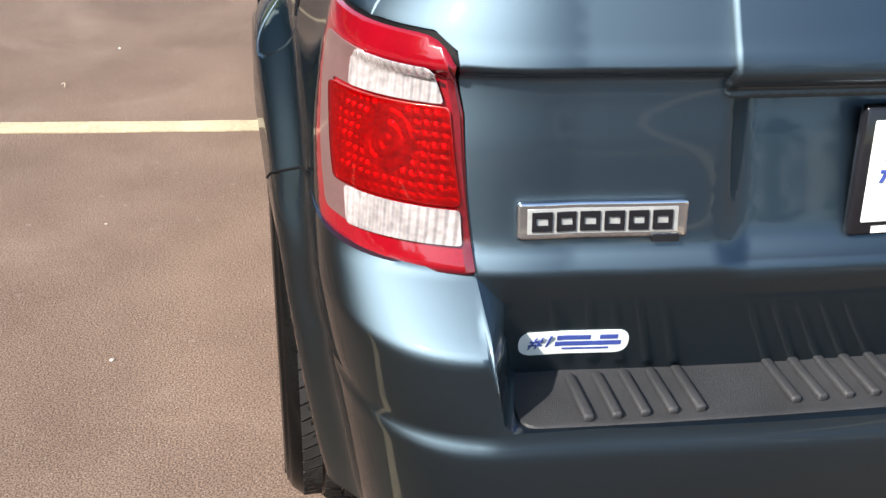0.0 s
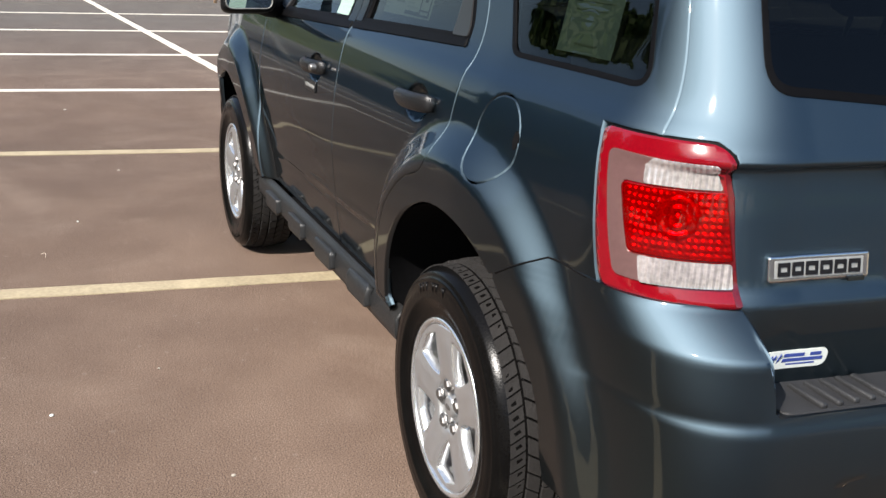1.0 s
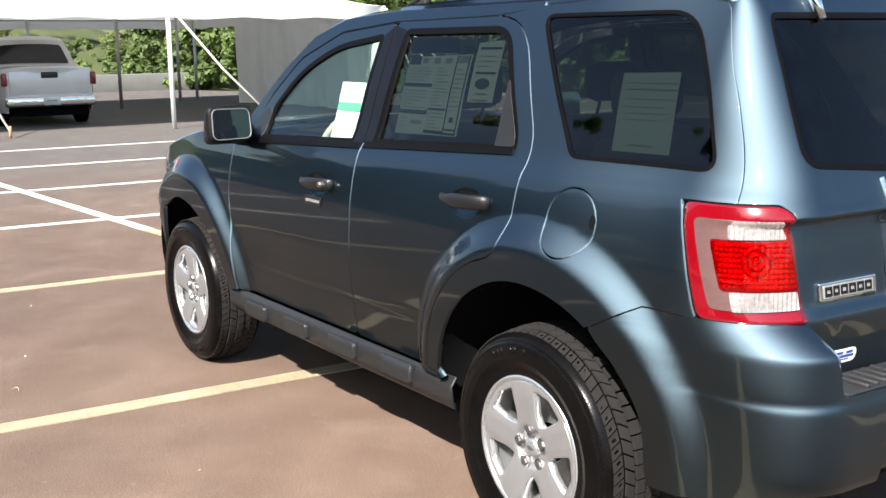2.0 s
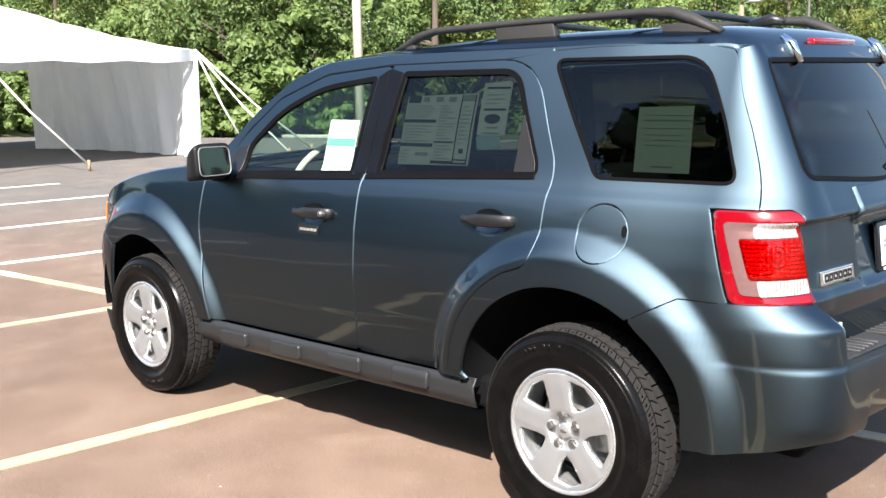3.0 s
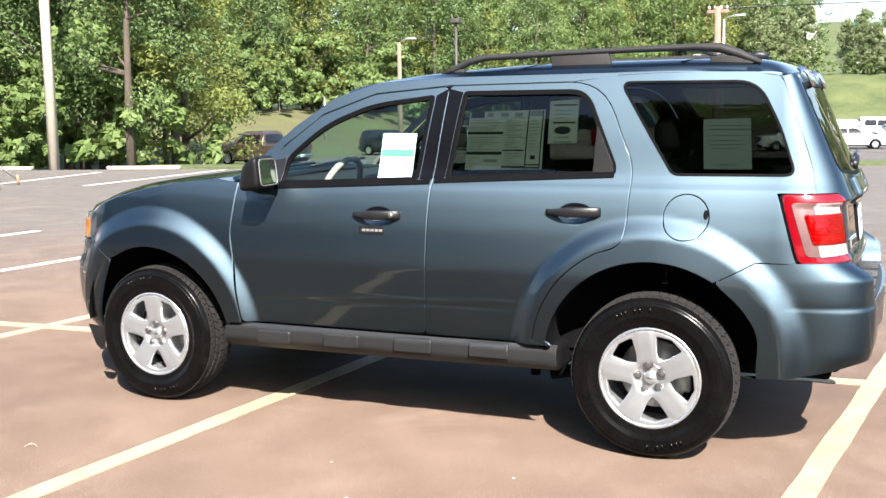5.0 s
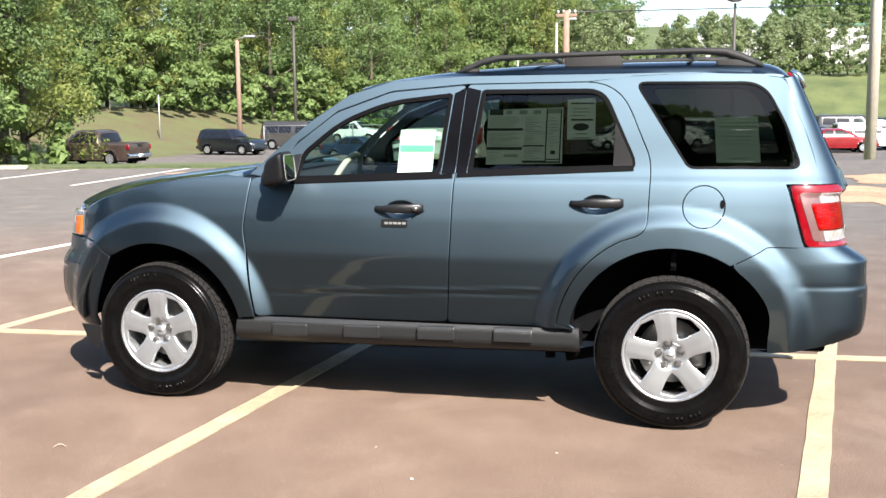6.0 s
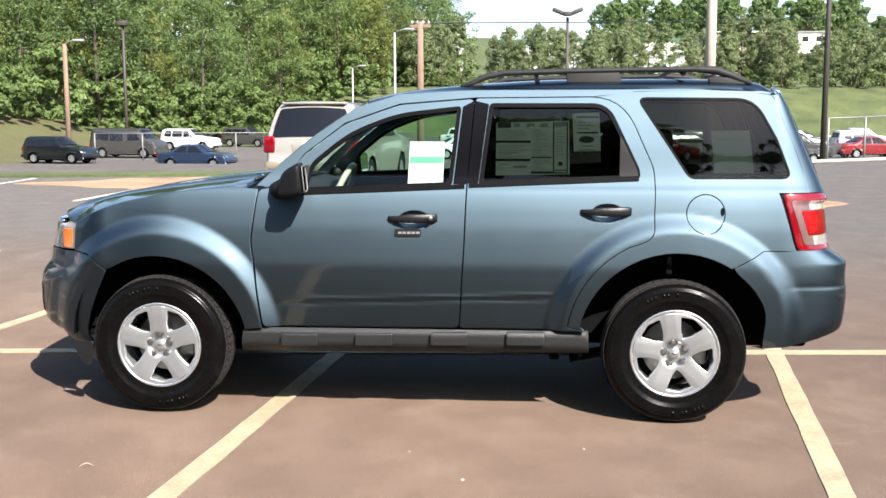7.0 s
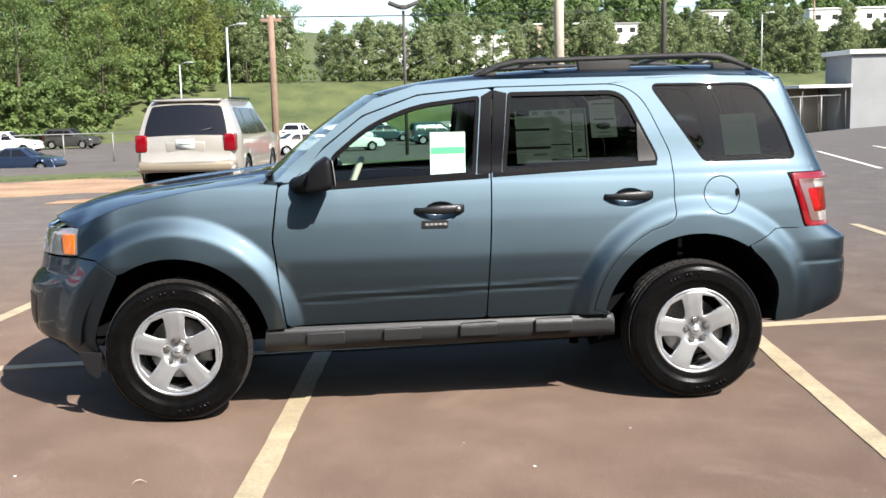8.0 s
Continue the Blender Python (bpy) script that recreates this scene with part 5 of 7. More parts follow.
# mirrors
for sgn in (-1, 1):
    M = new("door_mirror")
    M.parent = doors_f[(sgn + 1) // 2]
    bm = bmesh.new()
    bmesh.ops.create_icosphere(bm, subdivisions=4, radius=1)
    for v in bm.verts:
        sq = lambda c, e: math.copysign(abs(c) ** e, c)
        fore = (1 - sq(v.co.x, 0.42)) / 2
        thin = 1 - 0.24 * fore ** 2
        v.co = Vector((-0.506 - 0.112 * fore, sgn * 0.922 + sq(v.co.y, 0.34) * 0.107 * thin, 1.230 + sq(v.co.z, 0.34) * 0.080 * thin - 0.036 * fore ** 1.3))
        v.co.x -= 0.30 * (1.25 - v.co.z) * fore
        v.co.x -= 0.026 * (1 - sgn * (v.co.y - sgn * 0.922) / 0.107) * (1 - fore) * 0.5 + 0.10 * (v.co.z - 1.228)
    housing = part("mirror_housing", bm, "mirror_black", M, "black textured mirror housing")
    bm = bmesh.new()
    tube(bm, [(-0.69, sgn * 0.755, 1.158), (-0.665, sgn * 0.82, 1.165), (-0.60, sgn * 0.89, 1.195)], [0.046, 0.045, 0.050], 14)
    part("mirror_arm", bm, "mirror_black", M)
    bm = bmesh.new()
    pts = rounded([(-0.092, -0.062, 0.03), (0.088, -0.062, 0.03), (0.085, 0.06, 0.03), (-0.09, 0.064, 0.03)])
    bm.faces.new([bm.verts.new((-0.5045 - 0.10 * p.y - 0.013 * (1 - sgn * p.x / 0.107), sgn * 0.922 + p.x, 1.226 + p.y)) for p in pts])
    r = bmesh.ops.extrude_face_region(bm, geom=bm.faces[:])
    bmesh.ops.translate(bm, verts=[v for v in r["geom"] if isinstance(v, bmesh.types.BMVert)], vec=(0.003, 0, 0))
    bmesh.ops.recalc_face_normals(bm, faces=bm.faces)
    part("mirror_glass", bm, "mirror", M, smooth=False)
    rim = [Vector((-0.5005 - 0.10 * p.y - 0.013 * (1 - sgn * p.x / 0.107), sgn * 0.922 + p.x, 1.226 + p.y)) for p in pts]
    bm = bmesh.new()
    tube(bm, rim + rim[:1], 0.0024, 6, cap=False)
    part("mirror_rim", bm, "fence_grey", M, "thin grey rim of the glass")
    sail = sheet([(-0.69, 1.17), (-0.545, 1.165), (-0.53, 1.285), (-0.60, 1.27)], (lambda u, v: Vector((u, sgn * side_w(u, v), v))), step=0.03, depth=0.005, lift=0.004, flip=sgn > 0)
    hang("mirror_sail", sail, "black", M)

# door handles with their dished cups
for doors, x0, z0 in ((doors_f, -0.115, 1.022), (doors_r, 0.842, 1.06)):
    for d, sgn in zip(doors, (-1, 1)):
        H = new("door_handle")
        H.parent = d
        yw = side_w(x0 + 0.12, z0)
        bm = bmesh.new()
        n = 14
        rings = []
        for k in range(n + 1):
            t = k / n
            x = x0 + 0.245 * t
            out = 0.030 * math.sin(math.pi * min(max(t * 1.1 - 0.05, 0), 1)) ** 0.5 + 0.004
            h = 0.013 + 0.010 * ease((t - 0.10) / 0.35) * ease((1.06 - t) / 0.12)
            rings.append([bm.verts.new((x, sgn * (yw + out + 0.011 * math.cos(a)), z0 + 0.004 * t + h * math.sin(a))) for a in [2 * math.pi * j / 14 for j in range(14)]])
        for p, q in zip(rings, rings[1:]):
            for j in range(14):
                bm.faces.new((p[j], q[j], q[(j + 1) % 14], p[(j + 1) % 14]))
        bm.faces.new(rings[0]), bm.faces.new(rings[-1])
        bmesh.ops.recalc_face_normals(bm, faces=bm.faces)
        part("grip", bm, "black", H, "black door grip")
        def dish(u, v):
            k = min(math.hypot((u - x0 - 0.128) / 0.080, (v - z0 + 0.008) / 0.046), 1.0)
            return Vector((u, sgn * (side_w(u, v) - 0.026 * (1 - k ** 3)), v))
        hang("cup", sheet(cup_outline(x0, z0), dish, step=0.007, depth=0.004, gap=-0.002, lift=-0.001, flip=sgn > 0, round_edge=0.0), "paint", H, "body-coloured dished cup")
    if doors is doors_f:
        bm = bmesh.new()
        lathe(bm, [(0.0005, -0.8755), (0.011, -0.875), (0.013, -0.868), (0.013, -0.85)], 20, m=Matrix.Translation((x0 + 0.213, 0.018, z0 + 0.004)))
        bmesh.ops.recalc_face_normals(bm, faces=bm.faces)
        part("key_lock", bm, "steel", doors_f[0])
pad = hang("entry_keypad", sheet(rounded([(-0.084, 0.932, 0.010), (0.048, 0.932, 0.010), (0.048, 0.970, 0.010), (-0.084, 0.970, 0.010)]), skin_at, step=0.012, depth=0.004, lift=0.005), "black", doors_f[0], "black entry keypad with five buttons")
for k in range(5):
    x = -0.066 + 0.0225 * k
    hang("key", sheet([(x, 0.9455), (x + 0.017, 0.9455), (x + 0.017, 0.9565), (x, 0.9565)], skin_at, step=0.008, depth=0.002, lift=0.0075), "fence_grey", pad)

# roof rails
for sgn in (-1, 1):
    R = new("roof_rail")
    R.parent = CAR
    bm = bmesh.new()
    ctrl = [(0.22, 1.676, 0.008), (0.29, 1.700, 0.018), (0.36, 1.732, 0.018), (0.45, 1.749, 0.0145), (0.80, 1.757, 0.014), (1.15, 1.762, 0.014), (1.42, 1.764, 0.0155), (1.53, 1.756, 0.022), (1.61, 1.728, 0.022), (1.70, 1.692, 0.010)]
    rings = []
    for x, z, h in ctrl:
        rings.append([bm.verts.new((x + 0.5 * c * 0, sgn * (0.505 + 0.024 * math.cos(a)), z + h * math.sin(a))) for a in [2 * math.pi * j / 12 for j in range(12)] for c in (0,)])
    for p, q in zip(rings, rings[1:]):
        for j in range(12):
            bm.faces.new((p[j], q[j], q[(j + 1) % 12], p[(j + 1) % 12]))
    bm.faces.new(rings[0]), bm.faces.new(rings[-1])
    bmesh.ops.recalc_face_normals(bm, faces=bm.faces)
    part("rail_tube", bm, "rail", R)
    for x0, x1, z1 in ((0.78, 1.06, 1.757), (1.50, 1.68, 1.722), (0.25, 0.34, 1.70)):
        bm = bmesh.new()
        add_box(bm, x0, x1, sgn * 0.505 - 0.016, sgn * 0.505 + 0.016, 1.655, z1, 0.006)
        for v in bm.verts:
            if v.co.z > 1.70:
                v.co.x += -0.015 if v.co.x < (x0 + x1) / 2 else -0.02
        part("rail_foot", bm, "rail", R)
for k, x in enumerate((0.62, 1.36)):
    bm = bmesh.new()
    tube(bm, [(x, -0.51, 1.742), (x, -0.40, 1.765), (x, 0.0, 1.778), (x, 0.40, 1.765), (x, 0.51, 1.742)], 0.014, 10)
    part("cross_bar", bm, "black", CAR)
bm = bmesh.new()
tube(bm, [(1.55, 0.0, 1.72), (1.63, 0.0, 1.745), (1.67, 0, 1.735)], [0.03, 0.02, 0.012], 10)
part("roof_aerial", bm, "black", CAR)

# things on the tail gate
bm = bmesh.new()
x = 2.060
P = new("number_plate")
P.parent = GATE
P.matrix_local = Matrix.Translation((2.086, 0, 0.98)) @ Matrix.Rotation(radians(-5.5), 4, "Y") @ Matrix.Translation((-2.070, 0, -0.976))
tagged(P, "white dealer plate in a black frame")
part("plate_frame", box(x, x + 0.018, -0.150, 0.168, 0.893, 1.060, 0.006), "gloss_black", P)
part("plate_face", box(x + 0.014, x + 0.0205, -0.136, 0.154, 0.912, 1.042, 0.002), "paper", P)


def text_mesh(name, body, size, mat, m, parent, shear=0.0):
    cu = bpy.data.curves.new(name, "FONT")
    cu.body, cu.size, cu.extrude, cu.align_x, cu.align_y, cu.shear = body, size, 0.0006, "CENTER", "CENTER", shear
    tmp = new(name, cu)
    me = bpy.data.meshes.new_from_object(tmp.evaluated_get(bpy.context.evaluated_depsgraph_get()))
    bpy.data.objects.remove(tmp)
    ob = hang(name, me, mat, parent, smooth=False)
    ob.matrix_local = m
    return ob


FACE_BACK = Matrix(((0, 0, 1, 0), (1, 0, 0, 0), (0, 1, 0, 0), (0, 0, 0, 1)))
text_mesh("plate_numeral", "#1", 0.062, "blue_ink", Matrix.Translation((x + 0.0215, -0.09, 0.988)) @ FACE_BACK, P, 0.25)
for y0, y1, z0, z1 in ((-0.045, 0.125, 0.999, 1.014), (-0.045, 0.135, 0.968, 0.982), (-0.07, 0.11, 0.934, 0.940)):
    part("plate_bar", box(x + 0.020, x + 0.0216, y0, y1, z0, z1), "plate_ink", P, smooth=False)
part("frame_bar", box(x + 0.0175, x + 0.0190, -0.12, 0.14, 0.8975, 0.9065), "paper", P, smooth=False)
B = hang("name_badge", sheet(rounded([(-0.568, 0.911, 0.006), (-0.362, 0.911, 0.006), (-0.362, 0.958, 0.006), (-0.568, 0.958, 0.006)]), on_tail, step=0.012, depth=0.006, lift=0.007, round_edge=1.6), "chrome", GATE, "chrome name badge with plain black bars")
hang("badge_field", sheet([(-0.556, 0.919), (-0.374, 0.919), (-0.374, 0.950), (-0.556, 0.950)], on_tail, step=0.012, depth=0.001, lift=0.0082), "galvanised", B)
for k in range(6):
    y = -0.551 + 0.0292 * k
    hang("badge_bar", sheet([(y, 0.9225), (y + 0.024, 0.9225), (y + 0.024, 0.9465), (y, 0.9465)], on_tail, holes=[[(y + 0.005, 0.9300), (y + 0.019, 0.9300), (y + 0.019, 0.9390), (y + 0.005, 0.9390)]], step=0.01, depth=0.002, lift=0.0105), "gloss_black", B)
hang("badge_tag", sheet([(-0.405, 0.906), (-0.372, 0.906), (-0.372, 0.915), (-0.405, 0.915)], on_tail, step=0.01, depth=0.003, lift=0.010), "gloss_black", B)
oval = rounded([(-0.557, 0.742, 0.018), (-0.415, 0.742, 0.018), (-0.415, 0.780, 0.018), (-0.557, 0.780, 0.018)])
S = hang("dealer_sticker", sheet(oval, on_tail, step=0.012, depth=0.001, lift=0.0012), "paper", GATE, "white oval dealer sticker with blue print")
text_mesh("sticker_numeral", "#1", 0.030, "blue_ink", Matrix.Translation(on_tail(-0.530, 0.763) + Vector((0.0022, 0, 0))) @ Matrix.Rotation(radians(19), 4, "Y") @ FACE_BACK, S, 0.25)
for y0, y1, z0, z1 in ((-0.508, -0.465, 0.766, 0.773), (-0.453, -0.430, 0.766, 0.773), (-0.510, -0.425, 0.756, 0.763), (-0.500, -0.44, 0.7495, 0.7525)):
    hang("sticker_bar", sheet([(y0, z0), (y1, z0), (y1, z1), (y0, z1)], on_tail, step=0.012, depth=0.0005, lift=0.0018, round_edge=0), "blue_ink", S)
for sgn in (-1, 1):
    bm = bmesh.new()
    tube(bm, [(1.835, sgn * 0.36, 1.672), (1.868, sgn * 0.36, 1.645), (1.898, sgn * 0.36, 1.585)], [0.010, 0.017, 0.012], 10)
    part("glass_hinge", bm, "chrome", GATE)
bm = box(1.828, 1.862, -0.17, 0.17, 1.645, 1.668, 0.008)
part("high_brake_lamp", bm, "red_lens", GATE)
bm = bmesh.new()
tube(bm, [(2.045, 0.02, 1.235), (2.075, 0.02, 1.235)], 0.022, 12)
tube(bm, [(2.068, 0.02, 1.235), (2.066, 0.20, 1.262), (2.052, 0.36, 1.275)], [0.012, 0.009, 0.006], 8)
tube(bm, [(2.052, 0.12, 1.268), (2.052, 0.50, 1.282)], 0.006, 6)
part("rear_wiper", bm, "black", GATE)
hang("gate_handle_bar", sheet(rounded([(-0.330, 1.081, 0.006), (0.330, 1.081, 0.006), (0.334, 1.196, 0.01), (-0.334, 1.196, 0.01)]), tail_skin, step=0.016, depth=0.03, lift=0.014, round_edge=0.6), "paint", GATE)
bm = bmesh.new()
lathe(bm, [(0.0005, 2.108), (0.056, 2.108), (0.060, 2.113), (0.066, 2.110), (0.068, 2.105), (0.068, 2.08)], 32, axis="x", m=Matrix.Diagonal((1, 1, 0.42, 1)))
bmesh.ops.translate(bm, verts=bm.verts, vec=(0.0, 0, 1.136))
bmesh.ops.recalc_face_normals(bm, faces=bm.faces)
EMBLEM = part("gate_emblem", bm, "chrome", GATE, "plain chrome oval emblem")
bm = bmesh.new()
lathe(bm, [(0.0005, 2.1105), (0.050, 2.110), (0.053, 2.107)], 32, axis="x", m=Matrix.Diagonal((1, 1, 0.36, 1)))
bmesh.ops.translate(bm, verts=bm.verts, vec=(0.0, 0, 1.136))
bmesh.ops.recalc_face_normals(bm, faces=bm.faces)
part("emblem_field", bm, "steel", EMBLEM)

# window stickers, inside the panes
def sticker(name, door, corners, mat, ink, label):
    pane = [(x, z) for x, z in corners]
    st = hang(name, sheet(pane, skin_at, step=0.02, depth=0.0006, lift=-0.023, round_edge=0), mat, door, label)
    for (x0, x1, z0, z1, m) in ink:
        hang("print_bar", sheet([(x0, z0), (x1, z0), (x1, z1), (x0, z1)], skin_at, step=0.02, depth=0.0005, lift=-0.0205, round_edge=0), m, st)
    return st


sticker("front_window_sticker", doors_f[0], [(-0.028, 1.202), (0.150, 1.203), (0.157, 1.407), (-0.022, 1.408)], "paper",
        [(-0.02, 0.15, 1.300, 1.330, "green_ink")] + [(-0.01, 0.14 - 0.03 * (k % 3), 1.215 + 0.014 * k, 1.219 + 0.014 * k, "paper_dim") for k in range(5)] + [(0.0, 0.13, 1.345 + 0.016 * k, 1.350 + 0.016 * k, "paper_dim") for k in range(4)], "white sheet with a green band on the front window")
def block(u0, u1, v0, v1, mat, corners):
    """A bar of print at fractions of a sheet's width and height."""
    (xa, za), (xb, _), (xc, zc), _ = corners
    return (xa + (xb - xa) * u0, xa + (xb - xa) * u1, za + (zc - za) * v0, za + (zc - za) * v1, mat)


rnd = random.Random(5)
PRICE = [(0.416, 1.240), (0.786, 1.246), (0.782, 1.512), (0.416, 1.502)]
bars = [block(*b, PRICE) for b in ((0.02, 0.20, 0.87, 0.97, "dark_ink"), (0.0, 0.47, 0.595, 0.635, "dark_ink"), (0.0, 0.47, 0.255, 0.300, "dark_ink"), (0.48, 0.755, 0.315, 0.335, "dark_ink"),
        (0.48, 0.775, 0.035, 0.070, "dark_ink"), (0.775, 0.790, 0.03, 0.98, "dark_ink"), (0.960, 0.975, 0.03, 0.98, "dark_ink"), (0.790, 0.960, 0.035, 0.055, "dark_ink"), (0.790, 0.960, 0.085, 0.100, "dark_ink"),
        (0.790, 0.960, 0.90, 0.98, "paper_ink"), (0.845, 0.905, 0.18, 0.24, "dark_ink"), (0.24, 0.42, 0.135, 0.175, "paper_ink"), (0.24, 0.32, 0.89, 0.95, "paper_ink"), (0.42, 0.52, 0.89, 0.95, "paper_ink"), (0.60, 0.70, 0.89, 0.95, "paper_ink"))]
for u0, u1, v0, v1, rows in ((0.03, 0.44, 0.66, 0.85, 5), (0.03, 0.44, 0.32, 0.57, 6), (0.03, 0.20, 0.04, 0.23, 4), (0.50, 0.74, 0.36, 0.85, 12), (0.50, 0.74, 0.09, 0.30, 5), (0.81, 0.94, 0.30, 0.85, 10)):
    for k in range(rows):
        v = v0 + (v1 - v0) * (k + 0.3) / rows
        cut = rnd.uniform(0.45, 1.0)
        bars.append(block(u0, u0 + (u1 - u0) * cut, v, v + 0.010, "faint_ink", PRICE))
sticker("price_sticker", doors_r[0], PRICE, "paper_dim", bars, "cream price sheet with grey print on the rear window")
MAKER = [(0.806, 1.358), (0.940, 1.360), (0.934, 1.556), (0.800, 1.548)]
bars = [block(*b, MAKER) for b in ((0.10, 0.92, 0.855, 0.885, "dark_ink"), (0.12, 0.90, 0.46, 0.49, "dark_ink"), (0.30, 0.72, 0.13, 0.155, "paper_ink"), (0.2, 0.8, 0.03, 0.05, "paper_ink"), (0.15, 0.75, 0.74, 0.755, "faint_ink"), (0.15, 0.8, 0.66, 0.675, "faint_ink"), (0.15, 0.6, 0.58, 0.595, "faint_ink"))]
ps = sticker("maker_sheet", doors_r[0], MAKER, "paper_dim", bars, "cream sheet with an oval mark on the rear window")
hang("oval_mark", sheet([(0.870 + 0.038 * math.cos(2 * math.pi * k / 20), 1.418 + 0.017 * math.sin(2 * math.pi * k / 20)) for k in range(20)], skin_at, step=0.01, depth=0.0005, lift=-0.0205), "dark_ink", ps)
NOTICE = [(1.500, 1.253), (1.695, 1.253), (1.678, 1.464), (1.486, 1.460)]
bars = [block(*b, NOTICE) for b in ((0.08, 0.92, 0.86, 0.875, "faint_ink"), (0.06, 0.94, 0.775, 0.79, "paper_ink"), (0.06, 0.94, 0.66, 0.67, "faint_ink"), (0.10, 0.80, 0.56, 0.57, "faint_ink"), (0.10, 0.85, 0.48, 0.49, "faint_ink"), (0.10, 0.75, 0.40, 0.41, "faint_ink"), (0.30, 0.70, 0.08, 0.095, "paper_ink"))]
# the sheet's colour holds the dimming by reflections on the glass
sticker("quarter_window_sheet", quarters[0], NOTICE, "paper_teal", bars, "cream printed sheet on the quarter window, its colour dimmed for the veil on the glass")

# cabin
part("cabin_floor", box(-0.80, 0.82, -0.70, 0.70, 0.44, 0.50), "cloth", CAR)
part("load_floor", box(0.82, 1.98, -0.53, 0.53, 0.60, 0.66), "cloth", CAR)
for sgn in (-1, 1):
    part("door_trim", box(-0.74, 0.80, min(sgn * 0.70, sgn * 0.735), max(sgn * 0.70, sgn * 0.735), 0.47, 1.145, 0.01), "dash", CAR)
    part("load_trim", box(0.80, 1.90, min(sgn * 0.66, sgn * 0.70), max(sgn * 0.66, sgn * 0.70), 0.90, 1.19, 0.01), "dash", CAR)
hang("headliner", sheet([(-0.20, -0.56), (1.78, -0.56), (1.78, 0.56), (-0.20, 0.56)], lambda x, y: roof_skin(x, y) - Vector((0, 0, 0.035)), step=0.1, depth=0.01), "cloth", CAR)
bm = bmesh.new()
tube(bm, [(0.235, 0.715, 1.12), (0.260, 0.675, 1.33), (0.285, 0.598, 1.59)], [0.040, 0.036, 0.032], 8)
part("pillar_cover", bm, "beige", CAR, "pale grey pillar cover")
D = new("dashboard")
D.parent = CAR
bm = bmesh.new()
add_box(bm, -0.83, -0.56, -0.69, 0.69, 0.86, 1.12, 0.06)
for v in bm.verts:
    if v.co.z > 1.0:
        v.co.z += 0.065 * ease((-v.co.x - 0.56) / 0.2)
part("dash_body", bm, "dash", D)
bm = bmesh.new()
tube(bm, [(-0.62, -0.36, 1.05), (-0.46, -0.36, 1.09)], 0.03, 10)
part("steering_column", bm, "dash", D)
bm = bmesh.new()
ring = [Vector((-0.445 + 0.075 * math.sin(a), -0.36 + 0.188 * math.cos(a), 1.092 + 0.172 * math.sin(a))) for a in [2 * math.pi * k / 36 for k in range(37)]]
tube(bm, ring, 0.0165, 10, cap=False)
part("steering_wheel", bm, "beige", D, "pale grey steering wheel")
bm = bmesh.new()
tube(bm, [ring[1], (-0.46, -0.36, 1.087), ring[17]], 0.016, 8)
lathe(bm, [(0.0005, -0.022), (0.045, -0.018), (0.062, 0.0), (0.055, 0.025)], 20, axis="x", m=Matrix.Translation((-0.47, -0.36, 1.085)) @ Matrix.Rotation(math.pi, 4, "Z"))
part("wheel_hub", bm, "dash", D, "dark hub with two spokes")


def seat(x, y, width, name="front_seat"):
    s = new(name)
    s.parent = CAR
    part("cushion", box(x - 0.28, x + 0.24, y - width / 2, y + width / 2, 0.56, 0.76, 0.06), "cloth", s)
    bm = bmesh.new()
    add_box(bm, x + 0.16, x + 0.32, y - width / 2, y + width / 2, 0.72, 1.26, 0.06)
    bmesh.ops.rotate(bm, verts=bm.verts, cent=(x + 0.24, y, 0.72), matrix=Matrix.Rotation(radians(14), 3, "Y"))
    part("backrest", bm, "cloth", s)
    for o in ((0,) if width < 0.7 else (-0.34, 0.34)):
        bm = bmesh.new()
        add_box(bm, x + 0.33, x + 0.43, y + o - 0.13, y + o + 0.13, 1.30, 1.46, 0.045)
        part("headrest", bm, "cloth", s)
        for q in (-0.06, 0.06):
            bm = bmesh.new()
            tube(bm, [(x + 0.34, y + o + q, 1.20), (x + 0.38, y + o + q, 1.32)], 0.007, 8)
            part("headrest_post", bm, "steel", s)


seat(0.02, -0.36, 0.50)
seat(0.02, 0.36, 0.50)
seat(0.90, 0.0, 1.02, "rear_bench")
bm = box(-0.36, -0.33, -0.13, 0.13, 1.50, 1.57, 0.012)
part("inside_mirror", bm, "black", CAR)
for sgn in (-1, 1):
    bm = bmesh.new()
    tube(bm, [(-0.86, sgn * 0.30 - 0.25, 1.20), (-0.835, sgn * 0.30 + 0.1, 1.215), (-0.82, sgn * 0.30 + 0.33, 1.22)], 0.008, 6)
    part("wiper_blade", bm, "black", CAR)

# ---- trees ----
def leaves(rng, centres, radii, per, size, lo_flat=0.75):
    """Many small pointed leaf clumps round the given centres."""
    n = len(centres) * per
    idx = np.repeat(np.arange(len(centres)), per)
    d = rng.normal(size=(n, 3))
    d /= np.linalg.norm(d, axis=1)[:, None]
    r = rng.uniform(0.55, 1.05, n) ** 0.7
    p = centres[idx] + d * (radii[idx] * r)[:, None] * (1, 1, lo_flat)
    up = d * 1.0 + rng.normal(size=(n, 3)) * 0.38 + (0, -0.1, 0.35)
    up /= np.linalg.norm(up, axis=1)[:, None]
    t = np.cross(up, rng.normal(size=(n, 3)))
    t /= np.linalg.norm(t, axis=1)[:, None]
    b = np.cross(up, t)
    s = (size * rng.uniform(0.6, 1.35, n))[:, None]
    droop = up * s * 0.18
    blades = np.stack([p - t * s * 1.1, p + t * s * 0.75 - b * s * 0.62 + droop, p + t * s * 0.75 + b * s * 0.62 + droop], 1)
    return blades.reshape(-1, 3)


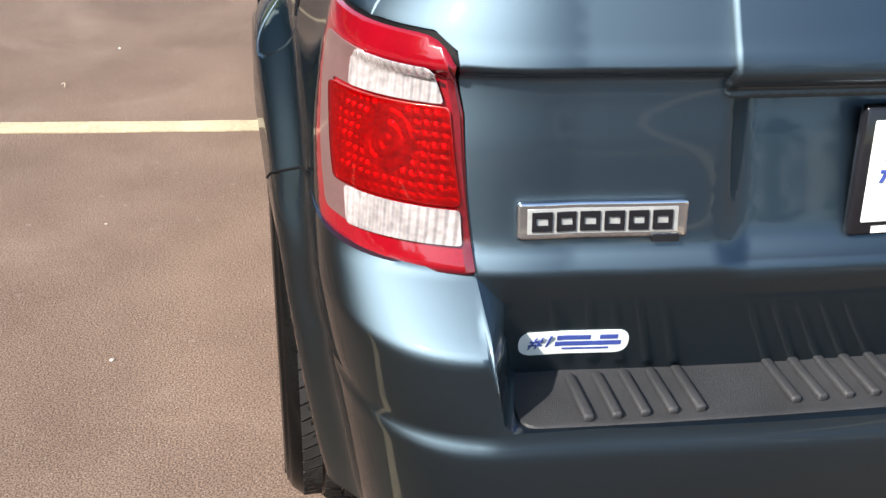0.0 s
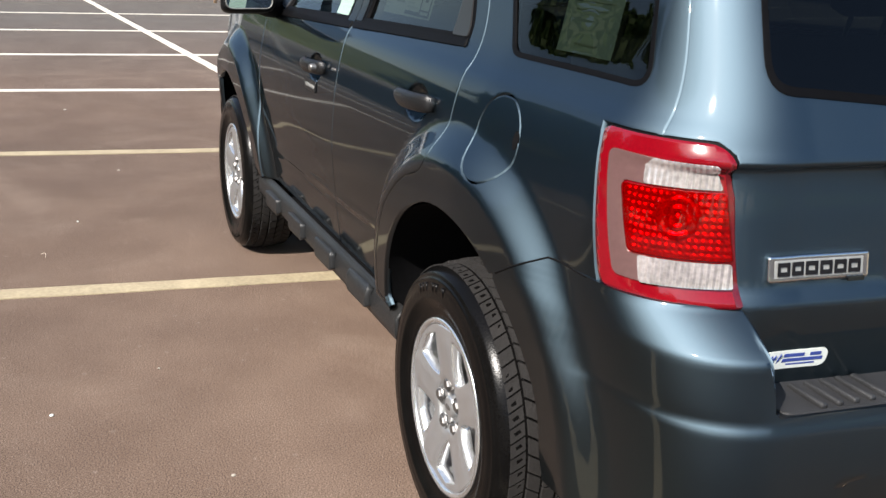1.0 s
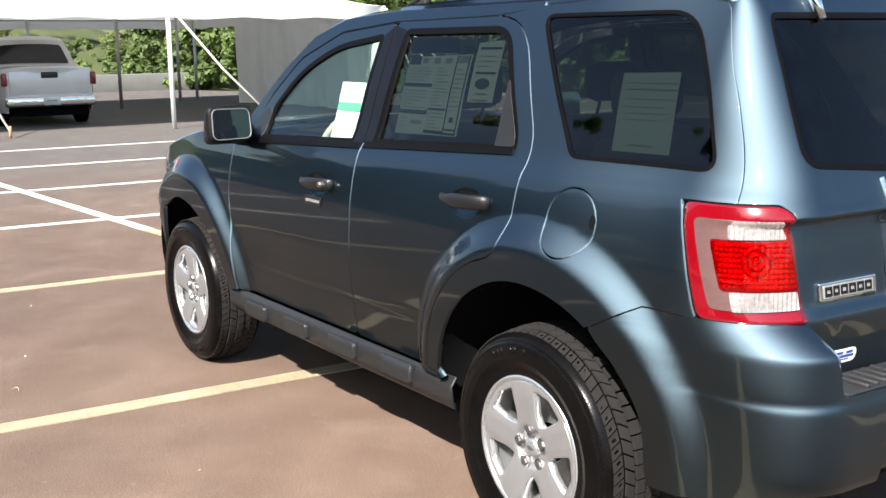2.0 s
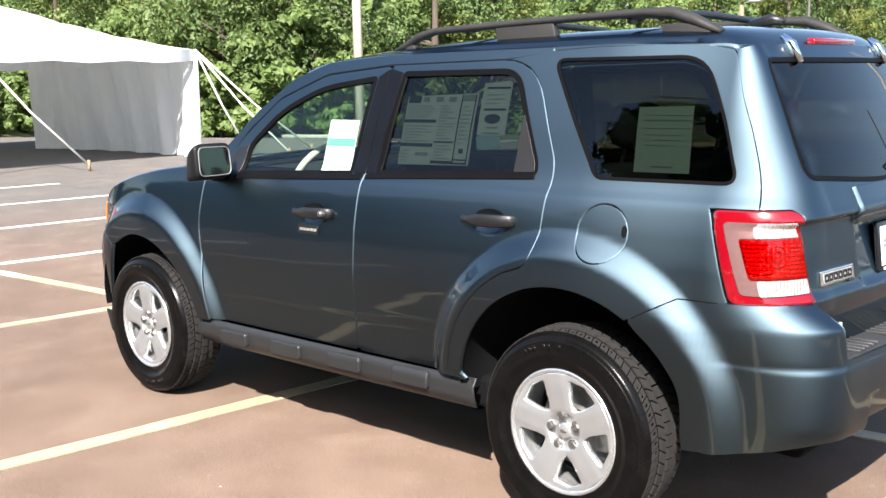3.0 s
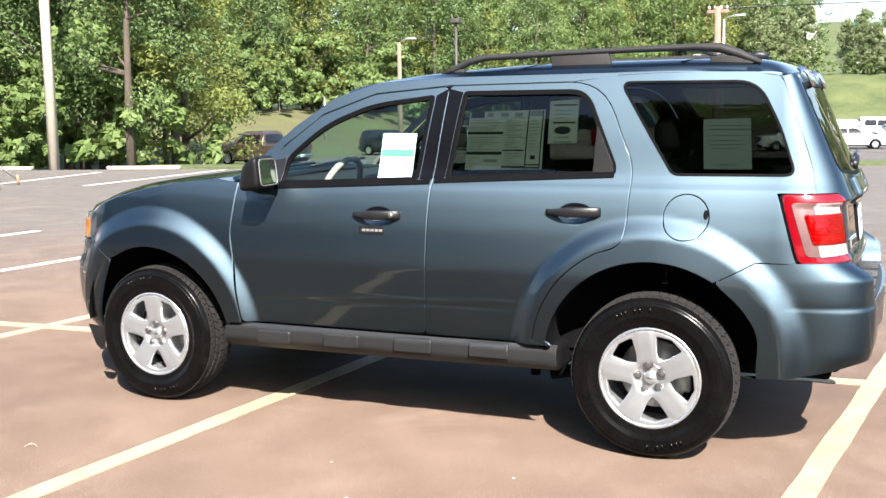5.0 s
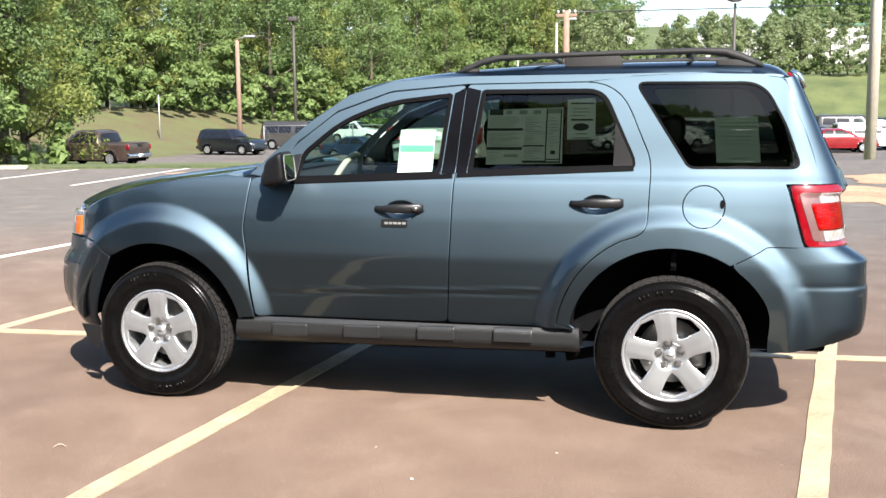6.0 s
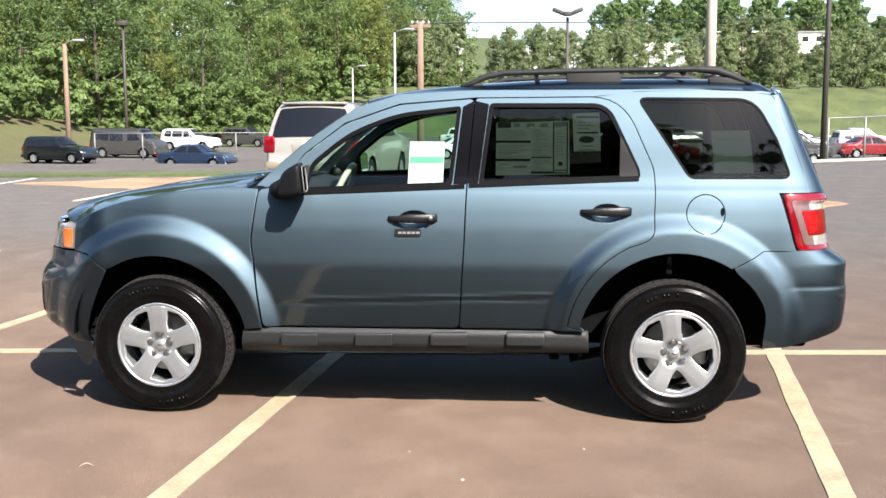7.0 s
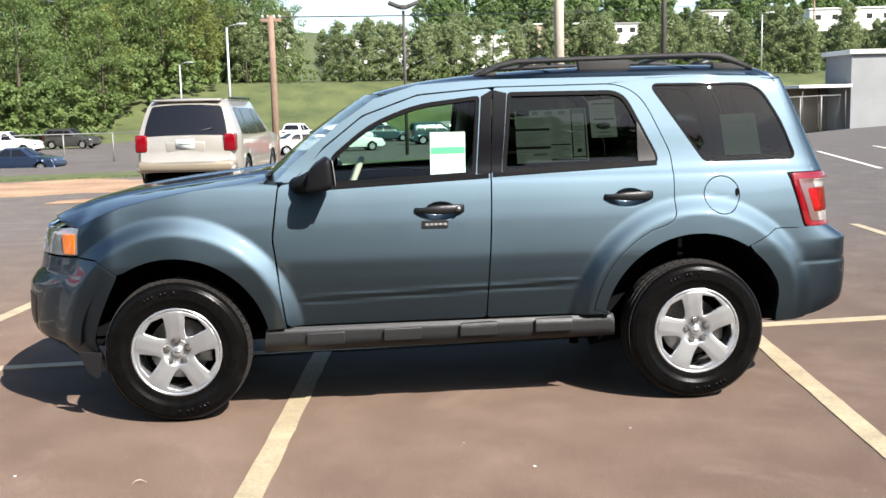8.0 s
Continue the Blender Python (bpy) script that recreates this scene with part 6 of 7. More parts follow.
def tree_model(seed, height, spread, leaf, bare=0.22, clumps=72, per=74, size=0.155):
    """A tapered trunk with limbs and an uneven crown."""
    rng = np.random.default_rng(seed)
    rnd = random.Random(seed)
    root = new("tree")
    bm = bmesh.new()
    lean = (rnd.uniform(-0.3, 0.3), rnd.uniform(-0.3, 0.3))
    spine_pts = [(lean[0] * t * t, lean[1] * t * t, height * 0.86 * t - 0.15) for t in (0, 0.2, 0.45, 0.7, 1.0)]
    tube(bm, spine_pts, [0.015 * height, 0.012 * height, 0.009 * height, 0.005 * height, 0.002 * height], 8)
    tips = []
    for k in range(9):
        t = rnd.uniform(bare, 0.85)
        a = rnd.uniform(0, 6.28)
        z0 = height * 0.86 * t
        ln = spread * (1.05 - 0.55 * t) * rnd.uniform(0.6, 0.95)
        end = (lean[0] * t + ln * math.cos(a), lean[1] * t + ln * math.sin(a), z0 + ln * rnd.uniform(0.3, 0.7))
        mid = (end[0] * 0.5, end[1] * 0.5, z0 + (end[2] - z0) * 0.35)
        tube(bm, [(lean[0] * t * t, lean[1] * t * t, z0), mid, end], [0.005 * height, 0.0035 * height, 0.001 * height], 5)
        tips.append(end)
    part("trunk", bm, "bark", root)
    cs, rs = [], []
    for k in range(clumps):
        t = rnd.uniform(0, 1) ** 0.8
        z = height * (bare + (1 - bare) * t)
        shape = math.sin(math.pi * min(1, 0.16 + 0.84 * t) ** 0.85) ** 0.6
        a = rnd.uniform(0, 6.28)
        r = spread * shape * math.sqrt(rnd.uniform(0.12, 1)) * rnd.uniform(0.75, 1.1)
        cs.append((r * math.cos(a), r * math.sin(a), z))
        rs.append(height * rnd.uniform(0.045, 0.085))
    cs += tips
    rs += [height * 0.07] * len(tips)
    v = leaves(rng, np.array(cs), np.array(rs), per, size)
    me = bpy.data.meshes.new("crown")
    me.from_pydata(v.tolist(), [], np.arange(len(v)).reshape(-1, 3).tolist())
    hang("crown", me, leaf, root, smooth=False)
    return root


MODELS = [
    (tree_model(11, 14.0, 4.2, "leaf_a", bare=0.10, per=230, size=0.078), "leafy green maple tree at the wood's edge"),
    (tree_model(12, 16.0, 4.6, "leaf_b", bare=0.10, per=230, size=0.078), "tall dark green oak tree in the wood"),
    (tree_model(13, 13.0, 4.0, "leaf_a", bare=0.12, per=230, size=0.078), "leafy green tree with low branches"),
    (tree_model(14, 12.0, 3.8, "leaf_c", bare=0.1, per=230, size=0.078), "yellow-green young tree in the wood"),
    (tree_model(15, 15.0, 3.6, "leaf_b", bare=0.15, per=230, size=0.078), "slender dark green tree"),
]
FAR_MODELS = [
    (tree_model(51, 14.0, 4.2, "leaf_a", bare=0.10, per=78, size=0.128), "leafy green maple tree at the wood's edge"),
    (tree_model(52, 16.0, 4.6, "leaf_b", bare=0.10, per=78, size=0.128), "tall dark green oak tree in the wood"),
    (tree_model(53, 13.0, 4.0, "leaf_a", bare=0.12, per=78, size=0.128), "leafy green tree with low branches"),
    (tree_model(54, 12.0, 3.8, "leaf_c", bare=0.1, per=78, size=0.128), "yellow-green young tree in the wood"),
    (tree_model(55, 15.0, 3.6, "leaf_b", bare=0.15, per=78, size=0.128), "slender dark green tree"),
]
SHRUB = (tree_model(21, 3.6, 2.3, "leaf_a", bare=0.05, clumps=34, per=48, size=0.142), "green shrub in the undergrowth")
YOUNG = (tree_model(22, 7.6, 2.7, "leaf_a", bare=0.06, clumps=64, per=30, size=0.23), "leafy green tree beside the car park")
PINE = (tree_model(23, 9.0, 3.2, "leaf_b", bare=0.02, clumps=70, per=34, size=0.235), "dark green leafy tree on the slope")
# both bank models wear the leaf colours lightened to suggest haze
BANK = (tree_model(24, 7.6, 2.2, "leaf_d", bare=0.04, clumps=72, per=52, size=0.135), "young green tree on the bank, paled by haze in its leaf colour")
SLIM = (tree_model(25, 8.2, 1.8, "leaf_d", bare=0.04, clumps=64, per=52, size=0.135), "slender green tree on the bank, paled by haze in its leaf colour")
used = set()


def plant(model, x, y, scale, seed, group, z=None):
    root, label = model
    z = land(x, y) - 0.05 if z is None else z
    m = pose(x, y, z, 0, 0, (seed * 137.5) % 360) @ Matrix.Diagonal((scale, scale, scale * (0.92 + 0.16 * ((seed * 0.618) % 1)), 1))
    if root.name not in used:
        used.add(root.name)
        root.matrix_world = m
        ob = root
    else:
        ob = copy_thing(root, m)
        ob.matrix_basis = m
    tagged(ob, label, "tree", group)
    return ob


def thicket(name, spots, label):
    """Undergrowth that nobody could count: one joined mass of leaf clumps."""
    crown = [c for c in SHRUB[0].children if c.name.startswith("crown")][0].data
    base = np.empty(len(crown.vertices) * 3)
    crown.vertices.foreach_get("co", base)
    base = base.reshape(-1, 3)
    out = []
    for n, (x, y, s, z) in enumerate(spots):
        a = n * 2.4
        c, d = math.cos(a), math.sin(a)
        p = base * s
        out.append(np.stack([x + c * p[:, 0] - d * p[:, 1], y + d * p[:, 0] + c * p[:, 1], z + p[:, 2]], 1))
    v = np.concatenate(out)
    me = bpy.data.meshes.new(name)
    me.from_pydata(v.tolist(), [], np.arange(len(v)).reshape(-1, 3).tolist())
    return tagged(hang(name, me, "leaf_a", smooth=False), label, "undergrowth", kind="stuff")


def grove(name, model, spots, label):
    """Far trees that nobody could count, trunks and crowns joined into one mass."""
    verts, faces, slots = [], [], []
    parts = []
    for c in model[0].children:
        co = np.empty(len(c.data.vertices) * 3)
        c.data.vertices.foreach_get("co", co)
        parts.append((co.reshape(-1, 3), [tuple(f.vertices) for f in c.data.polygons], 1 if c.name.startswith("trunk") else 0))
    for n, (x, y, scale, z) in enumerate(spots):
        a, tall = n * 2.4, scale * (0.92 + 0.16 * ((n * 0.618) % 1))
        c, d = math.cos(a), math.sin(a)
        for co, fs, slot in parts:
            base = len(verts)
            verts += np.stack([x + scale * (c * co[:, 0] - d * co[:, 1]), y + scale * (d * co[:, 0] + c * co[:, 1]), z + tall * co[:, 2]], 1).tolist()
            faces += [tuple(base + i for i in f) for f in fs]
            slots += [slot] * len(fs)
    me = bpy.data.meshes.new(name)
    me.from_pydata(verts, [], faces)
    crown = [c for c in model[0].children if c.name.startswith("crown")][0]
    me.materials.append(crown.data.materials[0])
    me.materials.append(MAT["bark"])
    me.polygons.foreach_set("material_index", slots)
    for o in (*model[0].children, model[0]):
        bpy.data.objects.remove(o)
    return tagged(new(name, me), label, "trees", kind="stuff")


def scatter(seed, count, x0, x1, y0, y1, gap, ok):
    rnd = random.Random(seed)
    out = []
    for _ in range(count * 40):
        if len(out) >= count:
            break
        x, y = rnd.uniform(x0, x1), rnd.uniform(y0, y1)
        if ok(x, y) and all((x - a) ** 2 + (y - b) ** 2 > gap * gap for a, b in out):
            out.append((x, y))
    return out


def bearing(x, y):
    return math.degrees(math.atan2(-(x - 2.0), y + 5.0))


near_wood = scatter(3, 52, -62, -20, 14, 52, 3.1, lambda x, y: 36 < bearing(x, y) < 68 and edge_y(x) + 3.0 < y < edge_y(x) + 26)
for n, (x, y) in enumerate(near_wood):
    if x > -20.5:
        plant(MODELS[4], x + 0.4, y + 0.3, 0.70, n, "trees of the near wood")
    else:
        plant((MODELS if y < edge_y(x) + 12 else FAR_MODELS)[3 if x > -21.5 else n % 5], x, y, 0.85 + 0.25 * ((n * 0.618) % 1), n, "trees of the near wood")
brush = []
for n, (x, y) in enumerate(scatter(4, 34, -55, -20, 14, 40, 1.6, lambda x, y: 36 < bearing(x, y) < 67 and edge_y(x) + 2.2 < y < edge_y(x) + 6.0)):
    brush.append((x, y, 0.7 + 0.6 * ((n * 0.618) % 1), land(x, y)))
thicket("undergrowth", brush, "green undergrowth along the near wood")
far_front = smooth_table([40, 60, 80, 95, 108, 122, 150], [-47, -45, -38.5, -32, -26, -17.5, -11])
far_wood = scatter(5, 100, -85, -8, 46, 158, 3.6, lambda x, y: far_front(y) - 24 < x < far_front(y) - 1 and bearing(x, y) < 41)
for n, (x, y) in enumerate(far_wood):
    plant(FAR_MODELS[(n * 3) % 5], x, y, 0.85 + 0.3 * ((n * 0.618) % 1), 300 + n, "trees of the far wood")
brush = []
for n, (x, y) in enumerate(scatter(6, 66, -60, -8, 46, 158, 2.4, lambda x, y: far_front(y) - 3.5 < x < far_front(y) + 0.8 and bearing(x, y) < 40)):
    brush.append((x, y, 0.9 + 0.9 * ((n * 0.618) % 1), land(x, y)))
thicket("undergrowth", brush, "green undergrowth along the far wood")
for n, (x, y) in enumerate(scatter(12, 104, -15, 96, 118, 148, 1.55, lambda x, y: 123.5 + 0.12 * x < y < 135 + 0.12 * x)):
    plant((BANK, BANK, SLIM)[n % 3], x, y, 0.72 + 0.42 * ((n * 0.618) % 1), 700 + n, "young trees on the bank")
brush = []
for n in range(40):
    x = -15 + 2.8 * n
    brush.append((x, 124.5 + 0.12 * x + math.sin(n * 2.1), 0.5 + 0.3 * ((n * 0.618) % 1), land(x, 124.5 + 0.12 * x)))
thicket("bank_hedge", brush, "dark green hedge at the head of the bank")
hill = scatter(8, 40, -10, 330, 190, 430, 7.0, lambda x, y: bearing(x, y) < -4 and (y > 330 or x > 60) and not (x > 88 and y < 255))
hill += scatter(18, 90, 20, 200, 248, 335, 4.2, lambda x, y: 0.06 * y < x < 0.62 * y)
grove("hillside_trees", PINE, [(x, y, 1.05 + 0.85 * ((n * 0.618) % 1), land(x, y) - 0.05) for n, (x, y) in enumerate(hill)], "dark green trees on the far hillside")
# behind the camera the lot is ringed with trees as well
ring = [(x, y, (3.0 if -14 < x < 10 else 1.4) + 0.4 * ((n * 0.618) % 1), -0.1) for n, (x, y) in enumerate(scatter(9, 62, -62, 62, -40, -30, 2.4, lambda x, y: True))]
ring += [(84 + 5 * math.sin(n), -50 + 12 * n, 1.5 + 0.5 * ((n * 0.618) % 1), land(84 + 5 * math.sin(n), -50 + 12 * n) - 0.05) for n in range(9)]
grove("trees_across_the_lot", YOUNG, ring, "leafy green trees across the car park")
brush = []
for n, (x, y) in enumerate(scatter(10, 16, -44, -38, 0, 16, 1.5, lambda x, y: True)):
    brush.append((x, y, 0.35 + 0.25 * ((n * 0.618) % 1), land(x, y)))
thicket("low_hedge", brush, "low green hedge behind the low wall")
for o in (*SHRUB[0].children, SHRUB[0]):
    bpy.data.objects.remove(o)
for n, (x, y, s) in enumerate([(-48, 9, 0.45), (-55, 4, 0.5), (-60, 12, 0.6), (-66, 0, 0.6), (-70, 8, 0.6)]):
    plant(MODELS[3], x, y, s, 1050 + n, "trees on the grass hill")


# ---- poles and lamps ----
def pole(name, x, y, z, height, r, mat, label, lamp=None, category="pole"):
    t = thing(name, label, category, pose(x, y, z))
    bm = bmesh.new()
    tube(bm, [(0, 0, -0.3), (0, 0, height * 0.5), (0, 0, height)], [r, r * 0.88, r * 0.75], 14)
    part("shaft", bm, mat, t)
    if lamp == "cobra":
        bm = bmesh.new()
        tube(bm, [(0, 0, height - 0.15), (0.25, -0.1, height + 0.12), (0.9, -0.35, height + 0.2)], 0.03, 8)
        part("arm", bm, "galvanised", t)
        bm = bmesh.new()
        add_box(bm, 0.75, 1.45, -0.58, -0.28, height + 0.10, height + 0.26, 0.05)
        part("lamp_head", bm, "galvanised", t)
    if lamp == "double":
        for sgn in (-1, 1):
            bm = bmesh.new()
            add_box(bm, 0.1, 1.0, -0.3, 0.3, -0.10, 0.12, 0.05, Matrix.Translation((0, 0, height + 0.12)) @ Matrix.Diagonal((sgn, 1, 1, 1)) @ Matrix.Rotation(radians(-22), 4, "Y"))
            bmesh.ops.recalc_face_normals(bm, faces=bm.faces)
            part("flood_lamp", bm, "pole_dark", t)
        bm = bmesh.new()
        add_box(bm, -0.22, 0.22, -0.4, -0.1, height + 0.05, height + 0.32, 0.04)
        part("flood_lamp", bm, "pole_dark", t)
    if lamp == "box":
        bm = bmesh.new()
        add_box(bm, -0.35, 0.35, -0.35, 0.35, height - 0.05, height + 0.3, 0.05)
        part("lamp_head", bm, "pole_dark", t)
    if lamp == "cross":
        bm = bmesh.new()
        add_box(bm, -0.32, 0.32, -0.05, 0.05, height - 0.20, height - 0.10, 0.01)
        part("crossarm", bm, "pole_wood", t)
        for k in (-0.26, -0.09, 0.09, 0.26):
            bm = bmesh.new()
            lathe(bm, [(0.0, height - 0.10), (0.035, height - 0.09), (0.045, height - 0.01), (0.0, height + 0.04)], 8, axis="z")
            bmesh.ops.translate(bm, verts=bm.verts, vec=(k, 0, 0))
            part("insulator", bm, "galvanised", t)
    return t


pole("utility_pole", -19.5, 17.35, 0, 10.5, 0.15, "pole_pale", "pale weathered wooden pole at the kerb")
pole("utility_pole", 5.9, 26.6, -0.1, 11, 0.17, "pole_pale", "pale wooden pole beyond the lot edge")
pole("utility_pole", -2.95, 27.2, -0.5, 4.95, 0.12, "pole_wood", "brown wooden pole with a short crossarm", "cross")
pole("light_pole", 10.3, 30.3, 0, 9.5, 0.10, "pole_dark", "dark steel light pole at the kerb")
pole("street_lamp", -28.9, 58.8, land(-28.9, 58.8), 7.5, 0.17, "pole_wood", "brown pole with a pale cobra-head lamp", "cobra", "street lamp")
pole("light_pole", -29.5, 70, land(-29.5, 70), 9.6, 0.13, "pole_dark", "dark pole with a square lamp head", "box", "street lamp")
pole("flood_light", 2.65, 60.5, land(2.65, 60.5), 9.0, 0.11, "pole_dark", "dark pole with a cluster of flood lamps", "double", "street lamp")
pole("street_lamp", -9.2, 68.5, land(-9.2, 68.5), 8.8, 0.11, "galvanised", "grey steel pole with a curved lamp arm", "cobra", "street lamp")
pole("street_lamp", -18.0, 102.0, land(-18, 102), 7.6, 0.11, "galvanised", "far grey lamp pole", "cobra", "street lamp")
pole("street_lamp", 52, 128, land(52, 128), 8.0, 0.10, "galvanised", "grey lamp pole on the bank", "cobra", "street lamp")
pole("utility_pole", 62, 135, land(62, 135), 11.5, 0.14, "pole_wood", "brown wooden pole on the bank", "cross")
pole("sign_post", -36.6, 62, land(-36.6, 62), 3.2, 0.05, "galvanised", "thin grey post on the bank")
pole("sign_post", -43, 66, land(-43, 66), 3.2, 0.05, "galvanised", "thin grey post on the bank")
pole("light_pole", 28.0, 96.0, land(28, 96), 8.0, 0.09, "pole_dark", "thin dark pole in the lower lot")

# overhead cable between the far poles
bm = bmesh.new()
a, b = Vector((-2.95, 27.2, 4.4)), Vector((62, 135, land(62, 135) + 11))
tube(bm, [a.lerp(b, t) - Vector((0, 0, 3.0 * t * (1 - t))) for t in [k / 16 for k in range(17)]], 0.02, 5)
tagged(part("overhead_cable", bm, "black"), "thin black overhead cable between poles", "cable")


# ---- the event tent ----
def tent():
    T = thing("event_tent", "white pole tent with a red roof panel and side curtains", "tent")
    X0, X1, Y0, Y1, EAVE, TOP = -27.8, -16.7, -3.5, 9.9, 2.40, 4.7
    ridge = [(-22, 1.5), (-22, 4.6)]
    def roof(x, y):
        k = max(abs(x - ridge[0][0]) / ((X1 - X0) / 2), (ridge[0][1] - y) / (ridge[0][1] - Y0) if y < ridge[0][1] else 0, (y - ridge[1][1]) / (Y1 - ridge[1][1]) if y > ridge[1][1] else 0)
        k = min(max(k, 0), 1)
        return Vector((x, y, EAVE + (TOP - EAVE) * (1 - k) ** 1.25 - 0.05 * math.sin(math.pi * k)))
    hang("roof_canvas", sheet([(X0, Y0), (X1, Y0), (X1, Y1), (X0, Y1)], roof, step=0.45, depth=0.03), "canvas", T)
    red = [(-20.5, -2.2), (-18.2, -2.2), (-18.2, 4.0), (-20.5, 4.6)]
    hang("roof_panel", sheet(red, roof, step=0.45, depth=0.01, lift=0.02), "canvas_red", T, "red roof panel")
    bm = bmesh.new()
    n = 60
    per = [(X0, Y0), (X1, Y0), (X1, Y1), (X0, Y1)]
    loop = []
    for i in range(4):
        p, q = Vector(per[i]), Vector(per[(i + 1) % 4])
        loop += [p.lerp(q, k / 16) for k in range(16)]
    top = [bm.verts.new((p.x, p.y, EAVE)) for p in loop]
    low = [bm.verts.new((p.x, p.y, EAVE - 0.24 - (0.05 if k % 2 else 0))) for k, p in enumerate(loop)]
    for k in range(len(loop)):
        j = (k + 1) % len(loop)
        bm.faces.new((top[k], low[k], low[j], top[j]))
    part("valance", bm, "canvas", T)
    def curtain(p, q, sway, seed):
        bm = bmesh.new()
        p, q = Vector(p), Vector(q)
        d = (q - p)
        nrm = Vector((-d.y, d.x)).normalized()
        cols = int(d.length / 0.07)
        rnd = random.Random(seed)
        ph = rnd.uniform(0, 6)
        rows = []
        for j in range(7):
            t = j / 6
            row = []
            for i in range(cols + 1):
                s = i / cols
                fold = (0.11 * math.sin(s * d.length * 4.3 + ph + 0.8 * t + math.sin(3.1 * s + ph)) + 0.06 * math.sin(s * d.length * 9.7 + 2 * ph - 1.9 * t) + 0.03 * math.sin(s * d.length * 19.0 + 2.6 * t)) * (0.35 + 0.65 * t)
                w = p + d * s + nrm * (fold + sway * math.sin(math.pi * s) * t)
                row.append(bm.verts.new((w.x, w.y, (EAVE - 0.05) * (1 - t) + 0.02 * t)))
            rows.append(row)
        for a, b in zip(rows, rows[1:]):
            for i in range(cols):
                bm.faces.new((a[i], b[i], b[i + 1], a[i + 1]))
        return part("side_curtain", bm, "canvas", T)
    curtain((X1, Y1 - 0.02), (-24.6, Y1 - 0.05), -0.45, 2)
    curtain((X1 - 1.1, 0.9), (X1 - 1.1, Y0), 0.2, 3)
    for x, y in ((X1, Y1), (X1 + 0.35, 4.8), (X1 - 0.8, 0.95), (X1, Y0), (X0, Y1), (X0, 5), (X0, 0.5), (X0, Y0), (-22, 1.5), (-24.4, 6.4), (-26.9, 9.0)):
        bm = bmesh.new()
        tube(bm, [(x, y, 0), (x * 0.999, y, EAVE if x > -22 or x == X0 else 2.7)], 0.045, 10)
        part("leg", bm, "canvas" if x > -18 else "galvanised", T)
    for (x, y), (sx, sy) in (((X1, Y1), (-16.4, 11.0)), ((X1, Y1), (-15.7, 12.3)), ((X1, Y1), (-14.9, 11.0)), ((X1 + 0.35, 4.8), (-15.6, 6.6)), ((X1 - 0.8, 0.95), (-16.4, 1.75)), ((X1, Y0), (-14.6, -4.8))):
        bm = bmesh.new()
        tube(bm, [(x, y, EAVE), ((x + sx) / 2, (y + sy) / 2, EAVE / 2 - 0.04), (sx, sy, 0.12)], 0.022, 6)
        part("guy_rope", bm, "rope", T)
        bm = bmesh.new()
        tube(bm, [(sx, sy, 0.0), (sx, sy, 0.22)], 0.03, 6)
        part("stake", bm, "sand", T)
    return T


tent()
kerb = thing("low_wall", "low grey concrete wall behind the tent", "wall", kind="structure")
part("wall_body", box(-37.2, -36.7, -20, 13.2, -0.1, 0.62, 0.03), "wall_grey", kerb)
for n, (x0, y0, x1, y1) in enumerate([(-22.15, 16.57, -20.07, 17.11), (-17.9, 17.68, -15.85, 18.22), (9.2, 28.2, 13.6, 31.6), (-3.4, 20.6, -0.6, 21.9)]):
    d = Vector((x1 - x0, y1 - y0, 0))
    bm = bmesh.new()
    add_box(bm, 0, d.length, -0.09, 0.09, 0, 0.11, 0.025, Matrix.Translation((x0, y0, 0)) @ Matrix.Rotation(math.atan2(d.y, d.x), 4, "Z"))
    tagged(part("kerb", bm, "concrete"), "pale concrete kerb at the lot edge", "kerb", kind="structure")


# ---- chain-link fence of the lower lot ----
def fence(pts, label):
    Fn = thing("chain_fence", label, "fence")
    for (x0, y0), (x1, y1) in zip(pts, pts[1:]):
        d = math.hypot(x1 - x0, y1 - y0)
        n = max(1, int(round(d / 3.0)))
        for k in range(n):
            x, y = x0 + (x1 - x0) * k / n, y0 + (y1 - y0) * k / n
            bm = bmesh.new()
            tube(bm, [(x, y, land(x, y) - 0.1), (x, y, land(x, y) + 1.9)], 0.045, 8)
            part("post", bm, "fence_grey", Fn)
        bm = bmesh.new()
        tube(bm, [(x0 + (x1 - x0) * k / n, y0 + (y1 - y0) * k / n, land(x0 + (x1 - x0) * k / n, y0 + (y1 - y0) * k / n) + 1.88) for k in range(n + 1)], 0.03, 6)
        part("top_rail", bm, "fence_grey", Fn)
        bm = bmesh.new()
        m = int(d / 0.28)
        for k in range(m):
            for sgn in (-1, 1):
                s0, s1 = k / m, min(1, max(0, (k + sgn * 6) / m))
                a = (x0 + (x1 - x0) * s0, y0 + (y1 - y0) * s0)
                b = (x0 + (x1 - x0) * s1, y0 + (y1 - y0) * s1)
                tube(bm, [(*a, land(*a) + 0.1), (*b, land(*b) + 1.85)], 0.0025, 3, cap=False)
        tagged(part("wire_mesh", bm, "fence_grey", Fn), kind="stuff")
    return Fn


fence([(-27.5, 59.5), (-16, 62.5), (-7, 64.5)], "grey chain-link fence on thin posts")
fence([(12, 36), (26, 50)], "grey chain-link fence along the lot edge")


# ---- parked vehicles of the lots ----
def car_paint(name, base, metal=0.3, rough=0.3):
    MAT[name] = material(name, base, rough=rough, metal=metal, vary=0.06, scale=3.0, fine=900.0, coat=0.8)
    return name


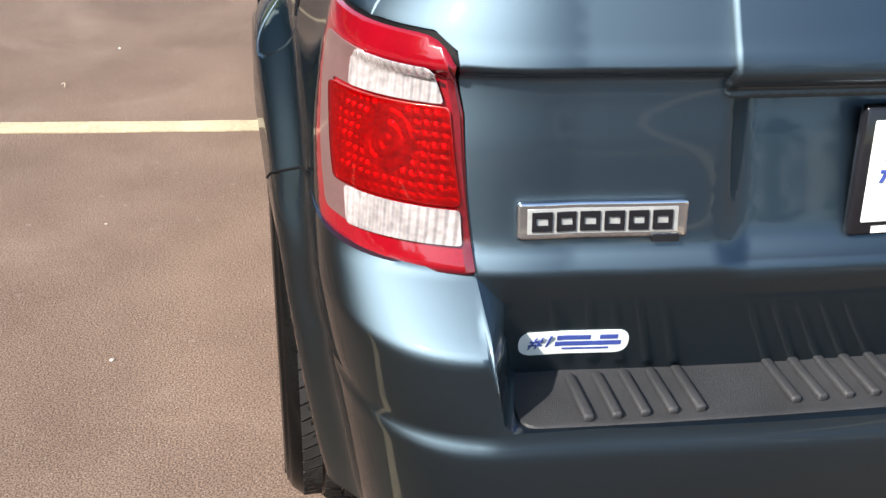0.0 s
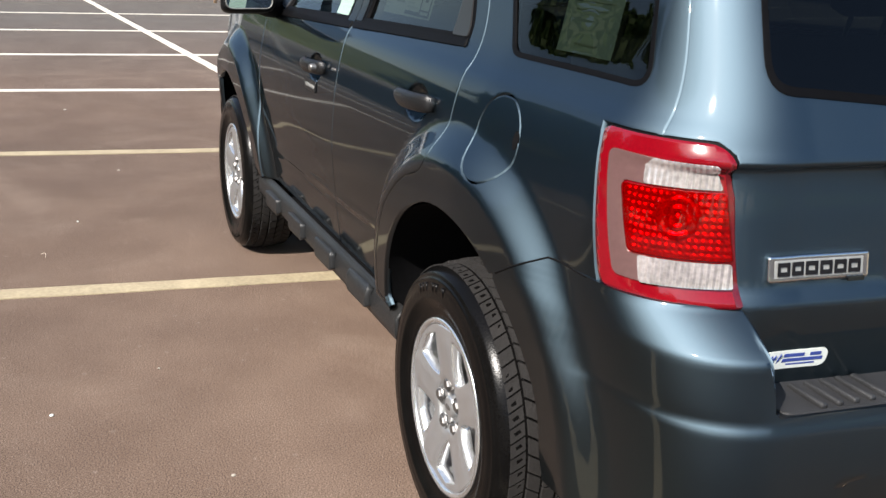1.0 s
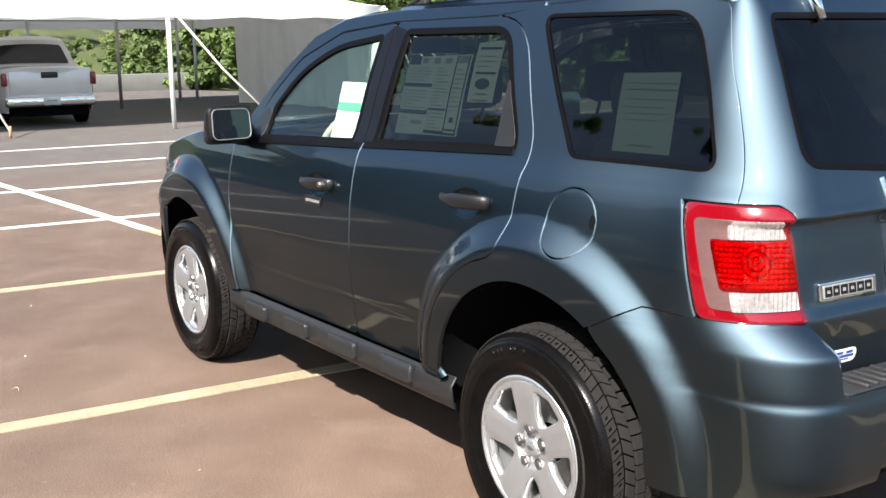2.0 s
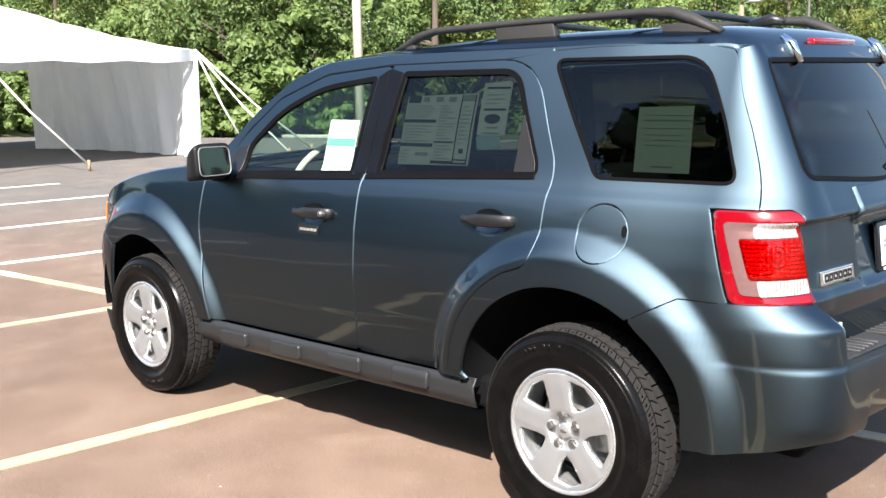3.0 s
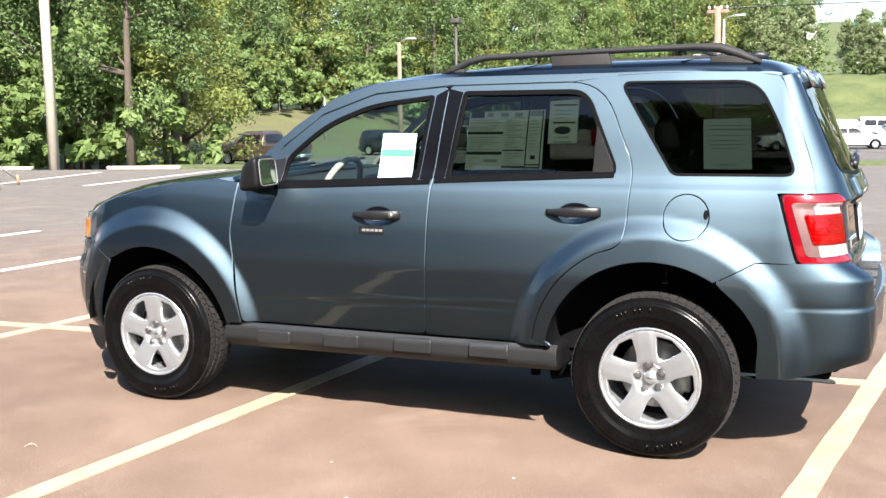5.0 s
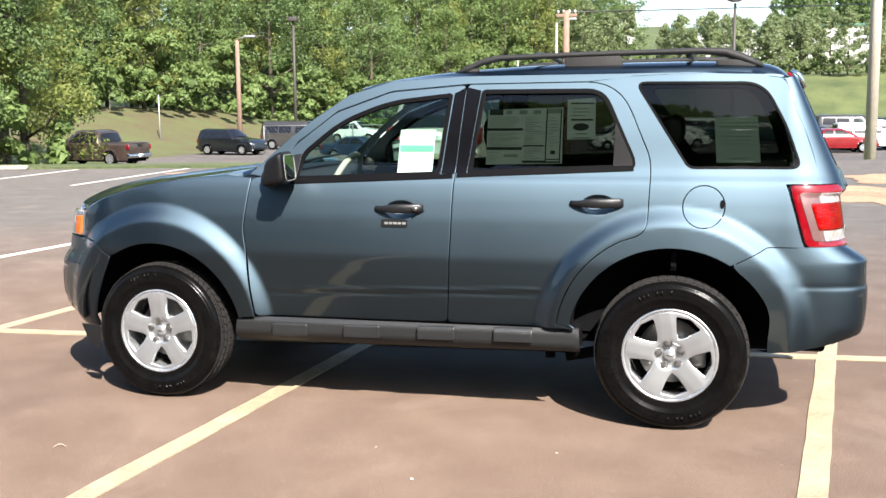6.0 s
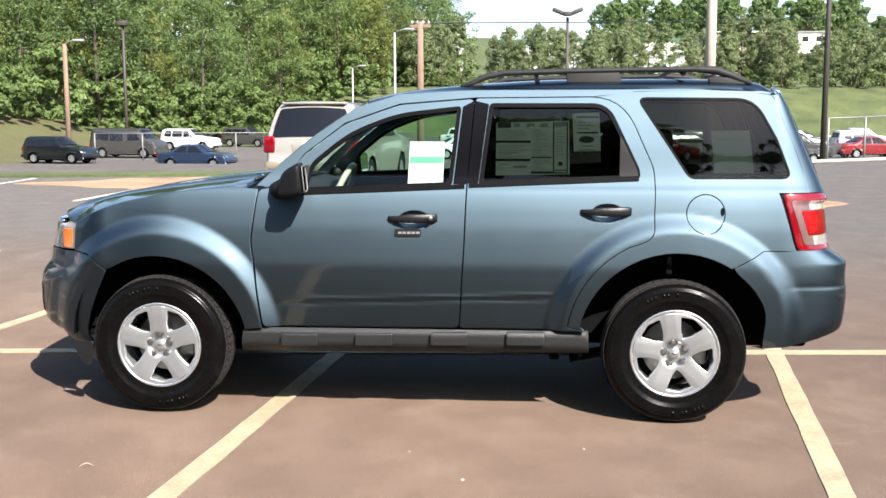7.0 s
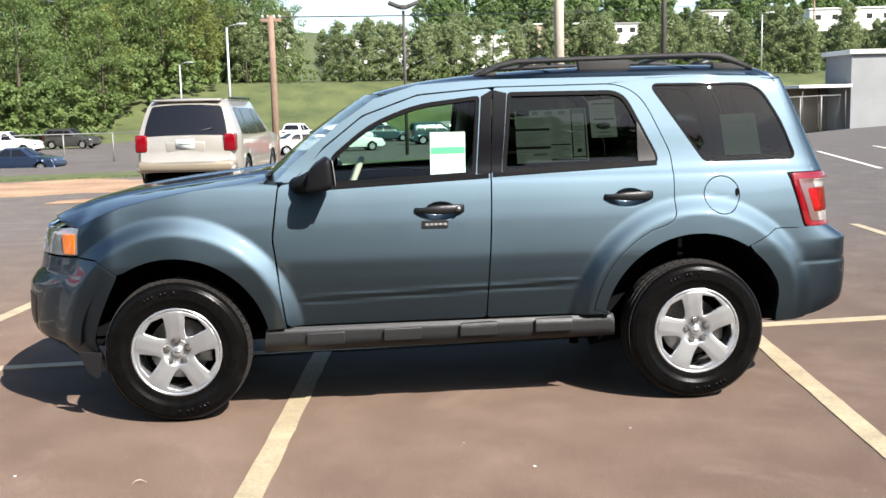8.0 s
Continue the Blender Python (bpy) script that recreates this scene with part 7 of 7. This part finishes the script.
BEIGE = car_paint("beige_lower_paint", (0.30, 0.25, 0.18), 0.3)
WHITE = car_paint("white_car_paint", (0.72, 0.72, 0.70), 0.0)
SILVER = car_paint("champagne_car_paint", (0.40, 0.37, 0.32), 0.35)
PALE = car_paint("pale_silver_paint", (0.62, 0.62, 0.61), 0.2)
GREY = car_paint("grey_car_paint", (0.055, 0.052, 0.05), 0.3)
NEAR_BLACK = car_paint("black_car_paint", (0.005, 0.006, 0.008), 0.0)
RED = car_paint("red_car_paint", (0.20, 0.010, 0.012), 0.1)
NAVY = car_paint("navy_car_paint", (0.02, 0.035, 0.07), 0.3)
BROWN = car_paint("brown_car_paint", (0.060, 0.042, 0.034), 0.3)
SLATE = car_paint("slate_car_paint", (0.04, 0.07, 0.085), 0.3)

# side outlines from the tail (x = 0) to the nose: roof line, then windows
SHAPES = {
    "suv": dict(top=[(0.0, 0.55), (-0.02, 0.95), (0.06, 1.12), (0.24, 1.66), (0.45, 1.73), (2.45, 1.72), (3.15, 1.16), (4.35, 1.02), (4.60, 0.82), (4.65, 0.50)], wheels=(0.88, 3.72), r=0.36, half=0.90, belt=1.08,
                win=[[(0.42, 1.14), (1.05, 1.12), (1.05, 1.58), (0.52, 1.60)], [(1.12, 1.12), (2.0, 1.11), (2.0, 1.58), (1.12, 1.58)], [(2.07, 1.11), (2.92, 1.12), (2.42, 1.58), (2.07, 1.58)]], back=(2, 3), front=(5, 6)),
    "crossover": dict(top=[(0.06, 0.48), (-0.07, 0.53), (-0.09, 0.66), (-0.03, 0.72), (0.0, 0.98), (0.05, 1.10), (0.24, 1.60), (0.44, 1.71), (2.6, 1.70), (3.3, 1.13), (4.4, 1.0), (4.65, 0.8), (4.7, 0.5)], wheels=(0.90, 3.62), r=0.36, half=0.91, belt=1.06,
                win=[[(0.46, 1.13), (1.05, 1.11), (1.05, 1.58), (0.60, 1.59)], [(1.12, 1.11), (2.05, 1.10), (2.05, 1.57), (1.12, 1.58)], [(2.12, 1.10), (3.0, 1.11), (2.52, 1.56), (2.12, 1.57)]], back=(5, 6), front=(8, 9)),
    "van": dict(top=[(0.0, 0.5), (-0.02, 1.0), (0.10, 1.95), (0.3, 2.05), (3.75, 2.0), (4.30, 1.32), (5.0, 1.12), (5.12, 0.85), (5.12, 0.5)], wheels=(1.0, 4.15), r=0.36, half=0.97, belt=1.15,
                win=[[(0.45, 1.25), (1.5, 1.22), (1.5, 1.78), (0.5, 1.8)], [(1.6, 1.22), (2.6, 1.2), (2.6, 1.76), (1.6, 1.78)], [(2.95, 1.2), (3.95, 1.25), (3.62, 1.74), (2.95, 1.76)]], back=(1, 2), front=(4, 5)),
    "sedan": dict(top=[(0.0, 0.5), (0.0, 0.90), (0.15, 0.98), (0.85, 1.02), (1.55, 1.42), (2.6, 1.44), (3.45, 0.98), (4.45, 0.86), (4.65, 0.66), (4.68, 0.42)], wheels=(0.95, 3.75), r=0.32, half=0.88, belt=0.95,
                  win=[[(1.15, 1.0), (2.0, 0.99), (2.0, 1.36), (1.62, 1.37)], [(2.07, 0.99), (3.1, 0.99), (2.55, 1.37), (2.07, 1.37)]], back=(3, 4), front=(5, 6)),
    "pickup": dict(top=[(0.0, 0.55), (0.0, 1.12), (0.05, 1.16), (1.75, 1.16), (1.88, 1.70), (2.1, 1.78), (3.3, 1.76), (3.95, 1.2), (5.05, 1.08), (5.25, 0.85), (5.3, 0.5)], wheels=(1.15, 4.35), r=0.38, half=0.92, belt=1.1,
                   win=[[(2.02, 1.18), (2.62, 1.17), (2.62, 1.62), (2.1, 1.63)], [(2.7, 1.17), (3.7, 1.18), (3.25, 1.62), (2.7, 1.62)]], back=(3, 4), front=(6, 7)),
    "motorhome": dict(top=[(0.0, 0.5), (0.0, 3.0), (0.2, 3.1), (7.6, 3.1), (7.9, 2.9), (8.05, 1.4), (8.1, 0.5)], wheels=(2.0, 6.6), r=0.42, half=1.2, belt=1.4,
                      win=[[(1.0, 1.7), (2.2, 1.7), (2.2, 2.4), (1.0, 2.4)], [(3.2, 1.7), (4.2, 1.7), (4.2, 2.4), (3.2, 2.4)], [(6.3, 1.6), (7.4, 1.6), (7.4, 2.5), (6.3, 2.5)]], back=(0, 1), front=(4, 5)),
}
WHEEL_MESH = {}


def road_wheel(parent, x, y, r, sgn):
    w = new("wheel")
    w.parent = parent
    w.matrix_local = pose(x, y, r, 0, 0, 0 if sgn < 0 else 180)
    key = round(r, 3)
    if key not in WHEEL_MESH:
        bm = bmesh.new()
        lathe(bm, [(r * 0.62, -0.01), (r * 0.72, -0.03), (r * 0.93, -0.02), (r, 0.02), (r, 0.18), (r * 0.9, 0.21)], 28)
        bmesh.ops.recalc_face_normals(bm, faces=bm.faces)
        a = part("tyre", bm, "rubber", w)
        bm = bmesh.new()
        holes = []
        for k in range(6):
            c = 2 * math.pi * k / 6
            holes.append([(p.x, p.y) for p in rounded([(r * q * math.cos(c + o), r * q * math.sin(c + o), 0.02) for q, o in ((0.25, 0), (0.52, -0.3), (0.52, 0.3))], 3)])
        me = sheet([(r * 0.63 * math.cos(2 * math.pi * k / 30), r * 0.63 * math.sin(2 * math.pi * k / 30)) for k in range(30)], lambda u, v: Vector((u, -0.012, v)), holes=holes, step=0.06, depth=0.03, round_edge=0)
        bm.free()
        b = hang("rim", me, "alloy", w)
        WHEEL_MESH[key] = (a.data, b.data)
    else:
        for nm, me in zip(("tyre", "rim"), WHEEL_MESH[key]):
            o = new(nm, me)
            o.parent = w
    return w


def vehicle(name, kind, mat, x, y, heading, label, category, scale=1.0, z=None, plate=True):
    """A parked vehicle: heading is the way its nose points, in degrees from +x."""
    sh = SHAPES[kind]
    z = land(x, y) + 0.06 if z is None else z
    V = thing(name, label, category, pose(x, y, z, 0, 0, heading) @ Matrix.Diagonal((scale, scale, scale, 1)))
    top, half, r, belt = sh["top"], sh["half"], sh["r"], sh["belt"]
    length = max(p[0] for p in top)
    roof = max(p[1] for p in top)
    mid = length / 2
    def wide(u, v):
        w = half - 0.05 * max(0, (0.6 - v) / 0.3) ** 2
        w -= (0.25 if kind != "motorhome" else 0.0) * max(0, (v - belt) / (roof - belt)) ** 1.2
        return w - 0.13 * max(0, (abs(u - mid) / mid - 0.82) / 0.18) ** 2
    def arch_pts(xw):
        return [(xw + 1.16 * r * math.cos(a), r + 1.16 * r * math.sin(a)) for a in [math.pi * k / 10 for k in range(11)]]
    low = 0.30
    loop = list(top) + [(length - 0.12, low)]
    for xw in sorted(sh["wheels"], reverse=True):
        loop += [(xw + 1.16 * r, low)] + arch_pts(xw) + [(xw - 1.16 * r, low)]
    loop += [(0.12, low)]
    meshes = []
    for sgn in (-1, 1):
        meshes.append(sheet(loop, lambda u, v: Vector((u - mid, sgn * wide(u, v), v)), step=0.16, depth=0.004, flip=sgn > 0, round_edge=0.0))
    bm = bmesh.new()
    for me in meshes:
        bm.from_mesh(me)
    cols = 7
    strip = resample([Vector(p) for p in top], 0.16)
    strip = strip[:strip.index(min(strip, key=lambda p: (p - Vector(top[-1])).length)) + 1]
    rows = []
    for p in strip:
        w = wide(p.x, p.y)
        crown = 0.05 if p.y > belt else 0.02
        rows.append([bm.verts.new((p.x - mid + (-crown if p.x < 0.3 else crown if p.x > length - 0.5 else 0) * (1 - (2 * j / cols - 1) ** 2), w * (2 * j / cols - 1), p.y + crown * (1 - (2 * j / cols - 1) ** 4))) for j in range(cols + 1)])
    for a, b in zip(rows, rows[1:]):
        for j in range(cols):
            bm.faces.new((a[j], b[j], b[j + 1], a[j + 1]))
    bmesh.ops.remove_doubles(bm, verts=bm.verts, dist=0.003)
    bmesh.ops.recalc_face_normals(bm, faces=bm.faces)
    body = sharp(part("body", bm, mat, V), 40)
    for poly in sh["win"]:
        for sgn in (-1, 1):
            me = sheet(rounded([(*p, 0.05) for p in poly]), lambda u, v: Vector((u - mid, sgn * wide(u, v), v)), step=0.2, depth=0.004, lift=0.008, flip=sgn > 0, round_edge=0)
            hang("side_window", me, "gloss_black", V, smooth=False)
    for nm, (i, j), cut in (("rear_window", sh["back"], (0.02, 1.02) if kind == "crossover" else (0.14, 0.86)), ("windscreen", sh["front"], (0.08, 0.92))):
        p, q = Vector(top[i]), Vector(top[j])
        a, b = p.lerp(q, cut[0]), p.lerp(q, cut[1])
        d = (q - p).normalized()
        off = Vector((-d.y, d.x)) * 0.03
        def pane(u, v, a=a, b=b, off=off):
            c = a.lerp(b, v)
            return Vector((c.x - mid + off.x - 0.05 * (1 - u * u) * (1 if c.x < mid else -1), u * (wide(c.x, c.y) - (0.085 if kind == "crossover" else 0.125)), c.y + off.y + 0.03 * (1 - u * u)))
        hang(nm, sheet(rounded([(-1, 0, 0.08), (1, 0, 0.08), (1, 1, 0.08), (-1, 1, 0.08)]), pane, step=0.25, depth=0.003, flip=True, round_edge=0), "gloss_black", V, smooth=False)
    tail_z = {"sedan": 0.80, "crossover": 0.985}.get(kind, 0.95)
    for sgn in (-1, 1):
        y0 = sgn * (half - 0.20)
        lamp_y, lamp_w = (sgn * (half - 0.07), 0.055) if kind == "pickup" else (sgn * (half - 0.150), 0.105) if kind == "crossover" else (y0, 0.10)
        tall = 0.02 if kind == "crossover" else 0.0
        part("tail_light", box(-mid - 0.035, -mid + (0.22 if tall else 0.10), lamp_y - lamp_w, lamp_y + lamp_w, tail_z - 0.12 - tall, tail_z + 0.14 + tall, 0.03), "red_lens", V)
        part("head_light", box(length - mid - 0.22, length - mid - 0.02, y0 - 0.13, y0 + 0.13, 0.66, 0.80, 0.03), "headlamp", V)
        for xw in sh["wheels"]:
            road_wheel(V, xw - mid, sgn * (half - 0.03), r, sgn)
    part("rear_bumper", box(-mid - 0.10, -mid + 0.14, -half + 0.06, half - 0.06, 0.50 if kind == "crossover" else 0.42, 0.62, 0.05), "chrome" if kind == "pickup" else mat, V)
    part("front_bumper", box(length - mid - 0.16, length - mid + 0.06, -half + 0.1, half - 0.1, 0.38, 0.58, 0.05), mat, V)
    part("under_tray", box(-mid + 0.2, length - mid - 0.25, -half + 0.16, half - 0.16, 0.22, 0.45), "dark", V)
    if kind == "pickup":
        part("tailgate", box(-mid - 0.03, -mid + 0.02, -half + 0.15, half - 0.15, 0.66, 1.13, 0.02), mat, V)
        part("gate_handle", box(-mid - 0.05, -mid - 0.02, -0.16, 0.16, 0.98, 1.10, 0.02), "black", V)
    if plate:
        if kind == "pickup":
            tail_z = 0.54
        part("plate", box(-mid - (0.12 if kind == "pickup" else 0.045), -mid - 0.02, -0.16, 0.16, tail_z - 0.09, tail_z + 0.07), "paper", V)
        part("plate_bar", box(-mid - (0.124 if kind == "pickup" else 0.049), -mid - (0.118 if kind == "pickup" else 0.043), -0.11, 0.11, tail_z - 0.02, tail_z + 0.015), "paper_ink", V)
    return V


lot_row = "cars of the lower lot"
sv = vehicle("champagne_suv", "crossover", SILVER, -3.22, 15.15, 85.5, "champagne sport utility car seen from behind, on the upper lot", "car", 1.02, z=0.0)
bm = bmesh.new()
add_box(bm, -2.385, -2.34, -0.34, 0.34, 0.82, 1.02, 0.02)
part("plate_recess", bm, SILVER, sv)
bm = bmesh.new()
add_box(bm, -2.46, -2.25, -0.84, 0.84, 0.50, 0.70, 0.07)
part("lower_bumper", bm, BEIGE, sv, "beige lower bumper")
bm = bmesh.new()
tube(bm, [(-2.30, 0.02, 1.16), (-2.335, -0.20, 1.20), (-2.33, -0.48, 1.24)], 0.012, 6)
part("rear_wiper", bm, "black", sv)
part("spoiler", box(-2.15, -1.90, -0.58, 0.58, 1.705, 1.745, 0.018), SILVER, sv)
part("roof_rail", box(-1.5, 0.3, -0.66, -0.62, 1.735, 1.775, 0.012), "black", sv)
part("roof_rail", box(-1.5, 0.3, 0.62, 0.66, 1.735, 1.775, 0.012), "black", sv)
vehicle("black_suv", "suv", NEAR_BLACK, -28.8, 57.3, -10, "black sport utility car in the lower lot", "car", 0.95)
vehicle("conversion_van", "van", GREY, -27.8, 66.0, -8, "dark grey passenger van with side windows", "van", 1.0)
vehicle("white_suv", "suv", WHITE, -28.5, 81.5, -6, "white sport utility car in the lower lot", "car", 1.05)
vehicle("grey_suv", "suv", GREY, -26.5, 92.5, -14, "dark grey sport utility car beside the white one", "car", 1.05)
vehicle("brown_pickup", "pickup", BROWN, -30.6, 44.6, 172, "old brown pickup truck below the bank", "pickup", 1.05)
vehicle("navy_coupe", "sedan", NAVY, -20.3, 58.0, -6, "dark blue low car behind the grass edge", "car", 1.0, z=land(-20.3, 58.0) - 0.25)
vehicle("white_pickup", "pickup", WHITE, -6.2, 92, 70, "white pickup truck far down the lot", "pickup")
vehicle("pale_pickup", "pickup", PALE, -21.4, 3.3, 176, "pale silver pickup truck under the tent", "pickup", 1.02, z=0.0)
vehicle("dark_sedan", "sedan", NAVY, -24.5, 0.2, 178, "dark car beside the pickup under the tent", "car", 1.0, z=0.0)
vehicle("white_van", "van", WHITE, 0.9, 92, 8, "white delivery van in the lower lot", "van", 0.9)
vehicle("motor_home", "motorhome", WHITE, 42, 99, 190, "white motor home below the grass bank", "motor home")
colours = [(WHITE, "white"), (RED, "red"), (GREY, "dark grey"), (SLATE, "dark slate blue"), (WHITE, "white"), (NEAR_BLACK, "black"), (SILVER, "champagne"), (NAVY, "navy blue"), (WHITE, "white"), (GREY, "dark grey")]
spots = [(-4.2, 66, 20, "sedan"), (-1.0, 69.5, 12, "sedan"), (-3.0, 75, 15, "sedan"), (-1.5, 84, 14, "suv"), (2.0, 89, 10, "sedan"), (8.5, 84, 8, "suv"), (15.5, 58, 12, "sedan"), (17.5, 63.5, 10, "suv"), (14.5, 69, 14, "sedan"), (19.5, 74, 10, "pickup"), (23.5, 68, 12, "sedan"), (25.5, 76, 8, "suv"), (20.5, 83, 8, "van"), (28.0, 86, 6, "pickup"), (31.5, 80.5, 8, "sedan"), (34.5, 88, 6, "suv"), (25.0, 93, 5, "sedan"), (38.0, 84, 5, "sedan"), (16.0, 92, 6, "suv"), (10.0, 95, 6, "sedan"), (8.8, 62.5, 12, "sedan"), (11.2, 66.0, 10, "suv"), (8.4, 71.0, 9, "sedan"), (12.8, 76.5, 8, "pickup"), (6.0, 79.0, 10, "suv"), (15.0, 82.5, 8, "sedan"), (12.4, 88.5, 8, "van")]
for n, (x, y, h, k) in enumerate(spots):
    mat, word = colours[(n * 3 + 1) % 10] if n else colours[0]
    what = {"sedan": "saloon car", "suv": "sport utility car", "pickup": "pickup truck", "van": "passenger van"}[k]
    vehicle("parked_" + {"sedan": "saloon", "suv": "estate", "pickup": "pickup", "van": "van"}[k], k, mat, x, y, h, f"{word} {what} parked in the lower lot", "car", 1.0, plate=False)


# ---- buildings ----
def building(name, x0, x1, y0, y1, z, h, wall, roof, label, bays=4, rows=1, turn=0.0, door=False):
    Bd = thing(name, label, "building", pose((x0 + x1) / 2, (y0 + y1) / 2, z, 0, 0, turn))
    a, b = (x1 - x0) / 2, (y1 - y0) / 2
    part("wall", box(-a, a, -b, b, -1.5, h), wall, Bd, smooth=False)
    part("roof", box(-a - 0.3, a + 0.3, -b - 0.3, b + 0.3, h, h + 0.35, 0.05), roof, Bd, smooth=False)
    for r in range(rows):
        for k in range(bays):
            cx = -a + (k + 0.5) * 2 * a / bays
            zz = 1.0 + r * 3.0
            W = new("window")
            W.parent = Bd
            part("frame", box(cx - 0.75, cx + 0.75, -b - 0.06, -b + 0.02, zz, zz + 1.3), "wall_white", W, smooth=False)
            part("pane", box(cx - 0.66, cx + 0.66, -b - 0.075, -b - 0.055, zz + 0.08, zz + 1.22), "gloss_black", W, smooth=False)
    return Bd


# the workshop is white; its grey walls carry painted-in shade
wb = building("white_workshop", 37.4, 60, 72.5, 77, -0.3, 5.1, "wall_pale", "wall_white", "white flat-roofed workshop with shade put into its wall colour and a side awning", 3, 1)
for k in range(3):
    bm = bmesh.new()
    tube(bm, [(-11.8 - 1.7 * k, -2.4 + 0.9 * (k % 2), -1.0), (-11.8 - 1.7 * k, -2.4 + 0.9 * (k % 2), 2.6)], 0.07, 8)
    part("awning_post", bm, "pole_dark", wb)
part("awning", box(-15.6, -11.4, -2.7, 2.2, 2.6, 2.85, 0.03), "wall_white", wb)
part("shed_wall", box(-15.4, -11.4, 1.6, 1.9, -1.2, 2.6), "brickish", wb)
bm = bmesh.new()
for k in range(9):
    a0 = math.pi / 2 * k / 8
    for yy in (-1.3, 1.3):
        bm.verts.new((-11.5 + 6.3 + yy, -2.27 - 1.1 * math.sin(a0), 1.9 + 1.0 * math.cos(a0)))
bm.verts.ensure_lookup_table()
for k in range(8):
    bm.faces.new((bm.verts[2 * k], bm.verts[2 * k + 1], bm.verts[2 * k + 3], bm.verts[2 * k + 2]))
part("door_canopy", bm, "blue_ink", wb)
building("long_warehouse", 106, 137, 232, 250, 18.5, 3.4, "wall_white", "wall_white", "long white warehouse on the far hill", 8, 1, -8)
building("white_house", 77, 84, 228, 236, 18.2, 3.2, "wall_white", "roof_grey", "white house on the far hillside", 3)
building("white_house", 59, 65, 236, 244, 16.6, 3.0, "wall_white", "roof_grey", "white house on the far hillside", 2)
building("tan_store", 36, 52, 220, 232, 14.5, 4.0, "brickish", "wall_white", "tan store building on the far hillside", 4)
building("roadside_store", -6, 26, 176, 190, 9.4, 4.6, "wall_white", "teal_roof", "pale roadside store with a teal roof behind the young trees", 7)
building("tan_shop", 28, 42, 178, 190, 9.6, 3.8, "brickish", "roof_grey", "tan shop behind the young trees", 4)
building("white_tower", -15, -12, 182, 186, 10.0, 8.8, "wall_white", "wall_white", "small white tower behind the trees", 1, 2)


# ---- litter on the asphalt ----
rnd = random.Random(77)
for n, (x, y, r) in enumerate([(0.317, -1.706, 0.012), (1.05, -2.35, 0.010), (-0.35, -2.6, 0.012), (2.9, -1.9, 0.012), (0.85, -1.25, 0.011), (-2.4, -2.2, 0.016), (-1.9, -1.5, 0.010), (1.55, -3.1, 0.011), (-3.0, -1.2, 0.014), (-0.9, -3.2, 0.013), (0.05, -1.35, 0.009), (3.2, -2.6, 0.012), (-4.4, -2.6, 0.02), (-5.2, -1.4, 0.02)]):
    bm = bmesh.new()
    bmesh.ops.create_icosphere(bm, subdivisions=2, radius=r * 0.6)
    for v in bm.verts:
        v.co *= 1 + 0.3 * noise.noise(v.co * 60 + Vector((n, 0, 0)))
        v.co.z *= 0.45
    bmesh.ops.translate(bm, verts=bm.verts, vec=(x, y, r * 0.23))
    tagged(part("pebble", bm, "concrete" if n % 3 else "paper"), "small pale pebble lying on the asphalt", "pebble", "litter on the asphalt")
for n, (x, y, a, ln) in enumerate([(-1.34, -1.68, 0.3, 0.06), (-2.1, -2.9, 1.9, 0.06), (0.2, -2.9, 2.6, 0.05), (2.6, -2.2, 0.9, 0.06), (-3.4, -2.0, 1.1, 0.06)]):
    bm = bmesh.new()
    pts = [(x + ln * (t - 0.5) * math.cos(a) - 0.18 * ln * math.sin(3 * t) * math.sin(a), y + ln * (t - 0.5) * math.sin(a) + 0.18 * ln * math.sin(3 * t) * math.cos(a), 0.006 + 0.012 * math.sin(math.pi * t)) for t in [k / 8 for k in range(9)]]
    tube(bm, pts, [0.0006 + 0.001 * math.sin(math.pi * k / 8) for k in range(9)], 6)
    tagged(part("twig", bm, "pole_pale"), "pale curled dry twig on the asphalt", "twig", "litter on the asphalt")
